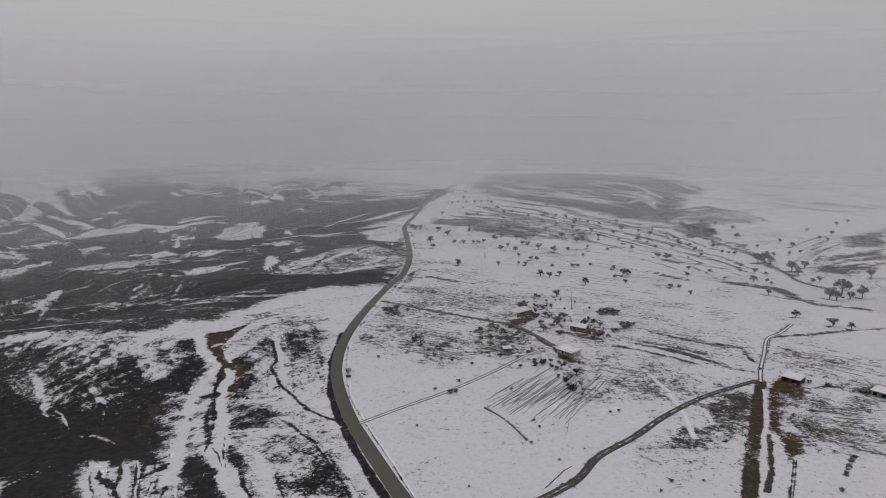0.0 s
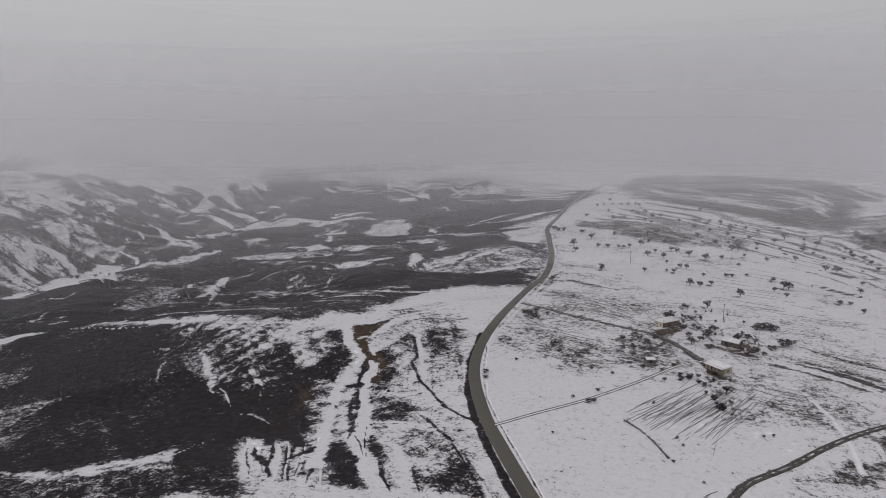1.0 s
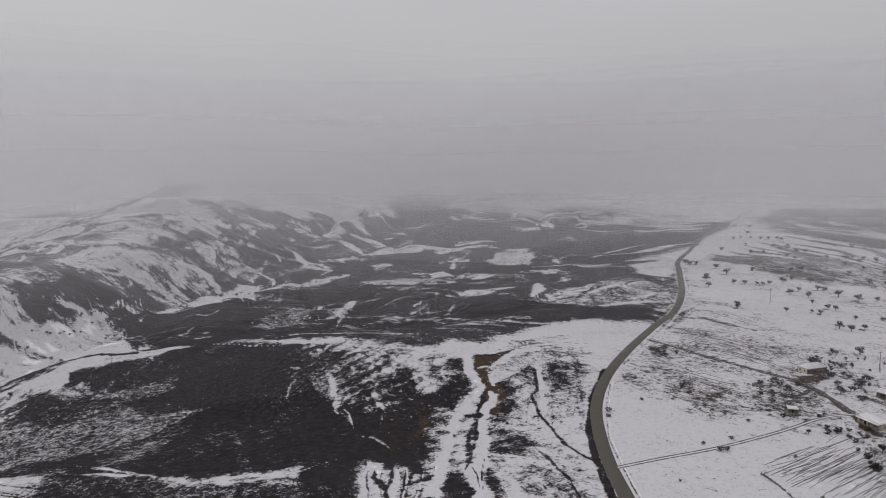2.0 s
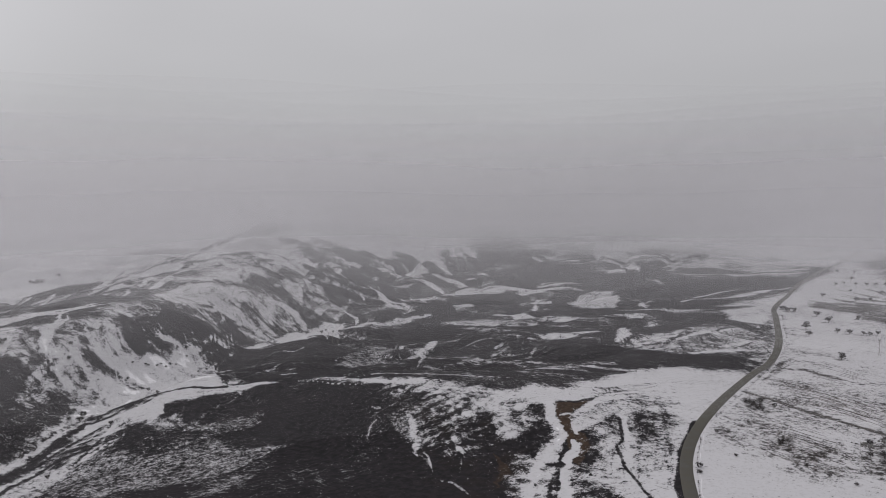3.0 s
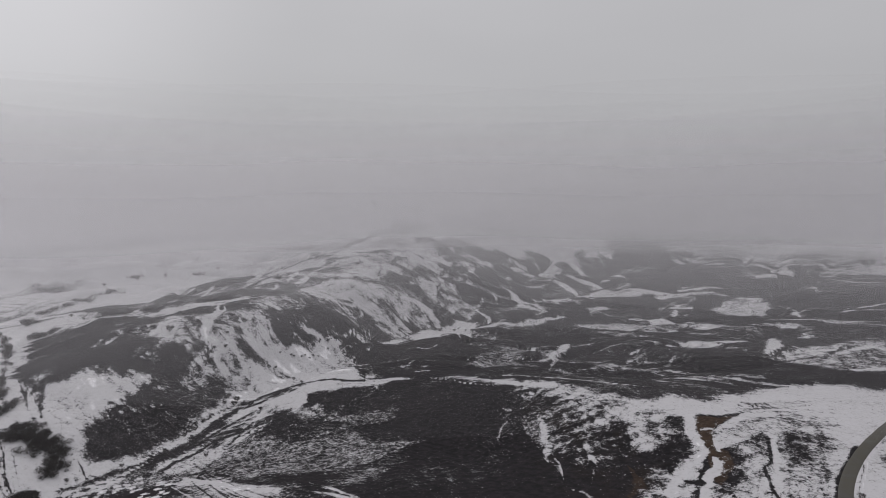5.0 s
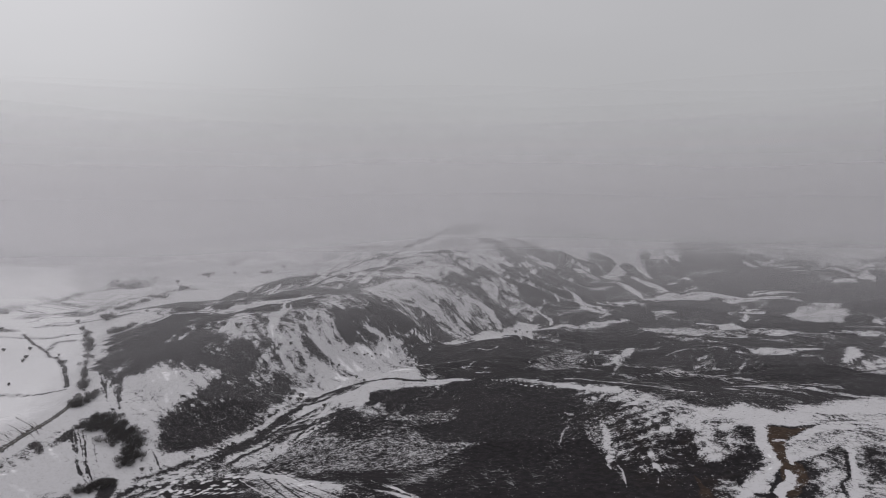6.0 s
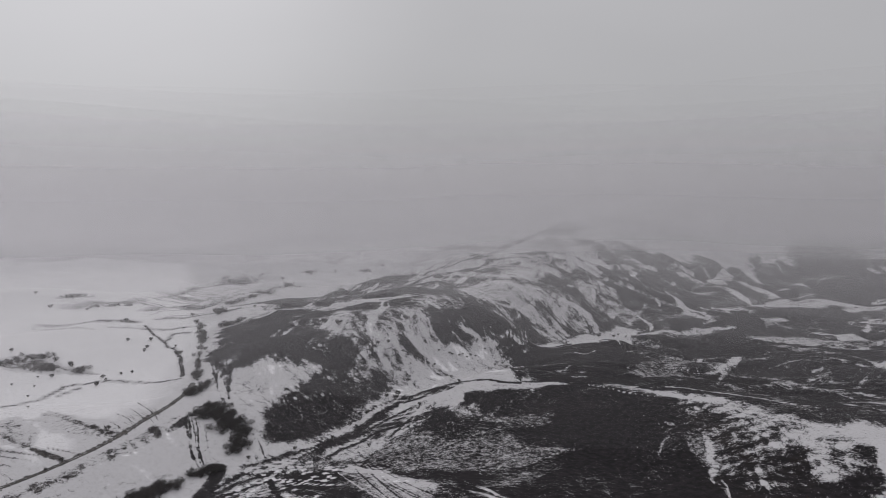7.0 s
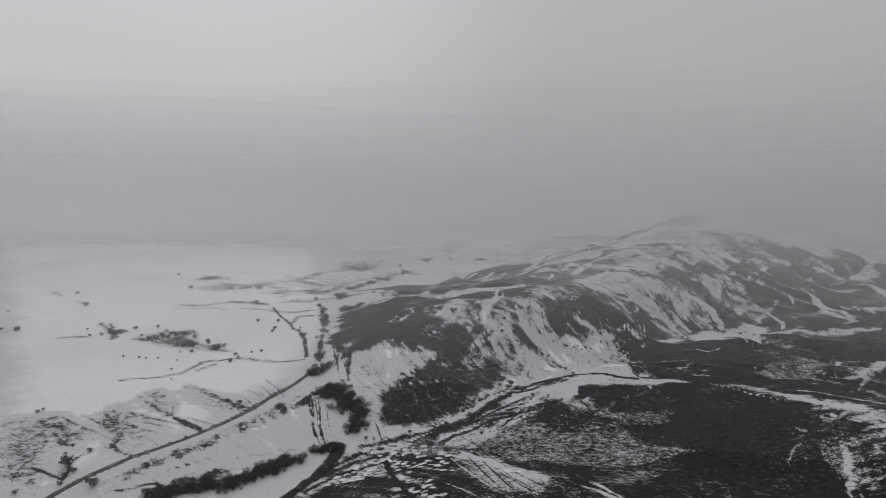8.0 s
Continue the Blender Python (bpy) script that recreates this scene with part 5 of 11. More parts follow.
stroke(BARE, [(106, 892), (149, 744), (220, 683)], 5.7, 0.62, 0.5, True)
stroke(BARE, [(111, 882), (187, 797), (233, 690)], 10.3, 0.62, 0.5, True)
stroke(BARE, [(108, 882), (191, 817), (252, 726)], 8.8, 0.62, 0.5, True)
stroke(BARE, [(138, 953), (217, 871), (275, 741)], 11.4, 0.62, 0.5, True)
stroke(BARE, [(137, 933), (223, 839), (284, 718)], 11.1, 0.62, 0.5, True)
stroke(BARE, [(164, 989), (250, 889), (284, 724)], 11.4, 0.62, 0.5, True)
stroke(BARE, [(174, 1015), (261, 898), (299, 728)], 14.9, 0.62, 0.5, True)
stroke(BARE, [(199, 1036), (283, 899), (326, 736)], 12.8, 0.62, 0.5, True)
stroke(BARE, [(145, 679), (187, 645), (212, 564)], 6.6, 0.5, 0.5, True)
stroke(BARE, [(176, 730), (226, 671), (227, 553)], 6.8, 0.5, 0.5, True)
stroke(BARE, [(197, 724), (239, 676), (260, 572)], 7.5, 0.5, 0.5, True)
stroke(BARE, [(218, 766), (260, 698), (270, 569)], 5.3, 0.5, 0.5, True)
stroke(BARE, [(217, 761), (276, 686), (274, 556)], 6.2, 0.5, 0.5, True)
stroke(BARE, [(240, 789), (290, 691), (288, 554)], 7.2, 0.5, 0.5, True)
area(BARE, [(295, 879), (347, 890), (331, 808), (294, 800)], 0.94, 6, 6)
stroke(BARE, [(163, 903), (244, 923), (302, 866), (312, 765), (320, 695), (312, 619), (308, 570), (313, 544)], 6.0, 0.8, 0.9)
area(BARE, [(441, 749), (489, 782), (533, 812), (455, 690), (418, 694)], 0.85, 8, 10)
area(BARE, [(347, 626), (377, 652), (426, 669), (455, 690), (407, 614), (358, 590), (346, 605)], 0.85, 8, 10)
stroke(BARE, [(362, 704), (418, 754), (460, 789)], 4.7, 0.69, 0.6, True)
stroke(BARE, [(358, 690), (411, 738), (458, 781)], 1.9, 0.69, 0.6, True)
stroke(BARE, [(355, 677), (403, 721), (455, 774)], 3.1, 0.69, 0.6, True)
stroke(BARE, [(355, 668), (398, 711), (441, 754)], 1.7, 0.69, 0.6, True)
stroke(BARE, [(348, 658), (396, 704), (435, 733)], 1.9, 0.69, 0.6, True)
stroke(BARE, [(343, 644), (389, 687), (429, 719)], 1.8, 0.69, 0.6, True)
stroke(BARE, [(346, 640), (389, 684), (420, 710)], 2.3, 0.69, 0.6, True)
stroke(BARE, [(338, 625), (381, 669), (412, 695)], 1.5, 0.69, 0.6, True)
stroke(BARE, [(344, 625), (382, 669), (406, 684)], 4.0, 0.69, 0.6, True)
stroke(BARE, [(356, 627), (391, 641), (436, 657)], 6.0, 0.38, 0.6, True)
stroke(BARE, [(359, 617), (384, 624), (425, 641)], 3.2, 0.38, 0.6, True)
stroke(BARE, [(362, 612), (386, 615), (417, 629)], 4.9, 0.38, 0.6, True)
stroke(BARE, [(361, 600), (380, 602), (407, 616)], 2.6, 0.38, 0.6, True)
stroke(BARE, [(358, 656), (412, 683), (447, 685)], 8.7, 0.06, 0.4, True)
stroke(BARE, [(366, 623), (418, 631)], 8.1, 0.12, 0.4, True)
HATCHES.append(([(328, 640), (384, 695)], [(335, 613), (427, 719)], 9, 0.88, 3.8, 22))
stroke(BARE, [(232, 530), (262, 516), (267, 469), (294, 464)], 13.1, 0.88, 0.6)
stroke(BARE, [(250, 714), (271, 674), (280, 629)], 12.0, 0.69, 0.6, True)
stroke(BARE, [(173, 575), (202, 534)], 4.5, 0.75, 0.5, True)
stroke(BARE, [(351, 1023), (410, 1063), (437, 938)], 15.4, 0.62, 0.5, True)
stroke(BARE, [(344, 1018), (396, 1004), (418, 909)], 31.8, 0.62, 0.5, True)
stroke(BARE, [(323, 965), (384, 981), (419, 908)], 12.0, 0.62, 0.5, True)
stroke(BARE, [(312, 928), (373, 947), (399, 871)], 20.7, 0.62, 0.5, True)
stroke(BARE, [(315, 926), (367, 934), (404, 885)], 21.4, 0.62, 0.5, True)
stroke(BARE, [(497, 1050), (555, 1010), (588, 891)], 15.5, 0.38, 0.5, True)
stroke(BARE, [(522, 1129), (554, 1002), (629, 949)], 14.5, 0.38, 0.5, True)
stroke(BARE, [(525, 1159), (595, 1059), (658, 1013)], 25.3, 0.38, 0.5, True)
stroke(BARE, [(531, 1181), (637, 1147), (705, 1092)], 37.3, 0.38, 0.5, True)
stroke(BARE, [(532, 1225), (658, 1189), (727, 1111)], 23.5, 0.38, 0.5, True)
stroke(BARE, [(576, 1337), (694, 1274), (744, 1140)], 29.4, 0.38, 0.5, True)
stroke(BARE, [(150, 468), (183, 461), (204.3, 437.1)], 4.0, 0.31, 0.5, True)
HATCHES.append(([(176, 461), (196, 445)], [(165.7, 424.0), (191.7, 416.8)], 7, 0.37, 2.4, 25))
stroke(BARE, [(269, 459), (301, 449)], 4.7, 0.5, 0.5)
# the gullied hill beyond the stream
area(BARE, [(-757, 345), (-933, 557), (-1205, 831), (-1353, 933), (-1491, 1142), (-850, 909), (-789, 995), (-723, 1397), (-557, 1097), (-533, 930), (-478, 764), (-481, 630), (-541, 533), (-507, 467), (-509, 402), (-510, 326), (-457, 251), (-430, 214), (-436.6, 169.1), (-472, 181), (-550, 192), (-591, 189), (-690, 231), (-733, 276), (-719, 302)], 0.95, 14, 24)
area(BARE, [(-997, 574), (-1261, 795), (-1315, 907), (-1348, 972), (-1326, 1059), (-763, 630), (-815, 582), (-898, 577)], 0.3, 12, 20)
area(BARE, [(-1318, 1045), (-1372, 1244), (-828, 962), (-769, 987), (-676, 811), (-710, 710), (-711, 603)], 0.65, 12, 20)
stroke(BARE, [(-919, 566), (-1140, 810), (-1311, 1021)], 5.7, 0.94, 0.6, True)
stroke(BARE, [(-937, 591), (-1139, 807), (-1284, 1031)], 6.8, 0.94, 0.6, True)
stroke(BARE, [(-927, 587), (-875, 636), (-856, 702)], 9.3, 0.94, 0.6, True)
stroke(BARE, [(-899, 588), (-835, 621), (-800, 670)], 4.3, 0.94, 0.6, True)
stroke(BARE, [(-925, 596), (-855, 636), (-805, 675)], 9.0, 0.94, 0.6, True)
stroke(BARE, [(-906, 600), (-830, 624), (-761, 647)], 5.6, 0.94, 0.6, True)
stroke(BARE, [(-740, 506), (-811, 618), (-760, 670)], 3.8, 0.94, 0.6, True)
stroke(BARE, [(-825, 567), (-775, 611), (-742, 657)], 6.5, 0.94, 0.6, True)
stroke(BARE, [(-825, 562), (-803, 625), (-741, 661)], 7.4, 0.94, 0.6, True)
stroke(BARE, [(-780, 640), (-782, 776), (-785, 909)], 15.2, 0.94, 0.6, True)
stroke(BARE, [(-779, 639), (-752, 749), (-802, 938)], 12.1, 0.94, 0.6, True)
stroke(BARE, [(-763, 649), (-740, 735), (-802, 935)], 8.7, 0.94, 0.6, True)
stroke(BARE, [(-757, 640), (-742, 742), (-765, 881)], 12.3, 0.94, 0.6, True)
stroke(BARE, [(-747, 653), (-746, 759), (-763, 915)], 10.1, 0.94, 0.6, True)
stroke(BARE, [(-718, 630), (-754, 774), (-739, 868)], 16.3, 0.94, 0.6, True)
stroke(BARE, [(-739, 659), (-752, 784), (-766, 929)], 14.9, 0.94, 0.6, True)
stroke(BARE, [(-700, 641), (-743, 786), (-747, 895)], 14.0, 0.94, 0.6, True)
stroke(BARE, [(-722, 669), (-710, 764), (-752, 929)], 10.3, 0.94, 0.6, True)
stroke(BARE, [(-640, 641), (-598, 642), (-576, 643)], 3.1, 1.02, 0.6, True)
stroke(BARE, [(-635, 647), (-602, 650), (-570, 660)], 1.9, 1.02, 0.6, True)
stroke(BARE, [(-641, 683), (-601, 685), (-574, 667)], 2.9, 1.02, 0.6, True)
stroke(BARE, [(-644, 701), (-594, 680), (-574, 688)], 2.2, 1.02, 0.6, True)
stroke(BARE, [(-637, 714), (-589, 715), (-575, 712)], 3.0, 1.02, 0.6, True)
stroke(BARE, [(-632, 733), (-593, 735), (-569, 730)], 3.3, 1.02, 0.6, True)
stroke(BARE, [(-623, 736), (-595, 743), (-572, 735)], 2.6, 1.02, 0.6, True)
stroke(BARE, [(-638, 777), (-592, 755), (-565, 753)], 2.8, 1.02, 0.6, True)
stroke(BARE, [(-901, 589), (-764, 618), (-714, 703), (-809, 937)], 7.2, 0.4, 0.7, True)
stroke(BARE, [(-915, 588), (-791, 629), (-716, 712), (-783, 912)], 10.6, 0.4, 0.7, True)
stroke(BARE, [(-918, 593), (-719, 588), (-712, 718), (-779, 946)], 6.7, 0.4, 0.7, True)
stroke(BARE, [(-907, 597), (-725, 600), (-708, 719), (-771, 910)], 5.0, 0.4, 0.7, True)
stroke(BARE, [(-827, 560), (-707, 592), (-737, 774), (-756, 896)], 7.1, 0.4, 0.7, True)
stroke(BARE, [(-911, 607), (-698, 586), (-713, 741), (-726, 869)], 10.6, 0.4, 0.7, True)
stroke(BARE, [(-747, 512), (-697, 598), (-696, 731), (-717, 874)], 12.5, 0.4, 0.7, True)
stroke(BARE, [(-833, 565), (-689, 593), (-695, 738), (-728, 874)], 10.9, 0.4, 0.7, True)
stroke(BARE, [(-739, 507), (-688, 594), (-693, 728), (-716, 879)], 10.7, 0.4, 0.7, True)
stroke(BARE, [(-822, 565), (-687, 604), (-681, 738), (-701, 873)], 14.1, 0.4, 0.7, True)
stroke(BARE, [(-724, 520), (-676, 601), (-695, 758), (-696, 851)], 6.2, 0.4, 0.7, True)
stroke(BARE, [(-734, 514), (-663, 606), (-682, 764), (-681, 852)], 6.8, 0.4, 0.7, True)
stroke(BARE, [(-731, 519), (-678, 620), (-673, 763), (-683, 847)], 11.0, 0.4, 0.7, True)
stroke(BARE, [(-805, 573), (-677, 628), (-678, 765), (-683, 864)], 13.4, 0.4, 0.7, True)
stroke(BARE, [(-723, 524), (-662, 611), (-676, 757), (-675, 874)], 7.2, 0.4, 0.7, True)
stroke(BARE, [(-751, 551), (-665, 628), (-674, 757), (-633, 799)], 5.0, 0.4, 0.7, True)
stroke(BARE, [(-727, 547), (-656, 633), (-670, 762), (-647, 828)], 6.9, 0.4, 0.7, True)
stroke(BARE, [(-721, 534), (-662, 629), (-668, 773), (-633, 810)], 4.2, 0.4, 0.7, True)
stroke(BARE, [(-695, 521), (-652, 637), (-665, 772), (-641, 843)], 6.6, 0.4, 0.7, True)
stroke(BARE, [(-730, 551), (-662, 640), (-650, 776), (-626, 817)], 6.0, 0.4, 0.7, True)
stroke(BARE, [(-1238, 852), (-763, 663), (-807, 849)], 16.8, 0.4, 0.7, True)
stroke(BARE, [(-1226, 865), (-768, 661), (-786, 826)], 18.2, 0.4, 0.7, True)
stroke(BARE, [(-1224, 860), (-754, 671), (-764, 804)], 12.1, 0.4, 0.7, True)
stroke(BARE, [(-1137, 844), (-785, 711), (-786, 865)], 18.2, 0.4, 0.7, True)
stroke(BARE, [(-1228, 897), (-769, 694), (-762, 849)], 19.6, 0.4, 0.7, True)
stroke(BARE, [(-1128, 850), (-756, 705), (-765, 859)], 17.5, 0.4, 0.7, True)
stroke(BARE, [(-1132, 854), (-799, 774), (-759, 855)], 15.7, 0.4, 0.7, True)
stroke(BARE, [(-813, 629), (-827, 807), (-757, 881)], 13.8, 0.4, 0.7, True)
stroke(BARE, [(-799, 637), (-801, 779), (-771, 912)], 11.7, 0.4, 0.7, True)
stroke(BARE, [(-796, 638), (-850, 854), (-766, 921)], 24.7, 0.4, 0.7, True)
stroke(BARE, [(-777, 646), (-790, 806), (-769, 927)], 10.8, 0.4, 0.7, True)
stroke(BARE, [(-782, 641), (-805, 844), (-752, 936)], 9.1, 0.4, 0.7, True)
stroke(BARE, [(-760, 656), (-847, 915), (-762, 960)], 8.9, 0.4, 0.7, True)
stroke(BARE, [(-758, 872), (-706, 892), (-659, 931)], 4.0, 0.4, 0.7, True)
stroke(BARE, [(-761, 875), (-689, 885), (-639, 909)], 6.1, 0.4, 0.7, True)
stroke(BARE, [(-771, 913), (-690, 886), (-659, 952)], 4.5, 0.4, 0.7, True)
stroke(BARE, [(-737, 865), (-710, 934), (-662, 971)], 6.5, 0.4, 0.7, True)
stroke(BARE, [(-759, 929), (-693, 941), (-641, 989)], 5.6, 0.4, 0.7, True)
stroke(BARE, [(-744, 889), (-720, 973), (-656, 1013)], 5.3, 0.4, 0.7, True)
stroke(BARE, [(-776, 959), (-730, 1003), (-658, 1017)], 3.5, 0.4, 0.7, True)
stroke(BARE, [(-776, 983), (-744, 1069), (-629, 1012)], 5.0, 0.4, 0.7, True)
stroke(BARE, [(-754, 938), (-723, 1023), (-618, 1018)], 4.4, 0.4, 0.7, True)
area(BARE, [(-788, 543), (-808, 618), (-694, 608), (-676, 573), (-710, 524)], 0.77, 8, 8)
area(BARE, [(-665, 511), (-673, 547), (-650, 589), (-635, 620), (-611, 604), (-607, 581), (-618, 571), (-638, 559), (-612, 518), (-629, 509)], 0.3, 5, 7)
stroke(BARE, [(-622, 479), (-604, 491), (-590, 500), (-584, 521)], 4.0, 0.32, 0.8, True)
stroke(BARE, [(-611, 513), (-597, 519), (-591, 536)], 3.4, 0.35, 0.8, True)
stroke(BARE, [(-624, 565), (-599, 571), (-578, 569), (-553, 573), (-540, 573)], 4.2, 0.12, 0.8, True)
stroke(BARE, [(-600, 543), (-584, 543), (-578, 547)], 2.5, 0.32, 0.8, True)
stroke(BARE, [(-623, 614), (-600, 607)], 3.3, 0.45, 0.8, True)
stroke(BARE, [(-609, 608), (-598, 634), (-581, 643)], 4.3, 0.32, 0.8, True)
stroke(BARE, [(-609, 629), (-592, 639), (-579, 646), (-561, 637), (-545, 631)], 5.2, 0.14, 0.8, True)
stroke(BARE, [(-572, 618), (-547, 624)], 4.3, 0.26, 0.8, True)
stroke(BARE, [(-571, 658), (-552, 659), (-532, 656), (-525, 676)], 9.9, 0.1, 0.8, True)
stroke(BARE, [(-544, 582), (-519, 605), (-514, 656)], 11.1, 0.01, 0.8, True)
stroke(BARE, [(-571, 732), (-537, 714), (-500, 671)], 2.7, 0.1, 0.8, True)
stroke(BARE, [(-653, 704), (-625, 698)], 4.4, 0.36, 0.8, True)
stroke(BARE, [(-636, 721), (-609, 708)], 3.7, 0.36, 0.8, True)
stroke(BARE, [(-621, 733), (-602, 732)], 6.1, 0.36, 0.8, True)
stroke(BARE, [(-599, 696), (-589, 714), (-580, 727)], 5.3, 0.32, 0.8, True)
stroke(BARE, [(-627, 649), (-624, 690), (-606, 707)], 5.4, 0.32, 0.8, True)
stroke(BARE, [(-573, 581), (-555, 571)], 2.8, 0.58, 0.8, True)
stroke(BARE, [(-633, 883), (-584, 850), (-509, 775), (-474, 759)], 9.2, 0.12, 0.8, True)
stroke(BARE, [(-633, 905), (-587, 892), (-499, 813)], 5.1, 0.17, 0.8, True)
stroke(BARE, [(-606, 826), (-571, 784)], 2.8, 0.32, 0.8, True)
stroke(BARE, [(-712, 869), (-690, 871)], 11.1, 0.51, 0.8, True)
stroke(BARE, [(-745, 940), (-731, 1004), (-684, 955)], 7.0, 0.42, 0.8, True)
stroke(BARE, [(-731, 1072), (-657, 1014)], 5.2, 0.42, 0.8, True)
stroke(BARE, [(-501, 656), (-459, 711), (-447, 767)], 10.0, 0.14, 0.8, True)
stroke(BARE, [(-635, 1069), (-566, 985), (-522, 943)], 4.7, 0.26, 0.8, True)
stroke(BARE, [(-654, 1127), (-562, 1049), (-515, 1020)], 7.7, 0.3, 0.8, True)
stroke(BARE, [(-522, 951), (-458, 971), (-381, 1034), (-341, 1044)], 15.7, 0.08, 0.8, True)
stroke(BARE, [(-528, 970), (-477, 1029)], 9.6, 0.26, 0.8, True)
stroke(BARE, [(-512, 834), (-531, 925)], 10.7, 0.26, 0.8, True)
stroke(BARE, [(-425, 1066), (-374, 1125)], 11.0, 0.39, 0.8, True)
stroke(BARE, [(-736, 1278), (-663, 1235), (-625, 1230)], 13.2, 0.45, 0.8, True)
stroke(BARE, [(-782, 1227), (-732, 1252)], 14.1, 0.47, 0.8, True)
stroke(BARE, [(-821, 576), (-718, 516), (-655, 452)], 4.3, 0.51, 0.8, True)
stroke(BARE, [(-720, 327), (-716, 367), (-683, 392), (-654, 419), (-644, 451)], 11.4, 0.14, 0.8, True)
stroke(BARE, [(-635, 641), (-599, 637), (-577, 649)], 1.4, 0.5, 0.6, True)
stroke(BARE, [(-630, 646), (-598, 669), (-574, 660)], 1.1, 0.5, 0.6, True)
stroke(BARE, [(-629, 667), (-599, 674), (-570, 670)], 1.6, 0.5, 0.6, True)
stroke(BARE, [(-640, 707), (-601, 701), (-572, 691)], 1.6, 0.5, 0.6, True)
stroke(BARE, [(-639, 727), (-591, 708), (-576, 715)], 1.2, 0.5, 0.6, True)
stroke(BARE, [(-627, 736), (-598, 743), (-570, 733)], 2.1, 0.5, 0.6, True)
stroke(BARE, [(-627, 765), (-592, 753), (-569, 759)], 1.2, 0.5, 0.6, True)
area(BARE, [(-631, 408), (-642, 450), (-622, 476), (-592, 486), (-590, 451), (-602, 422), (-601, 399)], 0.45, 5, 8)
area(BARE, [(-595, 417), (-592, 453), (-578, 489), (-580, 519), (-544, 483), (-546, 450), (-554, 427), (-554, 400), (-568, 401)], 0.97, 4, 5)
stroke(BARE, [(-588, 440), (-565, 441), (-547, 448)], 1.5, 0.38, 0.5, True)
stroke(BARE, [(-584, 449), (-563, 446), (-546, 453)], 2.5, 0.38, 0.5, True)
stroke(BARE, [(-584, 457), (-565, 452), (-544, 456)], 1.1, 0.38, 0.5, True)
stroke(BARE, [(-583, 457), (-563, 464), (-542, 456)], 1.9, 0.38, 0.5, True)
stroke(BARE, [(-582, 467), (-563, 472), (-540, 464)], 1.4, 0.38, 0.5, True)
stroke(BARE, [(-581, 475), (-566, 477), (-541, 466)], 2.2, 0.38, 0.5, True)
stroke(BARE, [(-585, 419), (-568, 421), (-554, 425)], 1.4, 0.56, 0.5, True)
stroke(BARE, [(-583, 421), (-568, 424), (-552, 427)], 0.8, 0.56, 0.5, True)
stroke(BARE, [(-583, 427), (-568, 431), (-555, 429)], 1.0, 0.56, 0.5, True)
stroke(BARE, [(-582, 436), (-568, 434), (-551, 435)], 0.7, 0.56, 0.5, True)
stroke(BARE, [(-585, 439), (-566, 437), (-552, 434)], 0.9, 0.56, 0.5, True)
stroke(BARE, [(-574, 511), (-540, 484)], 0.8, 0.4, 0.3, True)
stroke(BARE, [(-575, 518), (-540, 489)], 1.1, 0.4, 0.3, True)
stroke(BARE, [(-577, 523), (-540, 497)], 1.2, 0.4, 0.3, True)
stroke(BARE, [(-576, 530), (-540, 501)], 0.8, 0.4, 0.3, True)
stroke(BARE, [(-575, 532), (-538, 504)], 1.4, 0.4, 0.3, True)
stroke(BARE, [(-576, 545), (-540, 516)], 0.8, 0.4, 0.3, True)
stroke(BARE, [(-576, 549), (-561, 558), (-548, 568)], 4.9, 0.5, 0.6, True)
area(BARE, [(-605, 388), (-603, 416), (-564, 399), (-540, 390), (-520, 382), (-531, 378), (-548, 377), (-573, 374)], 0.25, 3, 5)
stroke(BARE, [(-598, 413), (-566, 397), (-531, 384)], 0.8, 0.88, 0.4, True)
stroke(BARE, [(-599, 413), (-566, 398), (-531, 385)], 0.9, 0.88, 0.4, True)
stroke(BARE, [(-598, 417), (-564, 400), (-532, 387)], 0.9, 0.88, 0.4, True)
stroke(BARE, [(-598, 418), (-564, 400), (-533, 389)], 1.1, 0.88, 0.4, True)
stroke(BARE, [(-600, 421), (-564, 401), (-533, 390)], 0.6, 0.88, 0.4, True)
stroke(BARE, [(-600, 421), (-563, 404), (-534, 390)], 1.3, 0.88, 0.4, True)
stroke(BARE, [(-594, 390), (-570, 380), (-541, 378)], 0.9, 0.65, 0.4, True)
stroke(BARE, [(-594, 395), (-566, 384), (-540, 380)], 1.3, 0.65, 0.4, True)
stroke(BARE, [(-598, 399), (-567, 389), (-540, 384)], 0.8, 0.65, 0.4, True)
stroke(BARE, [(-598, 406), (-566, 388), (-540, 383)], 0.9, 0.65, 0.4, True)
area(BARE, [(-551, 398), (-549, 420), (-548, 434), (-531, 440), (-520, 471), (-506.5, 462.6), (-410.5, 382.2), (-422.0, 356.4), (-507, 381), (-527, 383)], 0.0, 4, 5)
area(BARE, [(-635, 379), (-607, 389), (-560, 362), (-529, 333), (-524, 317), (-549, 323)], 0.56, 5, 9)
stroke(BARE, [(-559, 361), (-544, 361), (-527, 363), (-509, 367)], 9.5, 1.06, 0.6, True)
stroke(BARE, [(-553, 425), (-544, 436), (-530, 438)], 11.0, 1.0, 0.6, True)
stroke(BARE, [(-527, 331), (-518, 336), (-507, 341)], 6.4, 0.97, 0.6, True)
stroke(BARE, [(-523, 365), (-516, 387)], 7.6, 0.81, 0.6, True)
stroke(BARE, [(-509, 311), (-503, 321)], 9.4, 0.88, 0.6, True)
stroke(BARE, [(-578, 368), (-549, 355), (-529, 354), (-510, 358)], 5.1, 0.0, 0.6, True)
stroke(BARE, [(-542, 444), (-534, 483), (-532, 544), (-512, 554)], 11.5, -0.06, 0.6, True)
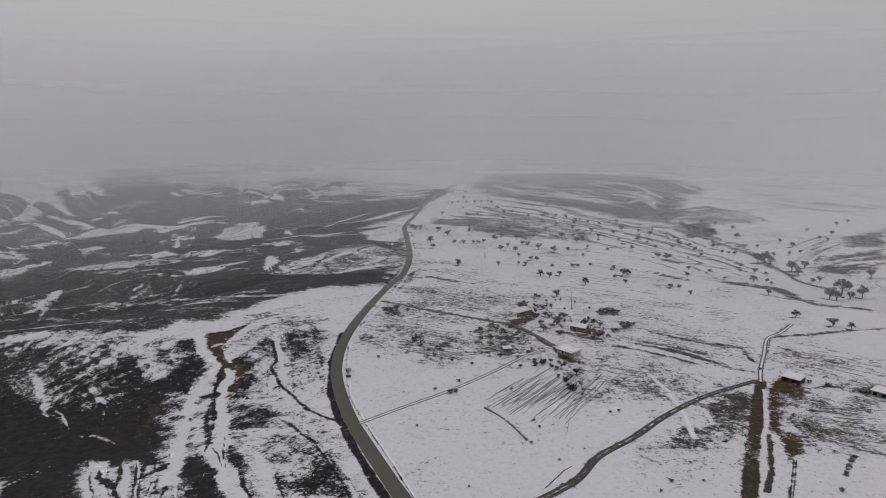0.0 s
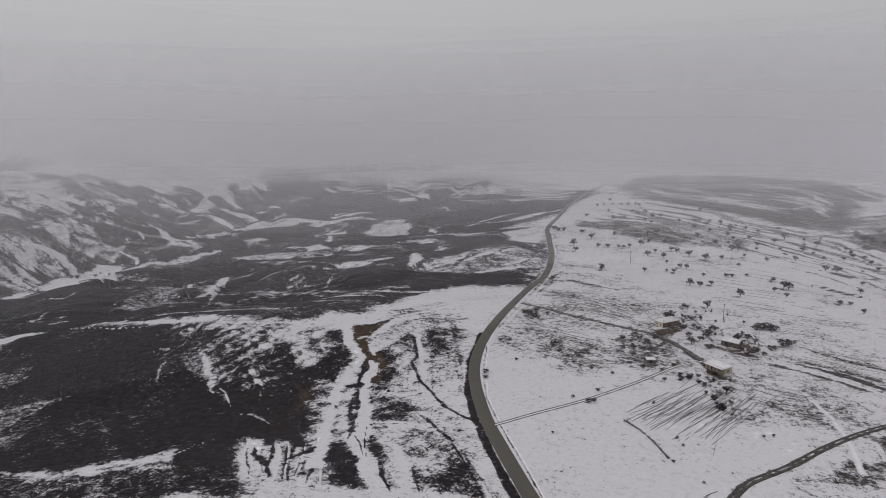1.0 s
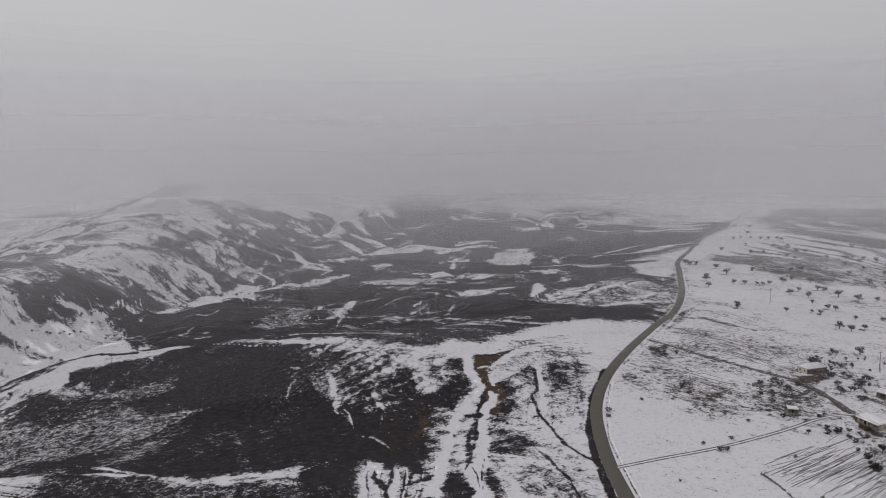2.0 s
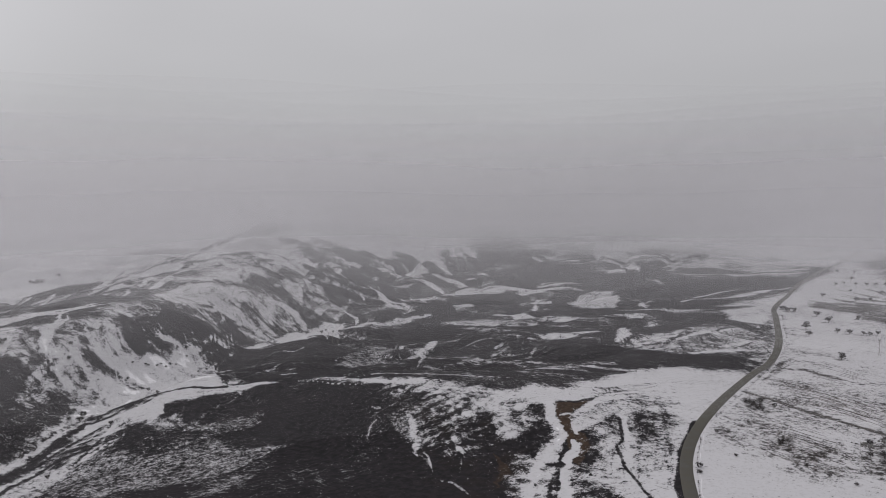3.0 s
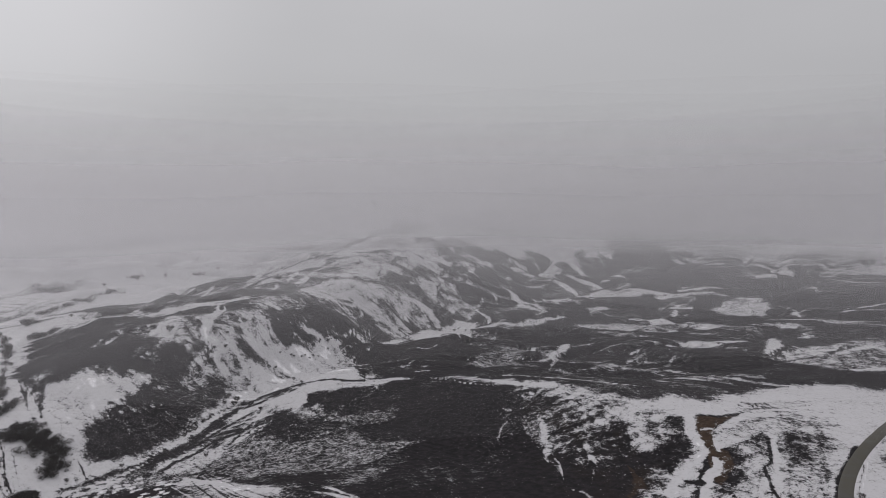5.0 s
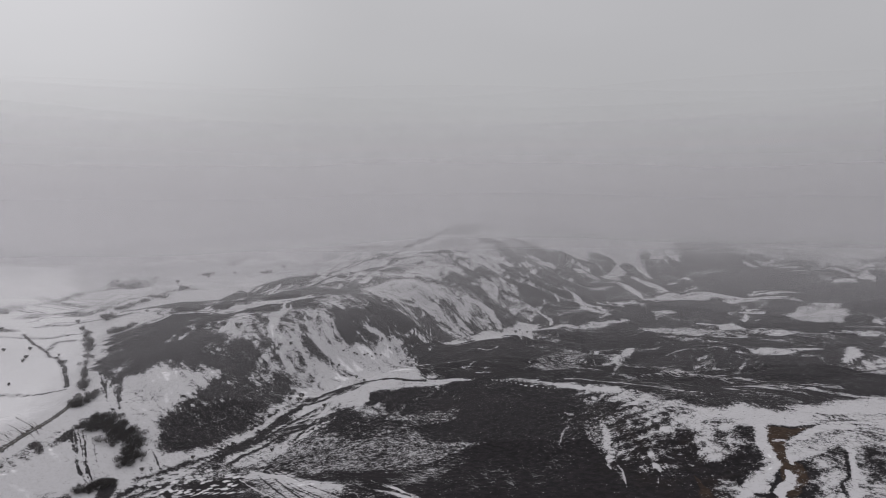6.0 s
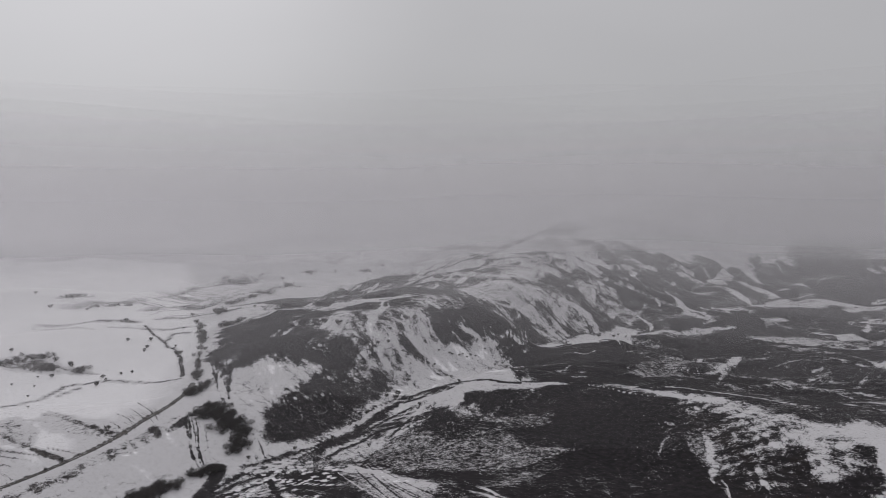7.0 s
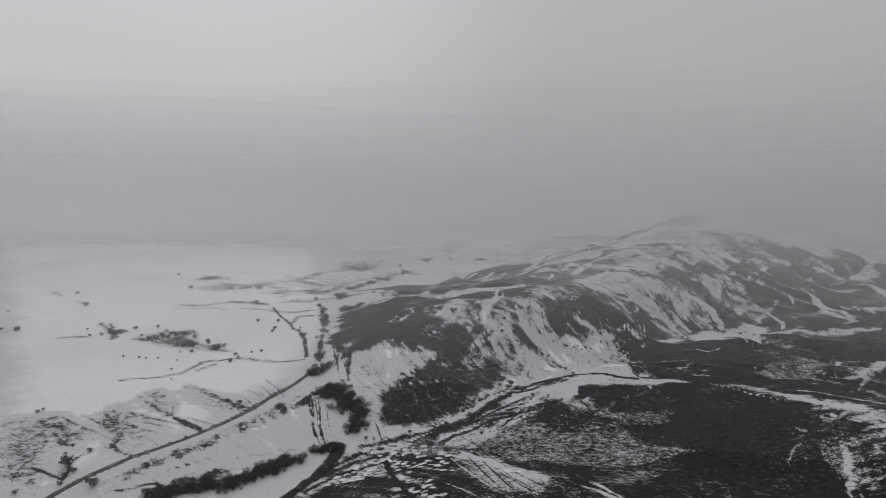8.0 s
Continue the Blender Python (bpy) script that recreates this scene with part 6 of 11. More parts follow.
stroke(BARE, [(-575, 333), (-604, 361), (-614, 375)], 3.8, 0.06, 0.6, True)
stroke(BARE, [(-531, 286), (-537, 303), (-542, 324)], 3.6, 0.25, 0.6, True)
stroke(BARE, [(-527, 293), (-528, 306), (-516, 295)], 6.5, 0.1, 0.6, True)
stroke(BARE, [(-564, 303), (-564, 326), (-563, 334)], 5.4, 0.5, 0.6, True)
stroke(BARE, [(-601, 368), (-562, 348), (-559, 357)], 3.6, 0.31, 0.6, True)
stroke(BARE, [(-539, 321), (-518, 317)], 3.4, 0.44, 0.6, True)
area(BARE, [(-589, 183), (-670, 216), (-730, 256), (-706, 297), (-705, 355), (-647, 393), (-569, 339), (-546, 301), (-529.4, 265.7), (-537, 224), (-547, 191), (-571, 182)], 0.96, 6, 10)
area(BARE, [(-600, 299), (-636, 329), (-609, 330), (-579, 308), (-570, 292)], 0.4, 5, 8)
stroke(BARE, [(-557, 250), (-585, 271), (-623, 296)], 2.0, 0.5, 0.8, True)
stroke(BARE, [(-579, 202), (-574, 220), (-573, 237)], 12.2, 0.65, 0.8, True)
stroke(BARE, [(-545, 206), (-544, 219), (-543, 234)], 5.3, 0.44, 0.8, True)
stroke(BARE, [(-570, 292), (-573, 305), (-569, 321)], 7.0, 0.56, 0.8, True)
stroke(BARE, [(-572, 186), (-650, 220), (-659, 231)], 1.8, 0.56, 0.8, True)
stroke(BARE, [(-590, 314), (-603, 341), (-610, 353)], 5.0, 0.62, 0.8, True)
area(BARE, [(-547, 187), (-541, 211), (-524, 237), (-522.3, 260.2), (-502, 236), (-495, 210), (-482, 181)], 0.12, 6, 12)
area(BARE, [(-530, 177), (-529, 197), (-505, 206), (-487, 189), (-471, 181), (-442.4, 166.1), (-442.6, 152.1), (-483, 162)], -0.05, 5, 8)
area(BARE, [(-475, 185), (-476, 206), (-477, 227), (-489, 223), (-499, 249), (-515.5, 283.8), (-507, 294), (-486, 275), (-459, 243), (-436, 213), (-434, 187), (-436.4, 171.2), (-456, 174)], 1.07, 3, 4)
area(BARE, [(-529.4, 265.7), (-533, 305), (-505, 312), (-486, 288), (-470, 264), (-496, 287), (-504.0, 266.5), (-489, 239)], 0.96, 5, 8)
stroke(BARE, [(-496, 206), (-498.0, 229.5), (-504.0, 252.5)], 3.2, 0.88, 0.6, True)
stroke(BARE, [(-491, 199), (-487, 220), (-489, 239)], 3.0, 0.75, 0.6, True)
stroke(BARE, [(-511, 190), (-487, 194)], 1.0, 0.94, 0.6, True)
stroke(BARE, [(-451, 207), (-465, 201), (-458, 186)], 2.1, 0.94, 0.6, True)
stroke(BARE, [(-488, 258), (-465, 223), (-447, 193)], 1.3, 0.85, 0.6, True)
stroke(BARE, [(-495, 273), (-461, 230), (-440, 202)], 1.1, 0.88, 0.6, True)
area(BARE, [(-954, 359), (-944, 413), (-903, 539), (-898, 577), (-729, 506), (-697, 400), (-766, 335)], 0.97, 4, 5)
stroke(BARE, [(-971, 318), (-955, 367)], 16.0, 0.62, 0.6, True)
stroke(BARE, [(-1137, 314), (-1273, 449), (-1105, 505)], 23.7, 0.38, 0.6, True)
stroke(BARE, [(-1287, 454), (-1291, 488)], 38.0, 0.62, 0.6, True)
stroke(BARE, [(-1078, 425), (-1065, 486)], 18.3, 0.38, 0.6, True)
stroke(BARE, [(-1340, 650), (-1454, 808)], 31.5, 0.44, 0.6, True)
stroke(BARE, [(-1315, 907), (-1356, 969)], 22.4, 0.5, 0.6, True)
# the stream and its braided floor
area(BARE, [(-358.1, 82.6), (-410.2, 129.8), (-420.9, 173.5), (-441, 227), (-469, 284), (-493, 345), (-504, 381), (-426.5, 334.0), (-432, 303), (-404, 256), (-381.5, 223.1), (-314.2, 197.7), (-272.0, 205.0), (-234.3, 205.5)], 0.35, 5, 6)
stroke(BARE, [(-368.3, 83.5), (-392.8, 117.0), (-406.9, 143.9), (-409.8, 177.2), (-415.3, 214.3), (-445, 259), (-455, 281), (-445, 311), (-444.1, 339.7), (-404.8, 357.6), (-381.4, 393.5)], 4.3, 1.06, 0.5)
stroke(BARE, [(-396.3, 163.3), (-398.8, 197.2), (-416, 238), (-411, 261)], 3.7, 1.0, 0.5)
stroke(BARE, [(-363.3, 203.4), (-389.9, 231.5), (-416, 276)], 1.6, 0.94, 0.5)
stroke(BARE, [(-355.9, 211.4), (-335.6, 211.1), (-298.9, 209.9), (-265.1, 214.6)], 2.5, 1.0, 0.5)
stroke(BARE, [(-354.1, 142.3), (-291.3, 125.7)], 2.8, 1.06, 0.5)
stroke(BARE, [(-368.4, 96.3), (-382.7, 120.9), (-386.1, 155.2)], 3.5, 1.04, 0.5)
stroke(BARE, [(-408.4, 144.5), (-386.8, 159.3), (-377.7, 190.8)], 3.2, 0.88, 0.5)
stroke(BARE, [(-381.9, 165.0), (-320.9, 165.5), (-266.7, 161.6)], 2.8, 0.94, 0.5)
stroke(BARE, [(-379.6, 179.6), (-299.4, 167.7), (-256.8, 167.9)], 2.0, 0.81, 0.5)
stroke(BARE, [(-415.7, 147.1), (-420.4, 190.3), (-440, 237)], 3.0, 0.88, 0.5)
stroke(BARE, [(-440, 237), (-462, 274), (-467, 293)], 2.3, 0.88, 0.5)
stroke(BARE, [(-467, 293), (-455, 318), (-433.7, 325.3)], 5.0, 0.88, 0.5)
area(BARE, [(-350.6, 88.5), (-371.2, 117.2), (-353.8, 138.7), (-290.2, 120.8)], 1.02, 4, 4)
stroke(BARE, [(-392.4, 119.7), (-392.1, 134.2)], 4.2, -0.03, 0.6, True)
stroke(BARE, [(-372.6, 125.3), (-372.4, 138.0)], 2.8, -0.03, 0.6, True)
stroke(BARE, [(-357.3, 126.9), (-346.4, 135.1)], 3.1, -0.03, 0.6, True)
stroke(BARE, [(-317.1, 123.6), (-310.4, 135.0)], 2.9, -0.03, 0.6, True)
stroke(BARE, [(-304.9, 123.6), (-301.4, 135.3)], 3.6, -0.03, 0.6, True)
stroke(BARE, [(-377.5, 154.0), (-322.3, 152.5), (-282.2, 140.4)], 2.6, 0.5, 0.6, True)
stroke(BARE, [(-383.3, 160.2), (-310.1, 154.0), (-277.4, 144.6)], 1.4, 0.5, 0.6, True)
stroke(BARE, [(-379.7, 161.0), (-314.1, 155.6), (-274.5, 147.0)], 1.7, 0.5, 0.6, True)
stroke(BARE, [(-378.5, 167.0), (-310.5, 160.2), (-269.2, 149.9)], 1.4, 0.5, 0.6, True)
stroke(BARE, [(-369.6, 167.2), (-310.8, 165.1), (-266.9, 152.9)], 1.9, 0.5, 0.6, True)
stroke(BARE, [(-380.0, 173.9), (-308.3, 169.2), (-264.7, 160.1)], 2.1, 0.5, 0.6, True)
stroke(BARE, [(-370.3, 173.3), (-300.5, 170.0), (-258.1, 164.7)], 3.0, 0.5, 0.6, True)
stroke(BARE, [(-412.7, 146.4), (-410.1, 174.8), (-424, 230)], 2.6, 0.03, 0.7, True)
stroke(BARE, [(-408.2, 146.8), (-405.7, 179.1), (-419, 224)], 1.8, 0.03, 0.7, True)
stroke(BARE, [(-408.5, 146.1), (-396.8, 178.8), (-415, 232)], 3.4, 0.03, 0.7, True)
stroke(BARE, [(-404.8, 148.2), (-396.9, 182.1), (-416, 231)], 2.5, 0.03, 0.7, True)
stroke(BARE, [(-397.1, 146.1), (-388.6, 181.1), (-409, 232)], 1.7, 0.03, 0.7, True)
stroke(BARE, [(-395.2, 145.8), (-386.4, 182.1), (-395.7, 226.9)], 1.8, 0.03, 0.7, True)
stroke(BARE, [(-391.9, 149.1), (-385.1, 181.9), (-393.1, 228.1)], 2.2, 0.03, 0.7, True)
area(BARE, [(-398.2, 164.1), (-383.2, 193.6), (-297.4, 169.9), (-278.3, 143.6), (-298.4, 122.8)], 0.88, 3, 6)
stroke(BARE, [(-318.2, 134.1), (-313.1, 134.5)], 3.4, 0.0, 0.4, True)
stroke(BARE, [(-329.1, 159.2), (-328.8, 161.1)], 2.9, 0.0, 0.4, True)
stroke(BARE, [(-296.0, 148.8), (-295.3, 151.0)], 2.3, 0.0, 0.4, True)
stroke(BARE, [(-349.5, 187.2), (-342.9, 187.1)], 1.9, 0.0, 0.4, True)
stroke(BARE, [(-287.2, 141.3), (-285.1, 142.4)], 3.2, 0.0, 0.4, True)
stroke(BARE, [(-343.8, 147.4), (-338.2, 148.8)], 3.1, 0.0, 0.4, True)
stroke(BARE, [(-344.6, 151.3), (-340.2, 152.2)], 2.8, 0.0, 0.4, True)
stroke(BARE, [(-294.5, 154.8), (-292.2, 155.8)], 2.3, 0.0, 0.4, True)
stroke(BARE, [(-350.2, 165.4), (-347.1, 167.6)], 3.3, 0.0, 0.4, True)
stroke(BARE, [(-332.5, 169.4), (-330.8, 172.8)], 3.7, 0.0, 0.4, True)
stroke(BARE, [(-342.5, 160.3), (-337.8, 161.6)], 3.0, 0.0, 0.4, True)
stroke(BARE, [(-391.7, 161.4), (-388.2, 164.2)], 4.2, 0.0, 0.4, True)
stroke(BARE, [(-297.4, 161.3), (-297.2, 163.1)], 2.8, 0.0, 0.4, True)
stroke(BARE, [(-296.0, 131.1), (-291.7, 132.8)], 2.5, 0.0, 0.4, True)
stroke(BARE, [(-361.1, 189.8), (-357.8, 191.2)], 4.1, 0.0, 0.4, True)
stroke(BARE, [(-371.8, 177.1), (-369.7, 179.3)], 3.2, 0.0, 0.4, True)
stroke(BARE, [(-355.4, 154.2), (-349.5, 154.5)], 3.5, 0.0, 0.4, True)
stroke(BARE, [(-334.0, 160.8), (-327.9, 161.8)], 3.3, 0.0, 0.4, True)
stroke(BARE, [(-283.2, 147.3), (-279.8, 147.1)], 1.5, 0.0, 0.4, True)
stroke(BARE, [(-301.7, 143.4), (-301.3, 146.7)], 2.9, 0.0, 0.4, True)
stroke(BARE, [(-365.3, 153.8), (-361.4, 156.5)], 3.7, 0.0, 0.4, True)
stroke(BARE, [(-292.7, 149.4), (-292.3, 152.7)], 2.4, 0.0, 0.4, True)
stroke(BARE, [(-380.6, 180.2), (-377.0, 182.4)], 4.5, 0.0, 0.4, True)
stroke(BARE, [(-357.8, 193.2), (-353.5, 193.6)], 2.3, 0.0, 0.4, True)
stroke(BARE, [(-333.4, 147.0), (-328.5, 146.9)], 3.1, 0.0, 0.4, True)
stroke(BARE, [(-347.3, 144.4), (-339.6, 145.3)], 2.6, 0.0, 0.4, True)
stroke(BARE, [(-305.0, 132.3), (-303.1, 135.2)], 2.6, 0.0, 0.4, True)
stroke(BARE, [(-291.1, 148.2), (-289.0, 149.1)], 3.1, 0.0, 0.4, True)
stroke(BARE, [(-367.2, 178.0), (-365.6, 179.6)], 4.4, 0.0, 0.4, True)
stroke(BARE, [(-396.0, 165.6), (-396.3, 168.8)], 2.6, 0.0, 0.4, True)
stroke(BARE, [(-349.2, 144.8), (-344.9, 146.9)], 2.5, 0.0, 0.4, True)
stroke(BARE, [(-327.4, 149.1), (-319.5, 149.8)], 2.3, 0.0, 0.4, True)
stroke(BARE, [(-315.8, 130.3), (-310.6, 132.2)], 3.3, 0.0, 0.4, True)
stroke(BARE, [(-306.3, 162.3), (-305.9, 166.2)], 2.3, 0.0, 0.4, True)
stroke(BARE, [(-380.1, 170.4), (-379.2, 174.8)], 3.9, 0.0, 0.4, True)
stroke(BARE, [(-365.3, 153.8), (-363.7, 156.4)], 3.4, 0.0, 0.4, True)
stroke(BARE, [(-351.3, 169.9), (-349.8, 172.9)], 2.7, 0.0, 0.4, True)
stroke(BARE, [(-351.4, 161.2), (-344.6, 160.5)], 3.0, 0.0, 0.4, True)
stroke(BARE, [(-362.4, 154.3), (-360.0, 155.9)], 2.9, 0.0, 0.4, True)
stroke(BARE, [(-291.5, 139.4), (-289.1, 140.7)], 2.7, 0.0, 0.4, True)
stroke(BARE, [(-370.0, 190.1), (-363.6, 191.1)], 3.4, 0.0, 0.4, True)
stroke(BARE, [(-320.1, 143.8), (-315.6, 145.4)], 2.2, 0.0, 0.4, True)
stroke(BARE, [(-278.3, 151.8), (-276.1, 153.1)], 1.7, 0.0, 0.4, True)
stroke(BARE, [(-287.0, 157.2), (-283.5, 158.5)], 2.0, 0.0, 0.4, True)
stroke(BARE, [(-367.1, 166.1), (-366.7, 169.7)], 4.1, 0.0, 0.4, True)
stroke(BARE, [(-337.9, 159.9), (-334.6, 160.4)], 3.7, 0.0, 0.4, True)
stroke(BARE, [(-366.8, 199.3), (-306.7, 178.7), (-262.3, 165.5)], 0.8, 0.94, 0.5, True)
stroke(BARE, [(-365.2, 205.3), (-302.9, 183.1), (-260.9, 170.5)], 1.1, 0.94, 0.5, True)
stroke(BARE, [(-363.7, 202.9), (-305.1, 184.8), (-259.3, 172.9)], 0.5, 0.94, 0.5, True)
stroke(BARE, [(-365.0, 207.7), (-300.8, 185.8), (-256.0, 178.0)], 1.2, 0.94, 0.5, True)
stroke(BARE, [(-363.8, 207.0), (-297.9, 187.5), (-255.8, 179.8)], 0.8, 0.94, 0.5, True)
stroke(BARE, [(-364.9, 210.1), (-294.4, 192.7), (-250.8, 186.6)], 1.3, 0.94, 0.5, True)
stroke(BARE, [(-361.0, 208.2), (-291.9, 191.7), (-247.8, 186.9)], 0.6, 0.94, 0.5, True)
stroke(BARE, [(-422.1, 187.2), (-423.8, 206.8), (-444, 239), (-462, 282), (-434, 308), (-419, 322)], 4.7, 0.0, 0.5)
stroke(BARE, [(-408.5, 180.9), (-418.0, 217.2), (-435, 264), (-437, 292)], 3.2, 1.0, 0.6)
stroke(BARE, [(-521, 461), (-527, 482), (-533, 519), (-514, 552), (-469, 574), (-478, 627), (-436, 709)], 9.5, 1.06, 0.6)
stroke(BARE, [(-516, 461), (-440.8, 399.1), (-402.4, 373.2)], 2.9, 1.06, 0.4)
stroke(BARE, [(-508, 487), (-436.4, 418.5)], 4.1, 0.12, 0.5, True)
area(BARE, [(-411.3, 373.0), (-515, 462), (-523, 485), (-529, 516), (-505, 542), (-465, 570), (-471, 629), (-434, 706), (-257.8, 418.3), (-335.8, 410.5)], 1.07, 4, 4)
# further streaks of snow across the valley
stroke(BARE, [(-511, 1011), (-420, 1032), (-354, 1061)], 19.3, 0.12, 0.5, True)
stroke(BARE, [(-370, 932), (-358, 957)], 21.9, 0.25, 0.5, True)
stroke(BARE, [(-365, 805), (-284, 760)], 14.4, 0.0, 0.5, True)
stroke(BARE, [(-400, 747), (-341, 734), (-291, 734)], 12.3, 0.44, 0.5, True)
stroke(BARE, [(-229, 636), (-202, 642), (-189, 652)], 8.6, 0.12, 0.5, True)
stroke(BARE, [(-270.7, 525.1), (-268.1, 552.7), (-244, 601)], 9.4, 0.62, 0.5, True)
stroke(BARE, [(-387, 490), (-392, 550), (-371, 604)], 21.0, 0.56, 0.5, True)
stroke(BARE, [(-294.5, 479.6), (-342, 572), (-369, 636)], 4.8, 0.25, 0.5, True)
stroke(BARE, [(-282.5, 491.6), (-275.6, 534.2), (-279, 565)], 10.6, 0.56, 0.5, True)
stroke(BARE, [(-225.9, 543.7), (-235, 594)], 4.8, 0.62, 0.5, True)
stroke(BARE, [(-333.2, 406.6), (-303.9, 426.5), (-240.0, 430.7), (-191.2, 430.6)], 3.5, 0.25, 0.5, True)
area(BARE, [(-297, 891), (-313, 1017), (-281, 1025), (-236, 876), (-256, 856)], 0.19, 5, 6)
# tracks, banks, scrub and shaded gully sides on the western plateau
TRACK = [(-400.4, -35.6), (-418.8, -14.9), (-434.6, 8.6), (-445.1, 31.5), (-460.5, 60.7), (-478, 86), (-503, 116), (-528, 142), (-544, 154)]
stroke(BARE, [(-400.4, -35.6), (-418.8, -14.9), (-434.6, 8.6), (-445.1, 31.5), (-460.5, 60.7), (-478, 86), (-503, 116), (-528, 142), (-544, 154)], 3.7, 1.06, 0.25)
stroke(BARE, [(-413.8, 2.0), (-424.3, 18.8), (-431.3, 38.3), (-443.2, 58.9), (-455.7, 82.5), (-478, 118), (-502, 144)], 6.4, 0.5, 0.6)
stroke(BARE, [(-524, -67), (-531, -56), (-504, -44), (-463.1, -38.2)], 10.7, 0.53, 0.7, True)
stroke(BARE, [(-481, -60), (-467.2, -48.8), (-433.8, -37.7)], 5.3, 0.5, 0.7, True)
stroke(BARE, [(-525, -44), (-508, -35), (-489, -26), (-475, -17)], 9.0, 0.65, 0.7, True)
stroke(BARE, [(-507, -38), (-475, -28), (-465.9, -21.9)], 3.5, 0.62, 0.7, True)
stroke(BARE, [(-525, -6), (-503, 2), (-475, 6), (-458.9, -0.7)], 7.7, 0.65, 0.7, True)
stroke(BARE, [(-469.8, -1.2), (-444.5, 4.3), (-437.0, 12.4)], 3.2, 0.85, 0.7, True)
stroke(BARE, [(-509, 6), (-508, 18), (-496, 22)], 4.2, 0.56, 0.7, True)
stroke(BARE, [(-494, 36), (-474, 44), (-456.2, 50.9)], 4.1, 0.97, 0.7, True)
stroke(BARE, [(-550, 17), (-520, 26), (-498, 34), (-515, 40)], 5.8, 0.73, 0.7, True)
stroke(BARE, [(-568, 54), (-536, 67), (-503, 75), (-486, 84)], 3.6, 0.73, 0.7, True)
stroke(BARE, [(-559, 37), (-535, 52)], 2.5, 0.62, 0.7, True)
stroke(BARE, [(-505, 61), (-481, 81)], 2.2, 0.62, 0.7, True)
stroke(BARE, [(-463.0, -45.5), (-438.4, -40.2), (-425.7, -28.5)], 1.7, 0.94, 0.7, True)
stroke(BARE, [(-425.9, -29.0), (-437.6, -23.3), (-452.3, -14.9)], 1.9, 0.94, 0.7, True)
stroke(BARE, [(-811, 5), (-742, 7)], 7.1, 0.62, 0.7, True)
stroke(BARE, [(-775, -48), (-762, -14)], 5.6, 0.62, 0.7, True)
stroke(BARE, [(-721, 26), (-748, 57), (-703, 76)], 13.4, 0.62, 0.7, True)
stroke(BARE, [(-707, 74), (-675, 91), (-647, 102)], 9.0, 0.44, 0.7, True)
stroke(BARE, [(-969, 145), (-1082, 217)], 33.4, 0.56, 0.7, True)
stroke(BARE, [(-1064, 119), (-1139, 175)], 16.8, 0.44, 0.7, True)
stroke(BARE, [(-1006, -65), (-975, -51)], 7.7, 0.4, 0.7, True)
stroke(BARE, [(-955, -31), (-902, -22)], 5.0, 0.44, 0.7, True)
stroke(BARE, [(-826, 142), (-783, 223)], 6.2, 0.5, 0.7, True)
stroke(BARE, [(-861, 73), (-825, 126)], 6.5, 0.44, 0.7, True)
stroke(BARE, [(-817, -99), (-820, -84)], 14.5, 0.38, 0.7, True)
stroke(BARE, [(-484, 46), (-463.9, 61.2), (-455.0, 67.0)], 1.7, 0.56, 0.7, True)
stroke(BARE, [(-469.3, 13.2), (-454.9, 22.3), (-442.3, 28.0)], 2.1, 0.5, 0.7, True)
stroke(BARE, [(-448.1, -15.4), (-454.5, -9.4)], 2.5, 0.5, 0.7, True)
stroke(BARE, [(-544, 112), (-494, 114)], 0.9, 0.62, 0.7, True)
stroke(BARE, [(-535, 103), (-491, 107)], 0.9, 0.62, 0.7, True)
stroke(BARE, [(-522, 94), (-487, 100)], 1.0, 0.62, 0.7, True)
stroke(BARE, [(-509, 86), (-484, 91)], 1.0, 0.5, 0.7, True)
stroke(BARE, [(-488, 138), (-464, 126), (-437.1, 121.2), (-419.6, 123.3)], 0.8, 0.81, 0.7, True)
stroke(BARE, [(-482, 140), (-456, 129), (-429.7, 124.4)], 0.6, 0.62, 0.7, True)
stroke(BARE, [(-537, 171), (-569, 188), (-541, 180)], 0.9, 0.75, 0.7, True)
stroke(BARE, [(-513, 194), (-490, 197)], 0.9, 0.62, 0.7, True)
stroke(BARE, [(-1100, 225), (-900, 232)], 5.9, 0.5, 0.6, True)
stroke(BARE, [(-1076, 234), (-894, 251)], 3.6, 0.5, 0.6, True)
stroke(BARE, [(-1093, 240), (-1021, 302)], 5.1, 0.5, 0.6, True)
stroke(BARE, [(-1134, 265), (-1020, 306)], 3.4, 0.5, 0.6, True)
stroke(BARE, [(-1127, 263), (-1026, 324)], 5.2, 0.5, 0.6, True)
stroke(BARE, [(-1133, 273), (-1013, 332)], 7.6, 0.5, 0.6, True)
stroke(BARE, [(-1129, 280), (-1018, 333)], 9.7, 0.5, 0.6, True)
stroke(BARE, [(-1144, 302), (-1011, 344)], 5.1, 0.5, 0.6, True)
stroke(BARE, [(-1168, 310), (-1011, 358)], 5.5, 0.5, 0.6, True)
stroke(BARE, [(-1186, 348), (-1324, 455)], 7.4, 0.5, 0.6, True)
stroke(BARE, [(-1197, 356), (-1311, 475)], 11.7, 0.5, 0.6, True)
stroke(BARE, [(-1247, 395), (-1334, 495)], 9.2, 0.5, 0.6, True)
stroke(BARE, [(-1213, 406), (-1343, 545)], 6.8, 0.5, 0.6, True)
stroke(BARE, [(-1290, 455), (-1335, 551)], 6.1, 0.5, 0.6, True)
stroke(BARE, [(-1285, 460), (-1319, 556)], 8.0, 0.5, 0.6, True)
# shade of the gully sides, put into the cover as bareness among scrub
area(BARE, [(-548, -69), (-536, -48), (-507, -36), (-462.9, -42.6), (-466.4, -60.1)], 0.56, 8, 14)
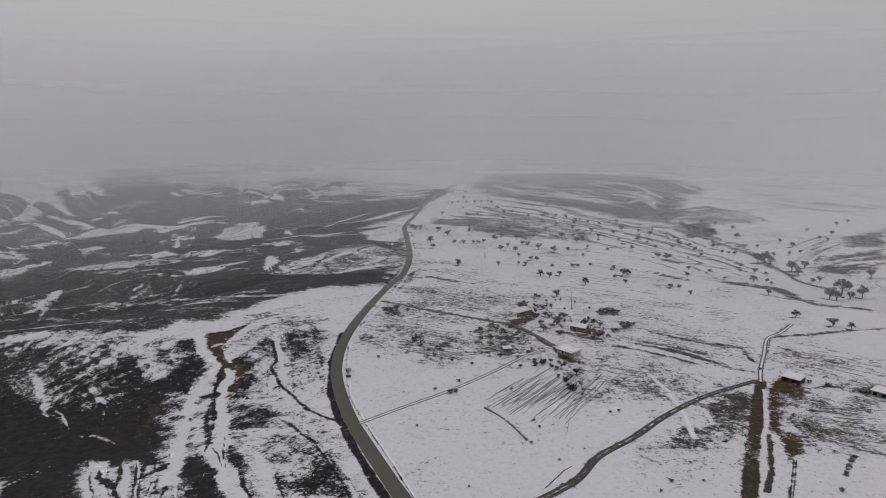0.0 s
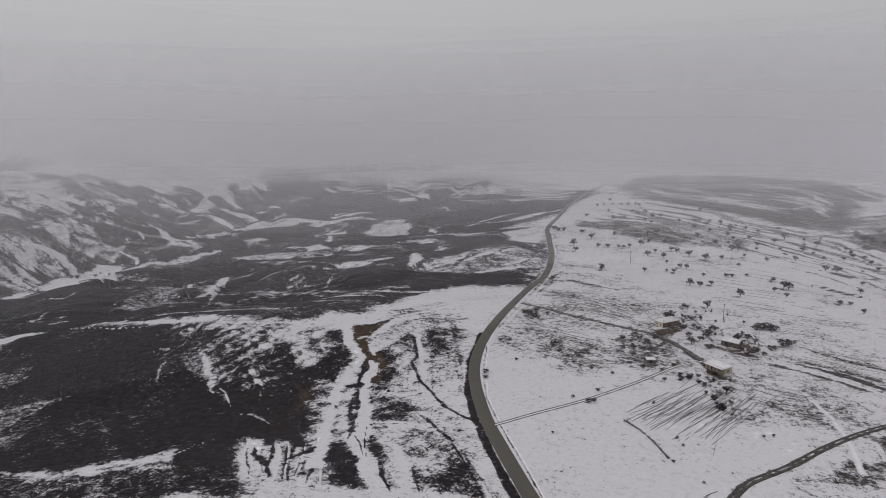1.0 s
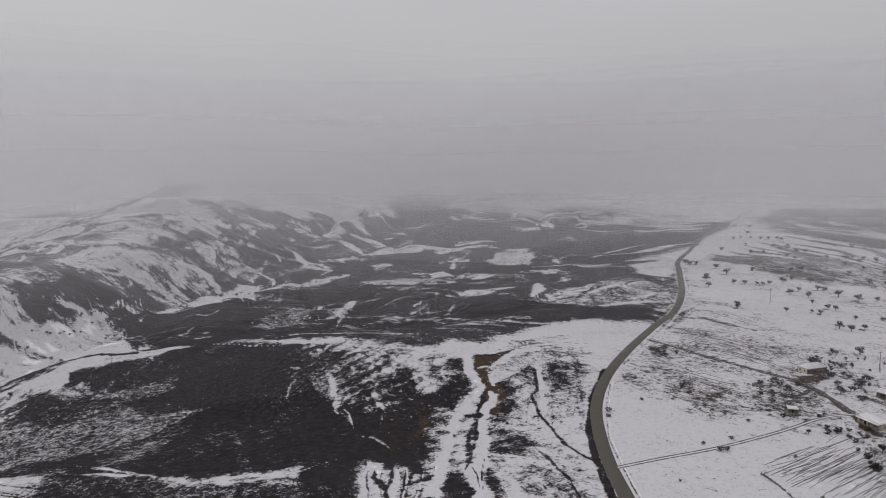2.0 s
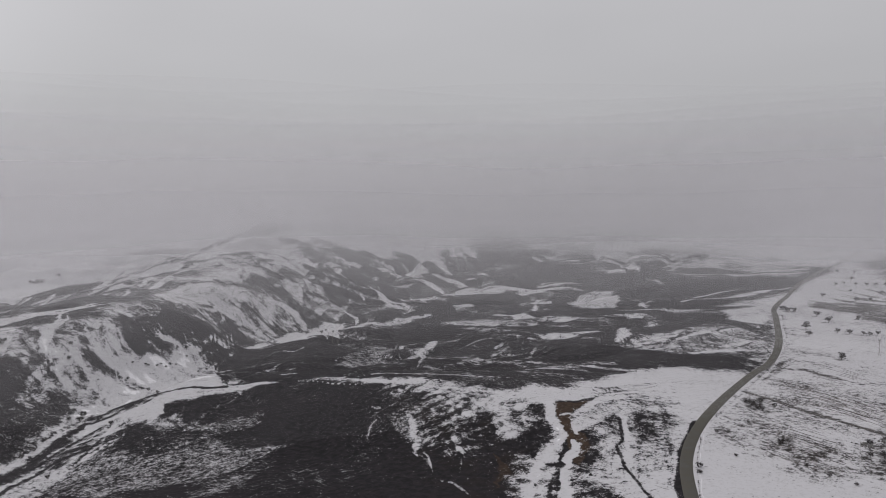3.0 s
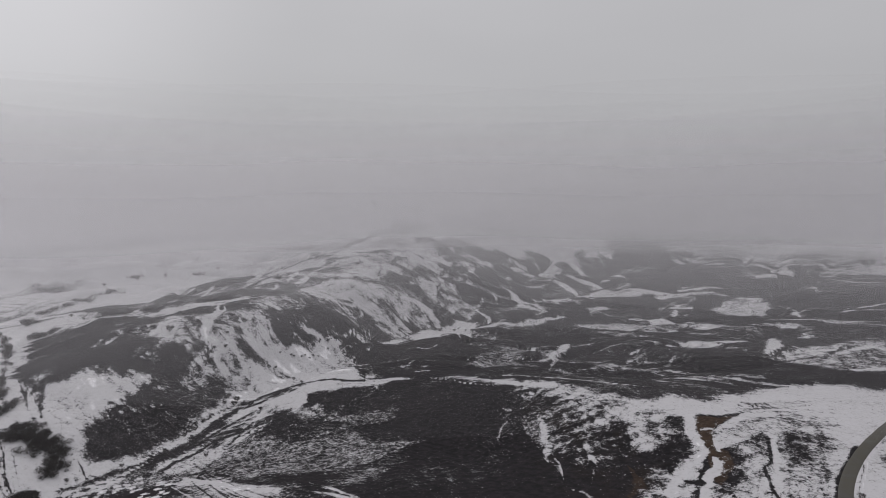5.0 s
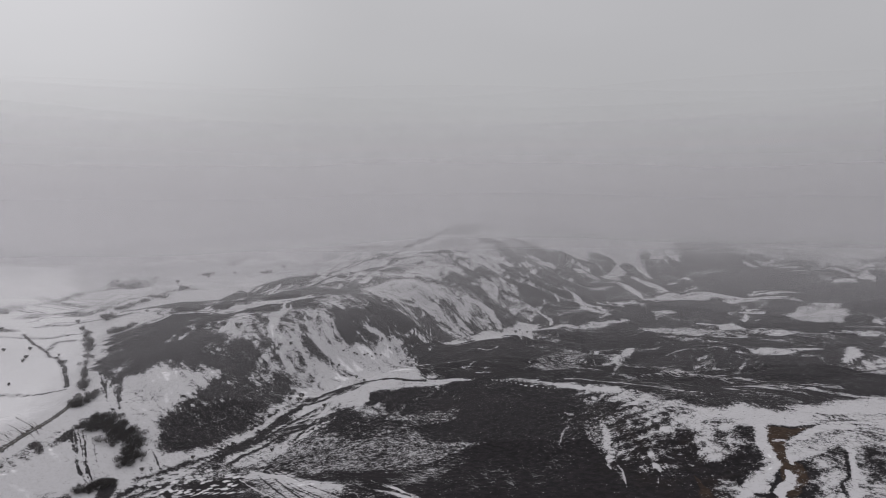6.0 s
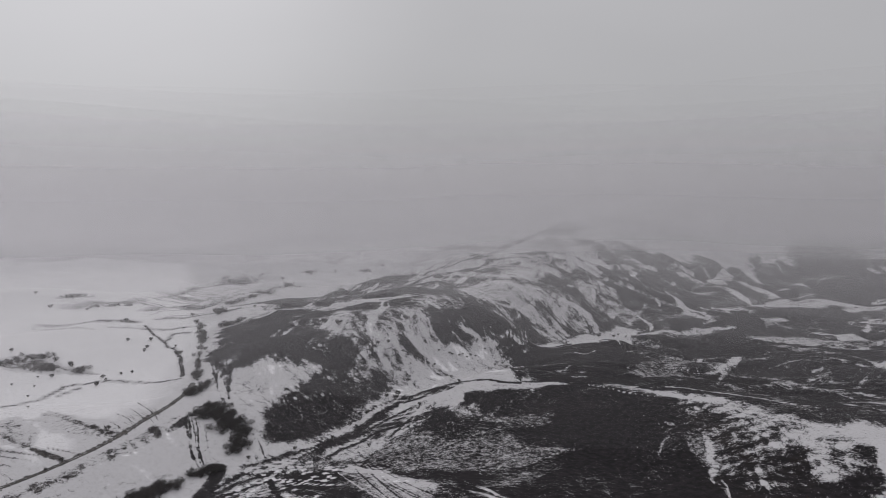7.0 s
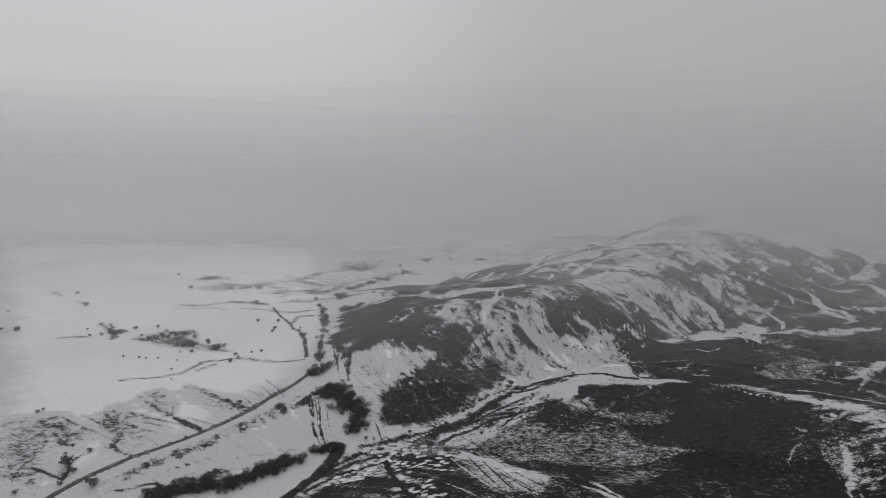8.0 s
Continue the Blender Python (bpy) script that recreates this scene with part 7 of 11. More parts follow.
area(BARE, [(-534, -45), (-532, -34), (-497, -19), (-462.2, -18.7), (-479, -32)], 0.7, 6, 12)
area(BARE, [(-512, -6), (-529, 5), (-494, 11), (-451.6, 3.6)], 0.7, 6, 12)
area(BARE, [(-471, -61), (-459.9, -42.4), (-420.7, -28.8), (-412.2, -38.9), (-430.5, -56.2)], 0.38, 8, 14)
area(BARE, [(-549, 52), (-516, 77), (-484, 87), (-490, 73), (-524, 54)], 0.4, 6, 12)
area(BARE, [(-505, 4), (-490, 21), (-445.0, 24.9), (-445.7, 12.2)], 0.35, 6, 14)
area(BARE, [(-541, 16), (-561, 33), (-523, 39), (-503, 33)], 0.69, 6, 8)
area(BARE, [(-731, 24), (-752, 57), (-717, 78), (-682, 77), (-702, 53)], 0.62, 5, 8)
area(BARE, [(-468.3, -51.7), (-473, -37), (-427.2, -29.1), (-438.7, -40.8)], 0.31, 8, 10)
stroke(BARE, [(-517, -64), (-477, -43)], 2.6, 0.5, 0.5, True)
stroke(BARE, [(-520, -57), (-469.4, -33.6)], 2.1, 0.5, 0.5, True)
stroke(BARE, [(-526, -53), (-468.5, -22.6)], 3.3, 0.5, 0.5, True)
stroke(BARE, [(-522, -44), (-476, -17)], 3.5, 0.5, 0.5, True)
stroke(BARE, [(-520, -36), (-473.0, -10.2)], 1.8, 0.5, 0.5, True)
stroke(BARE, [(-531, -33), (-467.6, 0.7)], 3.8, 0.5, 0.5, True)
stroke(BARE, [(-530, -21), (-468.4, 12.5)], 1.7, 0.5, 0.5, True)
stroke(BARE, [(-526, -11), (-464.7, 27.0)], 4.0, 0.5, 0.5, True)
stroke(BARE, [(-534, -8), (-469.2, 36.3)], 2.3, 0.5, 0.5, True)
stroke(BARE, [(-530, 2), (-468.4, 45.0)], 2.8, 0.5, 0.5, True)
stroke(BARE, [(-490, 38), (-473, 46), (-458.2, 52.6)], 4.4, 0.94, 0.45)
stroke(BARE, [(-560, 53), (-522, 69), (-484, 83)], 4.7, 0.62, 0.45)
stroke(BARE, [(-440.2, -40.9), (-419.8, -26.0), (-431.7, -23.1), (-457.7, -26.1)], 2.2, 0.94, 0.45)
stroke(BARE, [(-816, -5), (-766, 5), (-739, 3)], 5.5, 0.62, 0.45)
stroke(BARE, [(-590, 8), (-603, 54), (-629, 75), (-616, 102), (-568, 151)], 3.9, 0.88, 0.45)
stroke(BARE, [(-606, 67), (-613, 82)], 3.4, 0.62, 0.45)
stroke(BARE, [(-817, 180), (-738, 181), (-644, 171), (-579, 155)], 3.5, 0.94, 0.45)
stroke(BARE, [(-746, 183), (-769, 198), (-754, 208)], 5.9, 0.62, 0.45)
stroke(BARE, [(-870, 80), (-834, 174)], 7.6, 0.5, 0.45)
stroke(BARE, [(-994, 137), (-1072, 215)], 34.2, 0.44, 0.45)
stroke(BARE, [(-888, 200), (-1010, 288)], 19.1, 0.5, 0.45)
stroke(BARE, [(-982, 280), (-1026, 348), (-1072, 433)], 17.9, 0.5, 0.45)
stroke(BARE, [(-1160, 372), (-1293, 486)], 22.8, 0.44, 0.45)
stroke(BARE, [(-489, 132), (-464, 126), (-443.4, 123.0), (-423.5, 121.8), (-411.1, 127.1)], 1.2, 0.55, 0.65)
stroke(BARE, [(-488, 136), (-456, 129), (-426.1, 125.3)], 0.7, 0.5, 0.45)
stroke(BARE, [(-444, 167), (-419.8, 163.2)], 1.1, 1.02, 0.45)
stroke(BARE, [(-545, 169), (-575, 190), (-529, 173)], 1.4, 0.75, 0.45)
stroke(BARE, [(-518, 165), (-479, 161)], 2.2, 0.62, 0.45)
stroke(BARE, [(-421.4, 96.2), (-424.1, 119.0)], 2.5, 0.38, 0.45)
stroke(BARE, [(-419.4, 71.3), (-423.4, 103.9)], 3.2, 0.5, 0.45)
stroke(BARE, [(-398.1, 15.6), (-403.6, 36.8), (-407.4, 59.3)], 6.2, 1.0, 0.45)
stroke(BARE, [(-391.4, 18.1), (-395.3, 44.9)], 6.1, 1.0, 0.45)
stroke(BARE, [(-415.7, 147.1), (-413.2, 170.3)], 4.3, 0.75, 0.45)
HATCHES.append(([(-505, 91), (-480, 98)], [(-523, 116), (-493, 118)], 9, 0.66, 1.8, 46))
stroke(BARE, [(-1082, 252), (-1216, 430)], 15.7, 0.5, 0.5, True)
stroke(BARE, [(-959, 216), (-1116, 398)], 6.2, 0.5, 0.5, True)
stroke(BARE, [(-908, 204), (-1080, 389)], 13.3, 0.5, 0.5, True)
stroke(BARE, [(-859, 194), (-995, 358)], 5.4, 0.5, 0.5, True)
stroke(BARE, [(-837, 197), (-875, 334)], 6.7, 0.5, 0.5, True)
stroke(BARE, [(-838, 193), (-805, 309)], 14.7, 0.5, 0.5, True)
# trees on the eastern pastures: place and height
PASTURE_TREES = [(-5.5, 821.7, 6.9), (5.3, 789.3, 7.9), (12.1, 718.8, 6.0), (21.7, 716.8, 5.4), (-13.6, 734.5, 8.6), (-10.5, 694.2, 5.8), (13.7, 599.3, 7.1), (58.4, 679.9, 6.3), (49.7, 599.3, 4.6), (72.4, 671.4, 6.8), (72.7, 642.7, 4.4), (97.2, 682.9, 7.5), (110.1, 666.8, 8.0), (125.5, 674.1, 5.2), (80.6, 552.4, 7.1), (87.4, 547.8, 5.6), (97.1, 556.3, 4.8), (96.2, 589.4, 4.0), (111.7, 521.5, 7.3), (148.5, 581.1, 4.1), (140.3, 543.9, 4.3), (150.3, 557.6, 7.3), (153.0, 553.7, 7.8), (144.8, 527.9, 4.2), (196.3, 697.8, 5.5), (252.2, 821.3, 7.2), (245.8, 847.4, 5.9), (214.5, 641.5, 8.0), (183.5, 491.9, 4.0), (203.7, 556.2, 4.5), (215.7, 587.1, 4.2), (271.7, 723.1, 5.8)]
PASTURE_TREES += [(230.1, 575.4, 4.7), (296.4, 738.0, 6.7), (303.5, 742.0, 6.1), (231.7, 547.1, 3.0), (282.2, 633.1, 4.7), (254.2, 545.2, 7.1), (282.2, 603.5, 5.6), (269.2, 553.2, 4.2), (266.6, 540.0, 3.6), (244.1, 497.5, 4.7), (338.6, 775.5, 7.1), (367.9, 707.4, 6.7), (348.6, 674.4, 5.1), (359.4, 674.6, 5.1), (337.6, 623.4, 7.8), (228.5, 427.4, 5.8), (240.9, 406.6, 6.1), (248.7, 400.7, 5.2), (318.3, 529.3, 13.6), (326.6, 516.3, 11.4), (313.8, 510.3, 7.1), (293.9, 503.8, 10.9), (297.8, 501.6, 8.9), (369.5, 575.4, 8.1), (32.5, 716.0, 4.8), (37.3, 716.1, 4.8), (43.8, 723.6, 4.9), (80.4, 827.6, 5.6), (74.8, 932.3, 5.5), (100.1, 991.6, 6.7), (65.2, 1030.0, 5.2), (119.1, 944.1, 5.6)]
PASTURE_TREES += [(130.2, 884.9, 6.0), (145.0, 862.2, 5.9), (178.1, 987.1, 5.9), (143.3, 722.5, 7.4), (149.9, 724.7, 8.7), (199.5, 931.6, 6.4), (209.7, 907.9, 6.2), (205.0, 812.0, 6.3), (239.6, 936.3, 6.5), (83.3, 486.1, 5.9), (67.4, 481.8, 4.2), (52.6, 445.4, 6.2), (87.9, 407.5, 5.8), (93.9, 411.2, 4.7), (96.7, 404.9, 4.0), (66.8, 430.9, 3.8), (58.5, 423.9, 4.4), (71.0, 411.2, 5.0), (67.5, 448.6, 3.5), (66.3, 322.9, 4.7), (35, 1160, 5.8), (50.8, 1089.2, 5.5), (14.3, 1071.1, 5.4), (79.0, 1103.2, 5.5), (-0.8, 961.0, 5.6), (227.4, 718.3, 5.1), (271.6, 776.7, 5.5), (149.0, 691.6, 4.8), (166.9, 681.0, 4.7), (73.9, 599.0, 4.1), (68.4, 604.0, 3.1), (335.4, 716.7, 5.3)]
PASTURE_TREES += [(414.5, 740.9, 5.7), (486.9, 835.9, 6.5), (368.2, 734.9, 5.5), (303.7, 697.9, 5.8), (264.3, 687.1, 5.0), (250.1, 731.7, 5.2), (514.7, 859.6, 5.9)]
GULLY_TREES = [(67.0, 696.4, 5.0), (83.7, 707.8, 5.6), (81.8, 623.0, 4.9), (87.0, 620.5, 4.9), (134.4, 643.4, 3.9), (142.6, 959.2, 7.0), (152.4, 936.0, 7.4), (173.7, 893.8, 7.1), (133.7, 759.0, 6.5), (193.5, 958.3, 5.1), (178.7, 813.0, 6.0), (177.1, 766.1, 6.2), (229.0, 863.5, 9.9), (197.2, 756.8, 4.1), (33.6, 946.2, 6.8), (48.9, 957.5, 5.0), (87.3, 972.1, 8.9), (81.4, 1021.1, 8.0), (29.6, 1013.4, 4.6), (24.1, 1094.9, 4.3), (17.6, 1240.7, 5.7), (41.0, 1251.7, 5.7), (61.8, 1098.8, 5.7), (65.6, 757.4, 5.5), (57.3, 758.5, 4.0), (32.1, 816.1, 5.3), (124.2, 815.4, 5.4), (144.1, 1073.7, 5.6), (164.7, 1077.3, 6.4), (295.6, 709.9, 5.0)]
GULLY_TREES += [(274.8, 749.1, 5.7), (299.4, 702.9, 5.0), (288.7, 596.1, 3.9), (333.0, 675.2, 5.9), (433.7, 803.9, 5.4), (445.6, 772.1, 7.0), (419.7, 734.2, 4.4), (331.0, 541.3, 6.2), (323.9, 572.7, 6.0), (316.2, 568.5, 5.1), (309.4, 656.7, 11.8), (314.6, 654.7, 13.0), (318.2, 649.0, 9.4), (321.7, 615.3, 11.3), (319.0, 598.6, 8.8), (355.5, 827.5, 7.0), (352.4, 873.8, 4.9), (269.2, 867.2, 3.6), (338.2, 885.5, 8.0), (308.2, 870.5, 9.0), (305.4, 839.5, 10.5), (310.1, 830.6, 9.8), (318.0, 813.7, 10.3), (321.0, 805.0, 10.2), (60.7, 397.2, 5.2), (66.3, 403.9, 3.5), (39.5, 333.0, 2.8), (56.8, 320.0, 2.5), (22.0, 378.3, 3.2)]
# bushes on the eastern pastures
PASTURE_BUSHES = [(176.3, 515.6, 3.7), (183.4, 515.9, 2.8), (106.9, 436.4, 5.0), (103.6, 435.1, 4.2), (114.0, 435.0, 4.6), (112.1, 436.3, 3.5), (111.0, 402.3, 5.8), (114.1, 404.8, 4.4), (118.2, 409.8, 2.6), (102.4, 395.5, 3.2), (105.0, 396.6, 2.5), (3.4, 298.9, 2.4), (5.8, 300.9, 1.9), (60.1, 304.4, 3.6), (61.4, 303.0, 2.5), (-35.4, 439.8, 4.5), (-32.1, 435.4, 3.8), (-38.6, 442.7, 3.4), (-29.3, 432.6, 3.0), (-16.6, 378.1, 3.0), (-34.5, 349.3, 1.5), (-47.9, 328.0, 2.9), (-46.8, 321.9, 1.7), (34.2, 247.4, 1.1), (-10.7, 263.2, 1.2), (42.8, 233.6, 0.9), (76.2, 279.0, 1.3), (72.2, 277.7, 1.0), (79.0, 218.4, 1.3), (73.5, 212.0, 1.1), (134.5, 212.3, 1.8), (176.4, 312.2, 1.9)]
PASTURE_BUSHES += [(183.4, 308.7, 1.9), (-34.4, 836.9, 6.3), (-27.5, 840.8, 5.6), (-39.8, 848.8, 5.7), (69.3, 391.1, 3.1), (79.8, 431.1, 2.3), (115.1, 594.2, 3.1), (119.5, 593.9, 3.1), (131.9, 597.7, 2.6), (27.7, 382.0, 3.0), (42.1, 404.8, 2.8), (51.8, 339.3, 2.4), (48.2, 343.6, 2.1), (57.8, 331.0, 2.4), (-47.0, 378.3, 1.7), (22.6, 398.7, 2.8), (-3.7, 303.9, 1.4), (70.9, 338.9, 2.1), (15.0, 338.2, 1.5), (4.8, 342.9, 1.8), (13.3, 604.5, 2.6), (51.5, 411.0, 2.9), (87.7, 382.5, 2.7), (91.3, 386.9, 2.4), (56.9, 343.6, 1.8), (65.1, 347.8, 2.2), (64.0, 297.5, 1.4), (38.1, 268.5, 1.2), (39.5, 261.8, 1.2), (32.1, 303.9, 1.4), (-4.3, 352.1, 1.2), (160.8, 329.9, 1.6)]
PASTURE_BUSHES += [(8.9, 215.3, 0.8), (90.3, 218.8, 0.9)]
# single shrubs along the stream and on the western plateau
VALLEY_SHRUBS_EAST = [(-531.4, 418.7, 2.3), (-541.1, 404.2, 2.3), (-537.6, 447.5, 2.4), (-590.6, 534.1, 2.7), (-529.3, 377.2, 2.8), (-525.3, 643.5, 2.8), (-500.4, 667.8, 2.8), (-456.4, 261.2, 2.7), (-444.1, 238.6, 3.1), (-477.6, 291.2, 3.4), (-506.4, 331.3, 3.1), (-426.9, 215.1, 2.9), (-446.6, 343.3, 2.4), (-517.1, 443.5, 2.3)]
PLATEAU_SHRUBS = [(-685.0, 11.7, 2.1), (-675.4, 24.8, 2.7), (-671.6, 30.3, 2.1), (-666.7, 40.1, 2.1), (-650.5, 54.9, 2.0), (-619.2, 47.5, 1.9), (-584.7, 44.6, 1.6), (-670.4, 69.9, 3.7), (-675.1, 59.8, 2.1), (-668.5, 91.8, 6.5), (-689.7, 87.6, 4.4), (-614.9, 102.9, 2.9), (-608.3, 95.1, 3.9), (-543.6, -46.4, 3.0), (-547.1, -43.3, 2.6), (-412.1, -47.5, 2.9), (-414.0, -27.0, 3.3), (-422.5, -25.0, 4.0), (-437.1, -24.7, 6.5), (-464.6, -22.1, 2.2), (-450.3, 41.7, 2.1), (-457.9, 50.7, 2.9), (-500.1, 75.1, 3.2), (-491.0, 82.1, 3.9), (-408.5, -11.1, 6.4), (-451.3, -12.7, 3.2), (-426.7, -21.0, 3.7), (-813.3, -83.7, 6.4), (-819.8, -98.1, 3.2), (-892.1, -98.8, 2.8)]
PLATEAU_SHRUBS += [(-903.7, -21.8, 5.7), (-985.9, -33.3, 4.6), (-774.5, 26.1, 4.3), (-738.6, 30.1, 3.5), (-768.4, 47.4, 3.6), (-763.4, -16.5, 3.6), (-988.5, 104.6, 5.5), (-696.9, 87.9, 4.4), (-759.5, 149.6, 3.6), (-757.0, 171.4, 4.3), (-723.8, 159.8, 3.5), (-706.1, 153.3, 2.8), (-627.7, 117.0, 3.0), (-627.7, 125.9, 2.5), (-630.1, 103.3, 3.5), (-799.4, -19.2, 2.5), (-1111.3, 100.7, 4.4), (-607.8, 94.4, 3.4), (-837.2, 163.5, 4.7), (-759.5, 149.3, 3.6), (-627.7, 126.0, 2.0), (-758.7, 171.5, 3.1), (-723.7, 160.0, 3.5), (-713.4, 155.1, 2.9), (-656.4, 174.4, 3.7), (-685.9, 177.8, 2.8), (-1238.8, 583.0, 6.5), (-1234.9, 745.3, 6.5), (-813.2, 306.1, 4.1), (-590.9, 306.6, 6.5)]
PLATEAU_SHRUBS += [(-831.3, 236.3, 4.7), (-1284.8, 433.1, 5.3), (-1226.2, 518.0, 6.3), (-1222.9, 628.9, 6.5), (-420.4, 184.1, 3.2), (-449.0, 249.5, 3.2), (-493.5, 304.7, 3.6), (-476.5, 301.5, 5.3), (-469.4, 294.6, 4.3), (-396.8, 227.6, 3.2), (-423.0, 153.0, 3.2), (-631.8, 126.9, 2.0), (-433.1, 294.1, 2.9), (-545.7, 394.3, 2.1), (-539.1, 405.8, 2.4), (-535.7, 412.1, 2.1), (-535.8, 416.7, 2.1), (-526.6, 347.5, 1.7), (-547.4, 351.2, 2.0), (-531.5, 429.9, 2.1), (-515.4, 451.9, 2.4), (-566.1, 350.3, 3.1), (-539.2, 624.6, 5.2), (-525.6, 636.0, 3.9), (-493.1, 617.2, 3.1), (-541.5, 636.8, 3.3), (-503.9, 378.4, 3.5), (-547.6, 336.3, 4.0)]
THICKETS = []
THICKETS.append(([(-485.3, 143.2), (-484.0, 151.3), (-471.7, 153.8), (-458.5, 154.9)], 9, 14, 120, 4.6))
THICKETS.append(([(-489.2, 143.4), (-494.3, 153.6), (-476.0, 158.1), (-460.1, 160.1), (-447.5, 156.5), (-434.1, 146.5)], 9, 13, 190, 4.6))
THICKETS.append(([(-391.8, 17.2), (-393.6, 32.3), (-394.4, 46.6), (-391.8, 60.8)], 9, 13, 140, 4.6))
THICKETS.append(([(-393.7, 61.1), (-397.9, 68.8), (-400.7, 77.8), (-405.1, 87.5), (-408.1, 92.9)], 8, 12, 120, 4.4))
THICKETS.append(([(-397.9, 73.8), (-401.9, 83.2), (-408.0, 93.5), (-410.5, 101.7)], 8, 12, 110, 4.4))
THICKETS.append(([(-799.1, 231.6), (-736.0, 217.3), (-656.5, 194.9), (-615.2, 179.6)], 5, 16, 60, 5.0))
THICKETS.append(([(-606.2, 176.2), (-575.9, 165.7), (-548.0, 158.4)], 4, 12, 40, 4.6))
THICKETS.append(([(-523.6, 145.8), (-529.1, 153.4), (-534.4, 160.1)], 7, 12, 60, 4.5))
THICKETS.append(([(-415.7, 118.0), (-418.7, 124.6), (-419.6, 133.1)], 7, 9, 60, 4.2))
THICKETS.append(([(-1018.5, 392.0), (-1072.3, 428.2), (-1066.3, 441.4)], 8, 16, 26, 5.0))
THICKETS.append(([(-987.7, 330.5), (-987.2, 340.8), (-996.1, 355.1)], 8, 16, 26, 5.0))
THICKETS.append(([(-836.4, 266.7), (-808.7, 262.5), (-814.7, 270.9)], 6, 16, 26, 5.0))
THICKETS.append(([(-731.9, 238.8), (-726.6, 244.2), (-719.4, 247.5)], 7, 16, 26, 5.0))
THICKETS.append(([(-997.1, 367.5), (-995.5, 375.0)], 6, 16, 26, 5.0))
THICKETS.append(([(-1210.9, 412.8), (-1277.7, 455.9), (-1281.8, 472.8)], 10, 16, 26, 5.0))
THICKETS.append(([(-1075.6, 459.8), (-1076.5, 470.7)], 6, 16, 26, 5.0))
THICKETS.append(([(-1273.8, 590.0), (-1268.0, 604.0)], 9, 16, 26, 5.0))
THICKETS.append(([(-1183.9, 660.8), (-1187.8, 685.4)], 9, 16, 26, 5.0))
THICKETS.append(([(-766.1, 0.1), (-763.2, 5.6), (-763.1, 10.1)], 9, 22, 22, 4.5))
THICKETS.append(([(-728.4, 35.6), (-738.6, 45.2), (-741.2, 54.6)], 9, 22, 22, 4.5))
THICKETS.append(([(-747.3, 59.8), (-745.5, 71.4), (-719.1, 78.0)], 9, 22, 22, 4.5))
THICKETS.append(([(-695.7, 68.5), (-697.1, 73.1)], 8, 22, 22, 4.5))
THICKETS.append(([(-674.3, 90.4), (-672.4, 93.5)], 7, 22, 22, 4.5))
THICKETS.append(([(-1069.4, 129.1), (-1085.1, 141.6), (-1125.0, 157.9)], 12, 22, 22, 4.5))
THICKETS.append(([(-962.6, 153.9), (-940.2, 172.7), (-950.0, 191.0)], 14, 22, 22, 4.5))
THICKETS.append(([(61.3, 343.5), (68.1, 304.4)], 6, 11, 14, 1.7))
FIELD_WALL = [(18.3, 281.4), (24.2, 272.4), (28.7, 262.2), (32.7, 249.8)]
POLES = [(39.3, 629.4, 12.8), (86.7, 446.7, 12.9)]
HATCHES.append(([(100.9, 382.6), (126.6, 370.4), (153.2, 342.5)], [(116.8, 404.8), (144.4, 384.4), (166.4, 359.2)], 7, 0.48, 2.1, 51))
HATCHES.append(([(181.9, 365.7), (207.9, 355.6), (229.9, 338.1)], [(179.3, 335.4), (195.2, 322.3), (210.4, 307.5)], 10, 0.39, 2.0, 52))
HATCHES.append(([(79.1, 343.2), (91.9, 335.0), (112.6, 326.9)], [(73.4, 304.4), (87.4, 297.5), (108.3, 297.7)], 10, 0.37, 2.0, 53))
HATCHES.append(([(-34.6, 429.7), (-8.4, 410.0), (15.5, 392.8)], [(-39.7, 370.5), (-7.3, 352.1), (19.6, 342.6)], 12, 0.35, 3.0, 54))
HATCHES.append(([(95, 642), (144, 619), (178, 576)], [(91, 494), (128, 476), (164, 461)], 6, 0.44, 4.8, 55))
HATCHES.append(([(-12, 600), (8, 580), (36, 554)], [(-20, 535), (3, 525), (33, 503)], 6, 0.59, 1.9, 56))
HATCHES.append(([(-560, 686), (-387, 490)], [(-452, 573), (-378, 503)], 3, 0.69, 3.0, 58))
ORCHARD = [(66.0, 480.9), (85.8, 480.0), (102.2, 443.4), (99.8, 408.4), (85.9, 418.1), (73.5, 408.6), (61.1, 395.2), (57.6, 427.6)]
FAR_PASTURE = [(12, 861), (47, 1227), (104, 1072), (216, 972), (301, 769), (304, 647), (235, 537), (214, 609), (152, 677), (67, 690), (22, 724)]
# evenly thin snow through which the grass shows as a fine stipple
area(EVEN, [(-370.6, 220.1), (-410, 253), (-382.4, 277.6), (-346.2, 297.4), (-310.1, 321.5), (-254.5, 353.4), (-209.8, 368.2), (-196.8, 346.4), (-257.6, 268.1), (-281.2, 211.9), (-318.2, 200.2)], 1, 4, 8)
area(EVEN, [(-472, 180), (-503.3, 256.6), (-513, 304), (-469, 268), (-424, 207), (-435.3, 168.5)], 1, 4, 8)
area(EVEN, [(-379, 297), (-291.2, 322.0), (-260.5, 286.6), (-282.2, 235.5), (-303.8, 235.0)], 1, 4, 8)
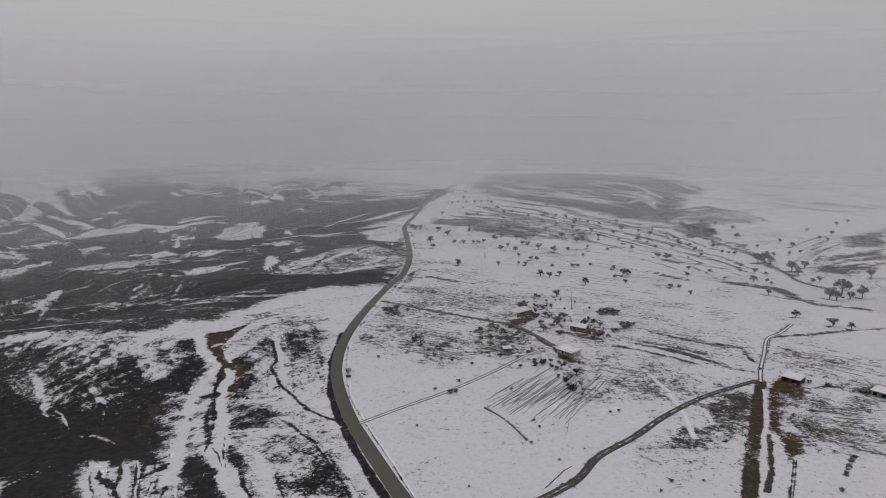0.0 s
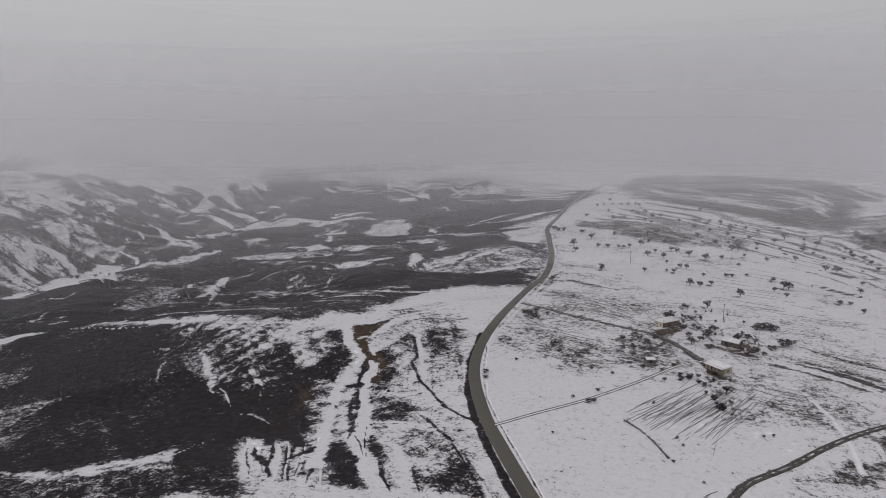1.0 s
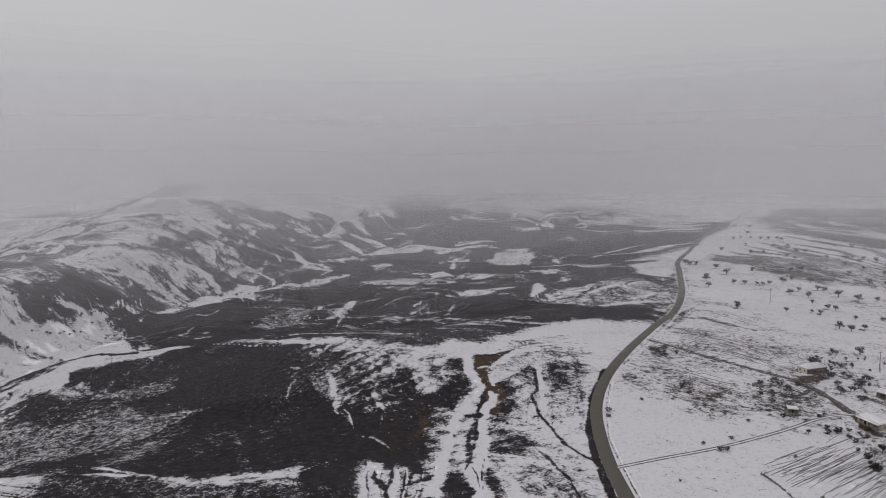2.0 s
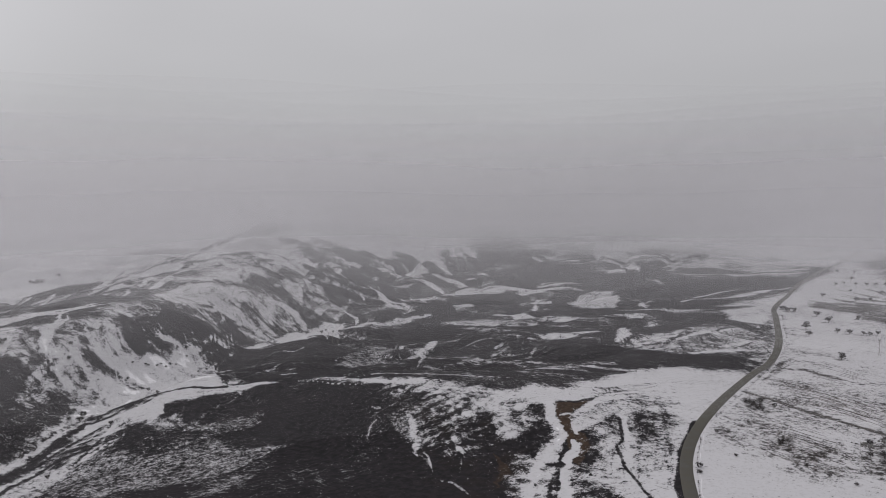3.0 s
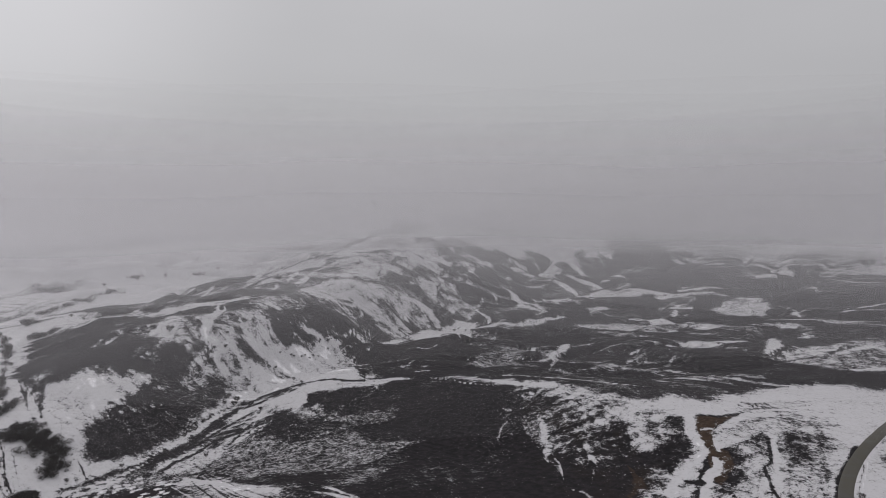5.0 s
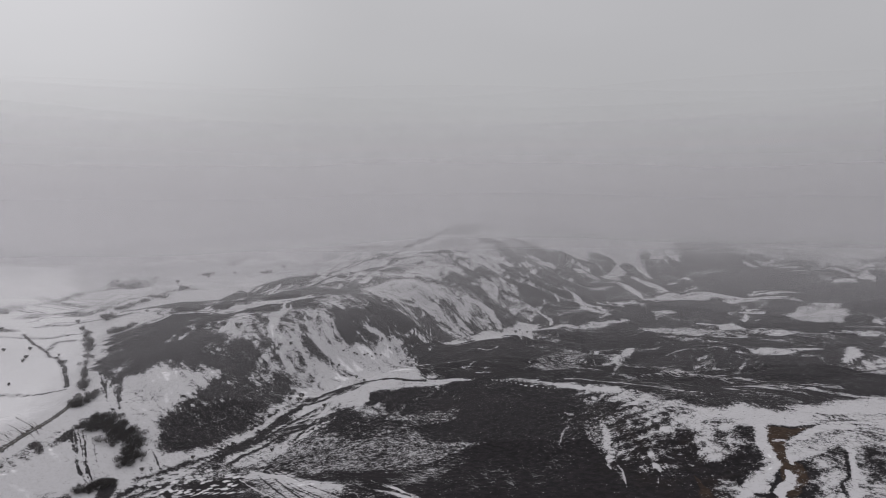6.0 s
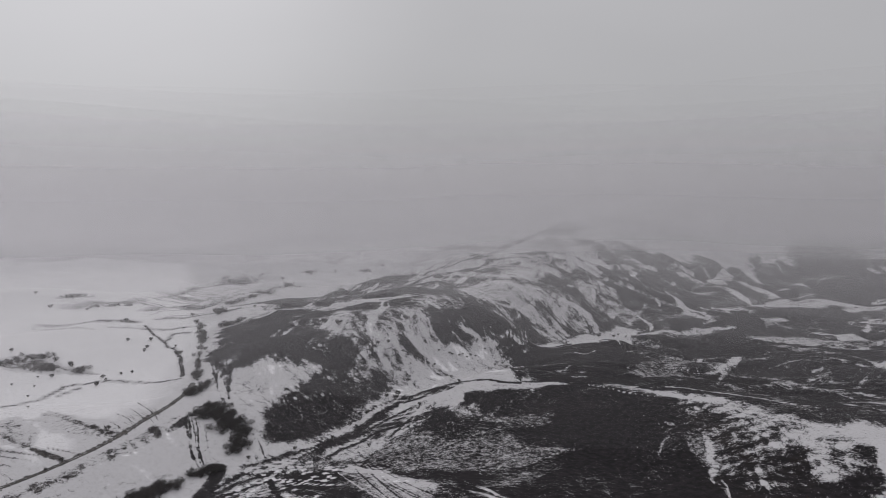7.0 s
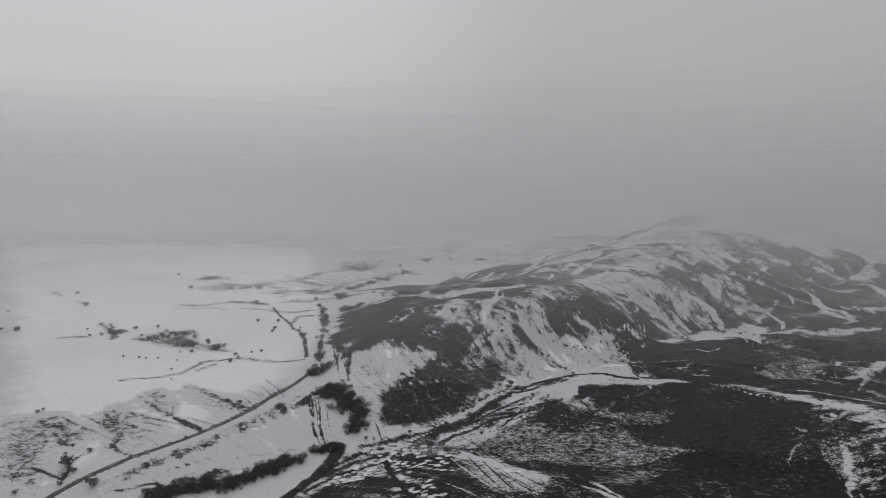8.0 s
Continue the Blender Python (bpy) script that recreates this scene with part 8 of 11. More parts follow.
# the blackest, wettest part of the scarp
area(BARE, [(-231.2, 336.9), (-208.1, 323.2), (-188.3, 301.4), (-163.7, 288.0), (-150.5, 292.5), (-133.3, 294.7), (-127.0, 285.7), (-134.1, 279.0), (-157.9, 281.8), (-154.0, 261.2), (-139.5, 231.3), (-140.8, 216.2), (-153.6, 217.9)], 1.25, 9, 16)
area(BARE, [(-144.4, 343.1), (-133.1, 353.8), (-128.4, 323.9), (-151.3, 324.2), (-165.2, 335.8), (-149.5, 326.7)], 1.19, 3, 4)
area(BARE, [(-358.2, 367.3), (-338.2, 404.6), (-298.5, 401.0), (-249.0, 343.7), (-242.0, 305.2), (-249.5, 259.7), (-248.7, 225.1), (-265.9, 232.9), (-261.5, 272.0), (-284.0, 299.5), (-302.8, 291.2), (-322.7, 305.1)], 1.23, 9, 18)
area(BARE, [(-400, 321), (-366.2, 376.2), (-337, 346), (-354.6, 309.4), (-376, 308)], 1.18, 4, 8)
stroke(BARE, [(-281.1, 216.9), (-258.7, 215.1), (-230.7, 210.0), (-207.6, 204.7), (-188.4, 205.2), (-173.6, 213.4), (-162.4, 220.0), (-158.1, 229.4), (-153.6, 241.5)], 2.7, 0.3, 0.6, True)
area(BARE, [(-265.7, 204.6), (-220.4, 200.2), (-183.7, 199.9), (-167.6, 205.8), (-154.2, 215.8), (-147.9, 199.6), (-165.0, 190.0), (-235.4, 180.1)], 0.92, 5, 8)
area(BARE, [(-255.0, 350.5), (-257.8, 366.8), (-240.0, 372.1), (-217.0, 361.3), (-186.7, 318.4), (-185.6, 301.7), (-205.5, 322.7), (-227.8, 343.1), (-227.4, 327.6)], 0.88, 6, 10)
stroke(BARE, [(-244.2, 366.9), (-229.5, 361.9), (-211.9, 340.7), (-194.5, 314.8)], 4.4, 0.12, 0.7, True)
stroke(BARE, [(-236.1, 326.3), (-245.5, 343.8), (-246.6, 357.7)], 1.5, 0.44, 0.7, True)
stroke(BARE, [(-194.5, 314.8), (-178.9, 301.7), (-164.8, 281.8)], 1.4, 0.44, 0.7, True)
stroke(BARE, [(-196.7, 360.1), (-178.3, 332.4), (-165.0, 314.6)], 2.5, 0.4, 0.7, True)
stroke(BARE, [(-149.6, 280.5), (-161.6, 307.3)], 0.7, 0.5, 0.7, True)
stroke(BARE, [(-166.1, 359.5), (-157.0, 345.6), (-148.5, 337.5)], 4.0, 0.12, 0.7, True)
stroke(BARE, [(-206.6, 360.4), (-192.1, 341.0)], 1.6, 0.56, 0.7, True)
stroke(BARE, [(-177.4, 359.7), (-159.9, 332.1)], 1.5, 0.62, 0.7, True)
stroke(BARE, [(-265.3, 361.5), (-239.7, 355.9), (-212.8, 330.3)], 2.0, 0.65, 0.8, True)
stroke(BARE, [(-259.9, 358.1), (-242.5, 357.7), (-204.3, 325.6)], 1.9, 0.65, 0.8, True)
stroke(BARE, [(-264.1, 366.0), (-231.4, 355.1), (-199.6, 323.9)], 2.8, 0.65, 0.8, True)
stroke(BARE, [(-254.6, 364.7), (-236.6, 358.2), (-202.6, 324.0)], 2.2, 0.65, 0.8, True)
stroke(BARE, [(-254.8, 361.8), (-232.7, 358.4), (-199.5, 326.8)], 2.7, 0.65, 0.8, True)
stroke(BARE, [(-255.7, 367.6), (-222.2, 357.2), (-197.1, 329.5)], 2.7, 0.65, 0.8, True)
stroke(BARE, [(-248.9, 367.6), (-220.0, 361.6), (-197.8, 329.5)], 1.3, 0.65, 0.8, True)
stroke(BARE, [(-256.0, 371.2), (-224.3, 361.2), (-197.0, 328.1)], 1.4, 0.65, 0.8, True)
stroke(BARE, [(-205.5, 356.4), (-190.8, 330.6), (-166.2, 307.2)], 1.4, 0.7, 0.8, True)
stroke(BARE, [(-200.8, 365.7), (-177.3, 335.1), (-165.9, 307.2)], 0.6, 0.7, 0.8, True)
stroke(BARE, [(-189.3, 359.3), (-178.3, 335.8), (-158.2, 311.8)], 1.0, 0.7, 0.8, True)
stroke(BARE, [(-195.2, 366.3), (-173.7, 333.0), (-152.9, 307.7)], 0.7, 0.7, 0.8, True)
stroke(BARE, [(-182.5, 364.1), (-161.9, 334.8), (-150.5, 315.6)], 1.2, 0.7, 0.8, True)
stroke(BARE, [(-179.0, 365.4), (-165.0, 336.2), (-148.9, 313.5)], 0.7, 0.7, 0.8, True)
stroke(BARE, [(-176.1, 369.1), (-156.4, 338.9), (-140.3, 316.2)], 0.6, 0.7, 0.8, True)
stroke(BARE, [(-158.5, 363.9), (-152.6, 338.2), (-139.6, 323.6)], 0.7, 0.7, 0.8, True)
# dark fingers and thin snow on the face below the spur
area(BARE, [(-239.0, 349.4), (-210.1, 329.6), (-179.9, 304.3), (-153.7, 284.5), (-146.1, 288.3), (-121.7, 275.5), (-114.4, 246.4), (-180.4, 258.5)], 1.28, 4, 8)
area(BARE, [(-275.7, 408.0), (-249.2, 396.9), (-218.1, 375.0), (-218.5, 366.7), (-244.2, 377.6), (-250.4, 367.7)], 0.95, 5, 6)
area(BARE, [(-206.7, 349.4), (-210.9, 375.4), (-193.3, 354.8), (-176.2, 316.7), (-185.6, 314.8)], 0.92, 6, 7)
area(BARE, [(-189.5, 371.7), (-178.7, 374.5), (-158.1, 343.2), (-144.1, 325.3), (-142.0, 310.1), (-162.0, 322.3)], 0.92, 6, 7)
area(BARE, [(-165.3, 377.6), (-156.3, 373.5), (-144.4, 351.5), (-146.0, 371.8), (-133.4, 359.8), (-125.2, 349.0), (-124.1, 335.6), (-131.3, 319.6), (-142.3, 320.9), (-150.6, 330.7), (-145.2, 336.2)], 1.0, 4, 4)
area(BARE, [(-200.4, 369.0), (-194.8, 372.5), (-182.6, 357.0), (-175.0, 336.1), (-186.0, 344.8)], 0.85, 3, 4)
area(BARE, [(-165.0, 362.3), (-157.1, 357.4), (-145.5, 338.4), (-151.2, 337.5), (-160.9, 352.5)], 0.3, 4, 4)
stroke(BARE, [(-230.7, 360.8), (-220.2, 352.8), (-202.5, 327.7), (-187.9, 308.6)], 3.5, 0.3, 0.9, True)
stroke(BARE, [(-185.0, 338.3), (-171.6, 324.4), (-164.4, 314.0)], 3.0, 0.35, 0.8, True)
stroke(BARE, [(-193.2, 318.9), (-181.4, 307.0), (-167.7, 287.7)], 1.2, 0.4, 0.8, True)
stroke(BARE, [(-158.2, 278.7), (-150.6, 278.3), (-135.2, 265.5)], 2.0, 0.3, 0.8, True)
area(OLIVE, [(-188.5, 318.4), (-147.5, 318.4), (-120.9, 272.3), (-136.0, 246.8)], 0.4, 10, 25)
# mottled pasture by the field track
area(BARE, [(-45.9, 432.0), (-16.1, 425.7), (17.2, 392.9), (14.5, 349.9), (-13.5, 355.8), (-34.1, 380.9)], 0.35, 8, 16)
area(BARE, [(88.1, 343.4), (115.2, 335.2), (123.8, 311.4), (140.3, 318.3), (152.5, 319.8), (138.3, 307.2), (113.6, 290.8), (102.6, 280.8), (100.0, 304.6), (85.9, 311.6)], 0.32, 5, 12)
area(BARE, [(82.7, 304.5), (97.9, 297.6), (100.3, 277.7), (87.1, 270.5), (82.1, 287.4)], 0.35, 5, 12)
area(BARE, [(71.4, 231.6), (88.8, 240.5), (120.7, 254.8), (114.0, 240.3), (90.5, 227.4), (71.9, 219.5)], 0.32, 5, 12)
stroke(BARE, [(101.3, 381.6), (129.9, 361.3), (144.6, 335.9), (154.7, 326.0)], 3.0, 1.0, 0.6, True)
stroke(BARE, [(117.1, 370.5), (137.7, 348.6)], 2.3, 0.88, 0.6, True)
stroke(BARE, [(119.6, 402.3), (137.8, 384.6), (150.2, 373.6), (166.1, 369.2)], 2.8, 0.88, 0.6, True)
stroke(BARE, [(134.0, 364.1), (145.6, 351.9)], 2.4, 0.81, 0.6, True)
stroke(BARE, [(123.8, 393.2), (147.8, 375.8)], 1.9, 0.62, 0.6, True)
stroke(BARE, [(157.6, 326.0), (149.0, 332.5), (144.4, 342.8)], 2.6, 0.75, 0.6, True)
stroke(BARE, [(98.2, 431.0), (104.2, 382.6)], 1.5, 0.5, 0.6, True)
stroke(BARE, [(186.4, 368.6), (194.2, 352.9), (203.6, 342.4), (222.3, 326.2)], 2.4, 0.56, 0.6, True)
stroke(BARE, [(162.0, 303.6), (184.3, 308.0), (190.0, 303.8)], 3.0, 0.75, 0.6, True)
stroke(BARE, [(100.8, 374.4), (126.4, 350.9), (146.3, 326.1), (153.4, 319.8)], 2.5, -0.19, 0.25)
stroke(BARE, [(102.4, 331.0), (105.4, 304.7), (104.5, 282.8), (99.6, 252.4)], 1.8, -0.19, 0.5)
stroke(BARE, [(25.7, 393.0), (34.9, 382.2), (42.1, 387.6)], 10.1, 0.56, 0.7, True)
stroke(EARTH, [(44.0, 423.7), (57.2, 428.0), (59.8, 420.0)], 8.3, 0.8, 0.5)
stroke(EARTH, [(73.5, 395.7), (91.0, 382.6)], 5.2, 0.8, 0.5)
stroke(BARE, [(73.5, 395.7), (91.0, 382.6)], 5.2, 0.88, 0.5)
# snow along the edges of the road
stroke(BARE, [(-53.1, 380.0), (-49.0, 335.8), (-42.3, 298.5), (-33.0, 269.9), (-19.3, 235.6), (-8.6, 207.2)], 0.6, -0.25, 0.3)
stroke(BARE, [(-49.8, 402.5), (-39, 488), (-29, 568), (-28, 661), (-40, 814)], 0.9, -0.25, 0.3)
VILLAGE_BUSHES = [(54.5, 451.8, 5.9), (60.9, 428.0, 3.7), (61.8, 413.6, 2.9), (54.2, 418.6, 2.9), (36.1, 395.4, 2.8), (32.3, 400.0, 2.4), (30.2, 409.5, 2.1), (44.4, 391.0, 2.4), (30.6, 350.2, 2.2), (39.9, 348.7, 1.8), (96.8, 384.7, 2.7), (95.0, 391.2, 2.8), (86.2, 391.3, 2.4), (110.8, 440.5, 4.3), (63.4, 338.3, 2.1), (55.8, 335.1, 2.1), (59.6, 313.9, 3.7), (7.7, 313.8, 1.7), (52.8, 341.8, 2.4), (48.0, 337.5, 2.4), (-23.5, 442.8, 3.0), (-31.6, 450.5, 3.5), (37.3, 390.9, 2.4), (65.1, 453.5, 3.1), (74.3, 420.3, 3.3), (69.0, 428.2, 3.0)]
stroke(BARE, [(-410.2, 0.5), (-421.5, 17.7), (-429.0, 37.0), (-440.5, 58.1), (-452.8, 81.5), (-475, 117), (-498, 145)], 5.1, 0.65, 0.8)
stroke(BARE, [(-413.6, 0.6), (-425.8, 18.0), (-433.5, 37.5), (-445.5, 58.8), (-458.1, 82.6), (-481, 119), (-505, 145)], 2.6, -0.19, 0.5)

# knolls, drifts and gullies of the upper valley
area(BARE, [(-813, 1252), (-800, 1315), (-763, 1333), (-650, 1176), (-612, 1112), (-656, 1146), (-689, 1164), (-748, 1186), (-758, 1164)], 0.1, 8, 10)
area(BARE, [(-747, 1161), (-748, 1186), (-674, 1137), (-607, 1097), (-523, 989), (-536, 964), (-575, 1012), (-626, 1035), (-634, 997), (-676, 1032)], 0.98, 6, 8)
stroke(BARE, [(-648, 1091), (-626, 1097), (-568, 1042), (-525, 1027)], 11, 0.1, 0.7, True)
stroke(BARE, [(-631, 1037), (-597, 1014), (-569, 988), (-541, 970)], 13, 0.08, 0.7, True)
stroke(BARE, [(-543, 867), (-505, 839), (-504, 877)], 11, 0.05, 0.7, True)
stroke(BARE, [(-608, 924), (-581, 911), (-534, 858)], 8, 0.1, 0.7, True)
stroke(BARE, [(-525, 795), (-494, 770), (-477, 761), (-476, 742)], 7, 0.15, 0.7, True)
stroke(BARE, [(-467, 704), (-461, 725), (-452, 747)], 7, 0.1, 0.7, True)
stroke(BARE, [(-530, 947), (-504, 978), (-470, 1004), (-429, 1022), (-387, 1030)], 7, 0.0, 0.7, True)
stroke(BARE, [(-522, 967), (-509, 1002), (-478, 1023)], 8, 0.2, 0.7, True)
stroke(BARE, [(-426, 1067), (-395, 1073), (-370, 1127)], 6, 0.15, 0.7, True)
stroke(BARE, [(-378, 897), (-375, 935), (-377, 966), (-364, 966)], 8, 0.15, 0.7, True)
stroke(BARE, [(-357, 898), (-328, 835)], 7, 0.2, 0.7, True)
stroke(BARE, [(-372, 808), (-344, 814), (-277, 747)], 8, 0.05, 0.7, True)
stroke(BARE, [(-271, 570), (-270, 584), (-262, 589)], 5, 0.3, 0.7, True)
stroke(BARE, [(-239, 645), (-214, 639), (-192, 651)], 8, 0.12, 0.7, True)
stroke(BARE, [(-534, 1324), (-519, 1331)], 16, 0.12, 0.7, True)
stroke(BARE, [(-460, 1280), (-409, 1295)], 8, 0.12, 0.7, True)
stroke(BARE, [(-515, 1372), (-490, 1407), (-467, 1422)], 14, 0.2, 0.7, True)
stroke(BARE, [(-639, 1382), (-609, 1335), (-633, 1412)], 6, 0.25, 0.7, True)
stroke(BARE, [(-573, 1140), (-542, 1131)], 13, 0.12, 0.7, True)
stroke(BARE, [(-554, 1065), (-541, 1082)], 9, 0.2, 0.7, True)
stroke(BARE, [(-521, 1070), (-495, 1068)], 9, 0.25, 0.7, True)
stroke(BARE, [(-802, 1419), (-768, 1387), (-731, 1351)], 7, 0.22, 0.8, True)
stroke(BARE, [(-760, 1366), (-735, 1347), (-662, 1241)], 9, 0.22, 0.8, True)
stroke(BARE, [(-777, 1420), (-732, 1366), (-685, 1308)], 11, 0.22, 0.8, True)
stroke(BARE, [(-729, 1353), (-687, 1301), (-638, 1237)], 13, 0.22, 0.8, True)
stroke(BARE, [(-747, 1411), (-712, 1373), (-665, 1315)], 7, 0.22, 0.8, True)
stroke(BARE, [(-766, 1473), (-714, 1404), (-665, 1339)], 9, 0.22, 0.8, True)
stroke(BARE, [(-701, 1369), (-675, 1347), (-623, 1275)], 11, 0.22, 0.8, True)
stroke(BARE, [(-716, 1426), (-672, 1369), (-628, 1313)], 13, 0.22, 0.8, True)
stroke(BARE, [(-661, 1337), (-630, 1305), (-589, 1252)], 7, 0.22, 0.8, True)
stroke(BARE, [(-669, 1382), (-638, 1348), (-600, 1303)], 9, 0.22, 0.8, True)
stroke(BARE, [(-684, 1441), (-642, 1385), (-605, 1341)], 11, 0.22, 0.8, True)
area(BARE, [(-327, 962), (-322, 1001), (-315, 1056), (-285, 1040), (-246, 930), (-228, 839), (-261, 892), (-274, 856)], 0.22, 5, 5)
area(BARE, [(-443, 823), (-442, 843), (-444, 875), (-428, 832), (-427, 798)], 0.35, 4, 4)
area(BARE, [(-422, 739), (-385, 756), (-356, 790), (-289, 736), (-278, 713), (-291, 686), (-358, 727), (-391, 718)], 0.4, 5, 5)
area(BARE, [(-342, 573), (-379, 639), (-372, 646), (-337, 581)], 0.12, 2, 2)
area(BARE, [(-745, 1528), (-685, 1655), (-608, 1753), (-427, 1639), (-394, 1508), (-460, 1460), (-535, 1403), (-655, 1462)], 0.5, 15, 15)
area(BARE, [(-744, 1464), (-674, 1462), (-569, 1416), (-530, 1338), (-509, 1162), (-561, 1172), (-639, 1276)], 0.98, 10, 10)
stroke(BARE, [(-319, 1227), (-316, 1289), (-283, 1230)], 15, 0.1, 0.7, True)
stroke(BARE, [(-351, 1381), (-311, 1329)], 9, 0.2, 0.7, True)
stroke(BARE, [(-342, 1191), (-324, 1207)], 12, 0.15, 0.7, True)
stroke(BARE, [(-262, 1279), (-221, 1281), (-192, 1318), (-148, 1317)], 12, 0.2, 0.7, True)
stroke(BARE, [(-153, 879), (-141, 917), (-123, 947), (-99, 982)], 7, 0.1, 0.7, True)
stroke(BARE, [(-99, 901), (-73, 963), (-40, 1019)], 9, 0.05, 0.7, True)
stroke(BARE, [(-129, 1142), (-91, 1209), (-32, 1243)], 10, 0.2, 0.7, True)
stroke(BARE, [(-77, 1177), (-27, 1228)], 8, 0.2, 0.7, True)
stroke(BARE, [(-208, 1304), (-171, 1324), (-164, 1383)], 14, 0.25, 0.7, True)
stroke(BARE, [(-158, 604), (-149, 646), (-128, 677), (-108, 681)], 4, 1.0, 0.7, True)
stroke(BARE, [(-119, 587), (-118, 624), (-103, 666)], 4, 0.95, 0.7, True)
stroke(BARE, [(-107, 725), (-91, 755), (-78, 727)], 4, 0.8, 0.8, True)
stroke(BARE, [(-111, 634), (-88, 654), (-62, 657)], 3, 0.6, 0.8, True)
area(BARE, [(-185, 721), (-161, 724), (-124, 705), (-123, 677), (-153, 687), (-169, 667)], 1.0, 3, 4)
area(BARE, [(-223, 607), (-181, 605), (-157, 591), (-116, 568), (-61, 561), (-57, 531), (-103, 521), (-162, 538), (-204, 551)], 1.1, 4, 5)
# gullies, faces and aprons of the far hill
area(BARE, [(-681, 524), (-682, 559), (-643, 588), (-622, 608), (-605.7, 592.6), (-607.4, 575.0), (-621.4, 553.7), (-605.2, 510.6), (-615.0, 483.7)], 0.25, 8, 8)
stroke(BARE, [(-605.2, 510.6), (-602.4, 544.3), (-587.7, 560.7), (-574.2, 570.2), (-546.0, 571.7)], 9, 0.08, 0.6, True)
stroke(BARE, [(-607.5, 629.6), (-585.7, 643.5), (-565.8, 646.2), (-542.6, 632.3)], 11, 0.08, 0.6, True)
stroke(BARE, [(-599.2, 545.2), (-587.7, 560.7), (-578.9, 569.1)], 7, 0.1, 0.6, True)
stroke(BARE, [(-622, 652), (-627, 693), (-614, 695)], 9, 0.15, 0.6, True)
area(BARE, [(-619, 736), (-613, 745), (-599, 740), (-598.8, 728.4), (-606, 726)], 0.15, 4, 4)
stroke(BARE, [(-593.8, 698.4), (-586.8, 712.0), (-578.2, 728.1)], 5, 0.15, 0.6, True)
stroke(BARE, [(-571.9, 613.4), (-563.4, 620.0), (-551.4, 624.6)], 7, 0.15, 0.6, True)
area(BARE, [(-544.4, 577.3), (-545.8, 616.4), (-522.2, 643.5), (-487.2, 619.2), (-481.5, 558.0), (-505.9, 543.7)], 0.0, 3, 3)
area(BARE, [(-596.1, 362.9), (-603.0, 388.0), (-583.4, 399.4), (-568.6, 395.4), (-536.8, 385.1), (-505.0, 373.6), (-508.0, 340.7), (-529.6, 333.3), (-548.8, 331.6)], 0.34, 8, 10)
area(BARE, [(-546.0, 403.3), (-548.0, 432.0), (-540.0, 456.8), (-520.1, 465.2), (-414.2, 381.2), (-501.3, 384.7)], 0.12, 8, 10)
area(BARE, [(-560.7, 477.2), (-581.6, 511.9), (-584.0, 535.4), (-559.8, 556.3), (-543.5, 547.5), (-529.9, 506.6), (-534.0, 464.5)], 0.95, 4, 5)
stroke(BARE, [(-570.1, 505.4), (-552.4, 491.1), (-535.8, 477.6)], 1.2, 0.3, 0.6, True)
stroke(BARE, [(-570.9, 512.0), (-551.3, 495.9), (-536.2, 483.6)], 1.2, 0.3, 0.6, True)
stroke(BARE, [(-572.0, 519.0), (-550.3, 500.6), (-536.6, 489.5)], 1.2, 0.3, 0.6, True)
stroke(BARE, [(-572.1, 525.1), (-549.5, 505.7), (-536.4, 495.0)], 1.2, 0.3, 0.6, True)
stroke(BARE, [(-571.2, 530.3), (-549.5, 511.6), (-536.2, 500.5)], 1.2, 0.3, 0.6, True)
stroke(BARE, [(-569.7, 535.0), (-553.5, 521.2), (-536.0, 506.0)], 1.2, 0.3, 0.6, True)
stroke(BARE, [(-565.5, 364.1), (-544.3, 361.8), (-527.8, 364.8), (-510.2, 374.6)], 9, 1.1, 0.6, True)
stroke(BARE, [(-599.4, 411.8), (-582.1, 420.0), (-563.5, 431.4), (-546.5, 437.0), (-531.2, 437.3)], 11, 1.05, 0.6, True)
stroke(BARE, [(-569.6, 405.1), (-553.3, 414.6), (-543.2, 428.4), (-528.0, 431.8)], 6, 1.0, 0.6, True)
stroke(BARE, [(-524.5, 327.5), (-517.1, 336.0), (-508.1, 338.1)], 6, 1.0, 0.6, True)
stroke(BARE, [(-676, 516), (-603.0, 487.9), (-588.0, 510.4)], 6, 0.95, 0.6, True)
stroke(BARE, [(-582.8, 390.0), (-560.8, 385.7), (-542.2, 381.8)], 1.5, 0.8, 0.6, True)
stroke(BARE, [(-585.9, 386.0), (-557.4, 377.6), (-536.0, 373.2)], 1.2, 0.7, 0.6, True)
stroke(BARE, [(-673.2, 383.7), (-654.8, 398.5), (-654, 421)], 5, 0.0, 0.6, True)
stroke(BARE, [(-642.1, 397.1), (-604.9, 362.3), (-578.4, 332.5)], 5, 0.05, 0.6, True)
area(BARE, [(-571.9, 524.6), (-609.5, 603.9), (-585.9, 619.8), (-550.7, 598.8), (-547.2, 572.9), (-584.6, 565.2)], 0.98, 5, 6)
area(BARE, [(-610, 661), (-596, 688), (-576.9, 731.0), (-486.2, 621.6), (-534.6, 642.6), (-571.2, 660.2)], 0.98, 5, 6)
stroke(BARE, [(-607.5, 629.6), (-585.7, 643.5), (-565.8, 646.2), (-542.6, 632.3)], 8, 0.05, 0.6, True)
stroke(BARE, [(-1443.4, 1140.2), (-1386.7, 1178.0), (-969, 883)], 6, 0.25, 0.9, True)
stroke(BARE, [(-1277.2, 1104.0), (-814, 762), (-782, 791)], 9, 0.25, 0.9, True)
stroke(BARE, [(-1339.4, 963.9), (-1312.4, 1022.5), (-1234, 1038)], 12, 0.25, 0.9, True)
stroke(BARE, [(-755, 716), (-761, 780), (-743, 822)], 6, 0.25, 0.9, True)
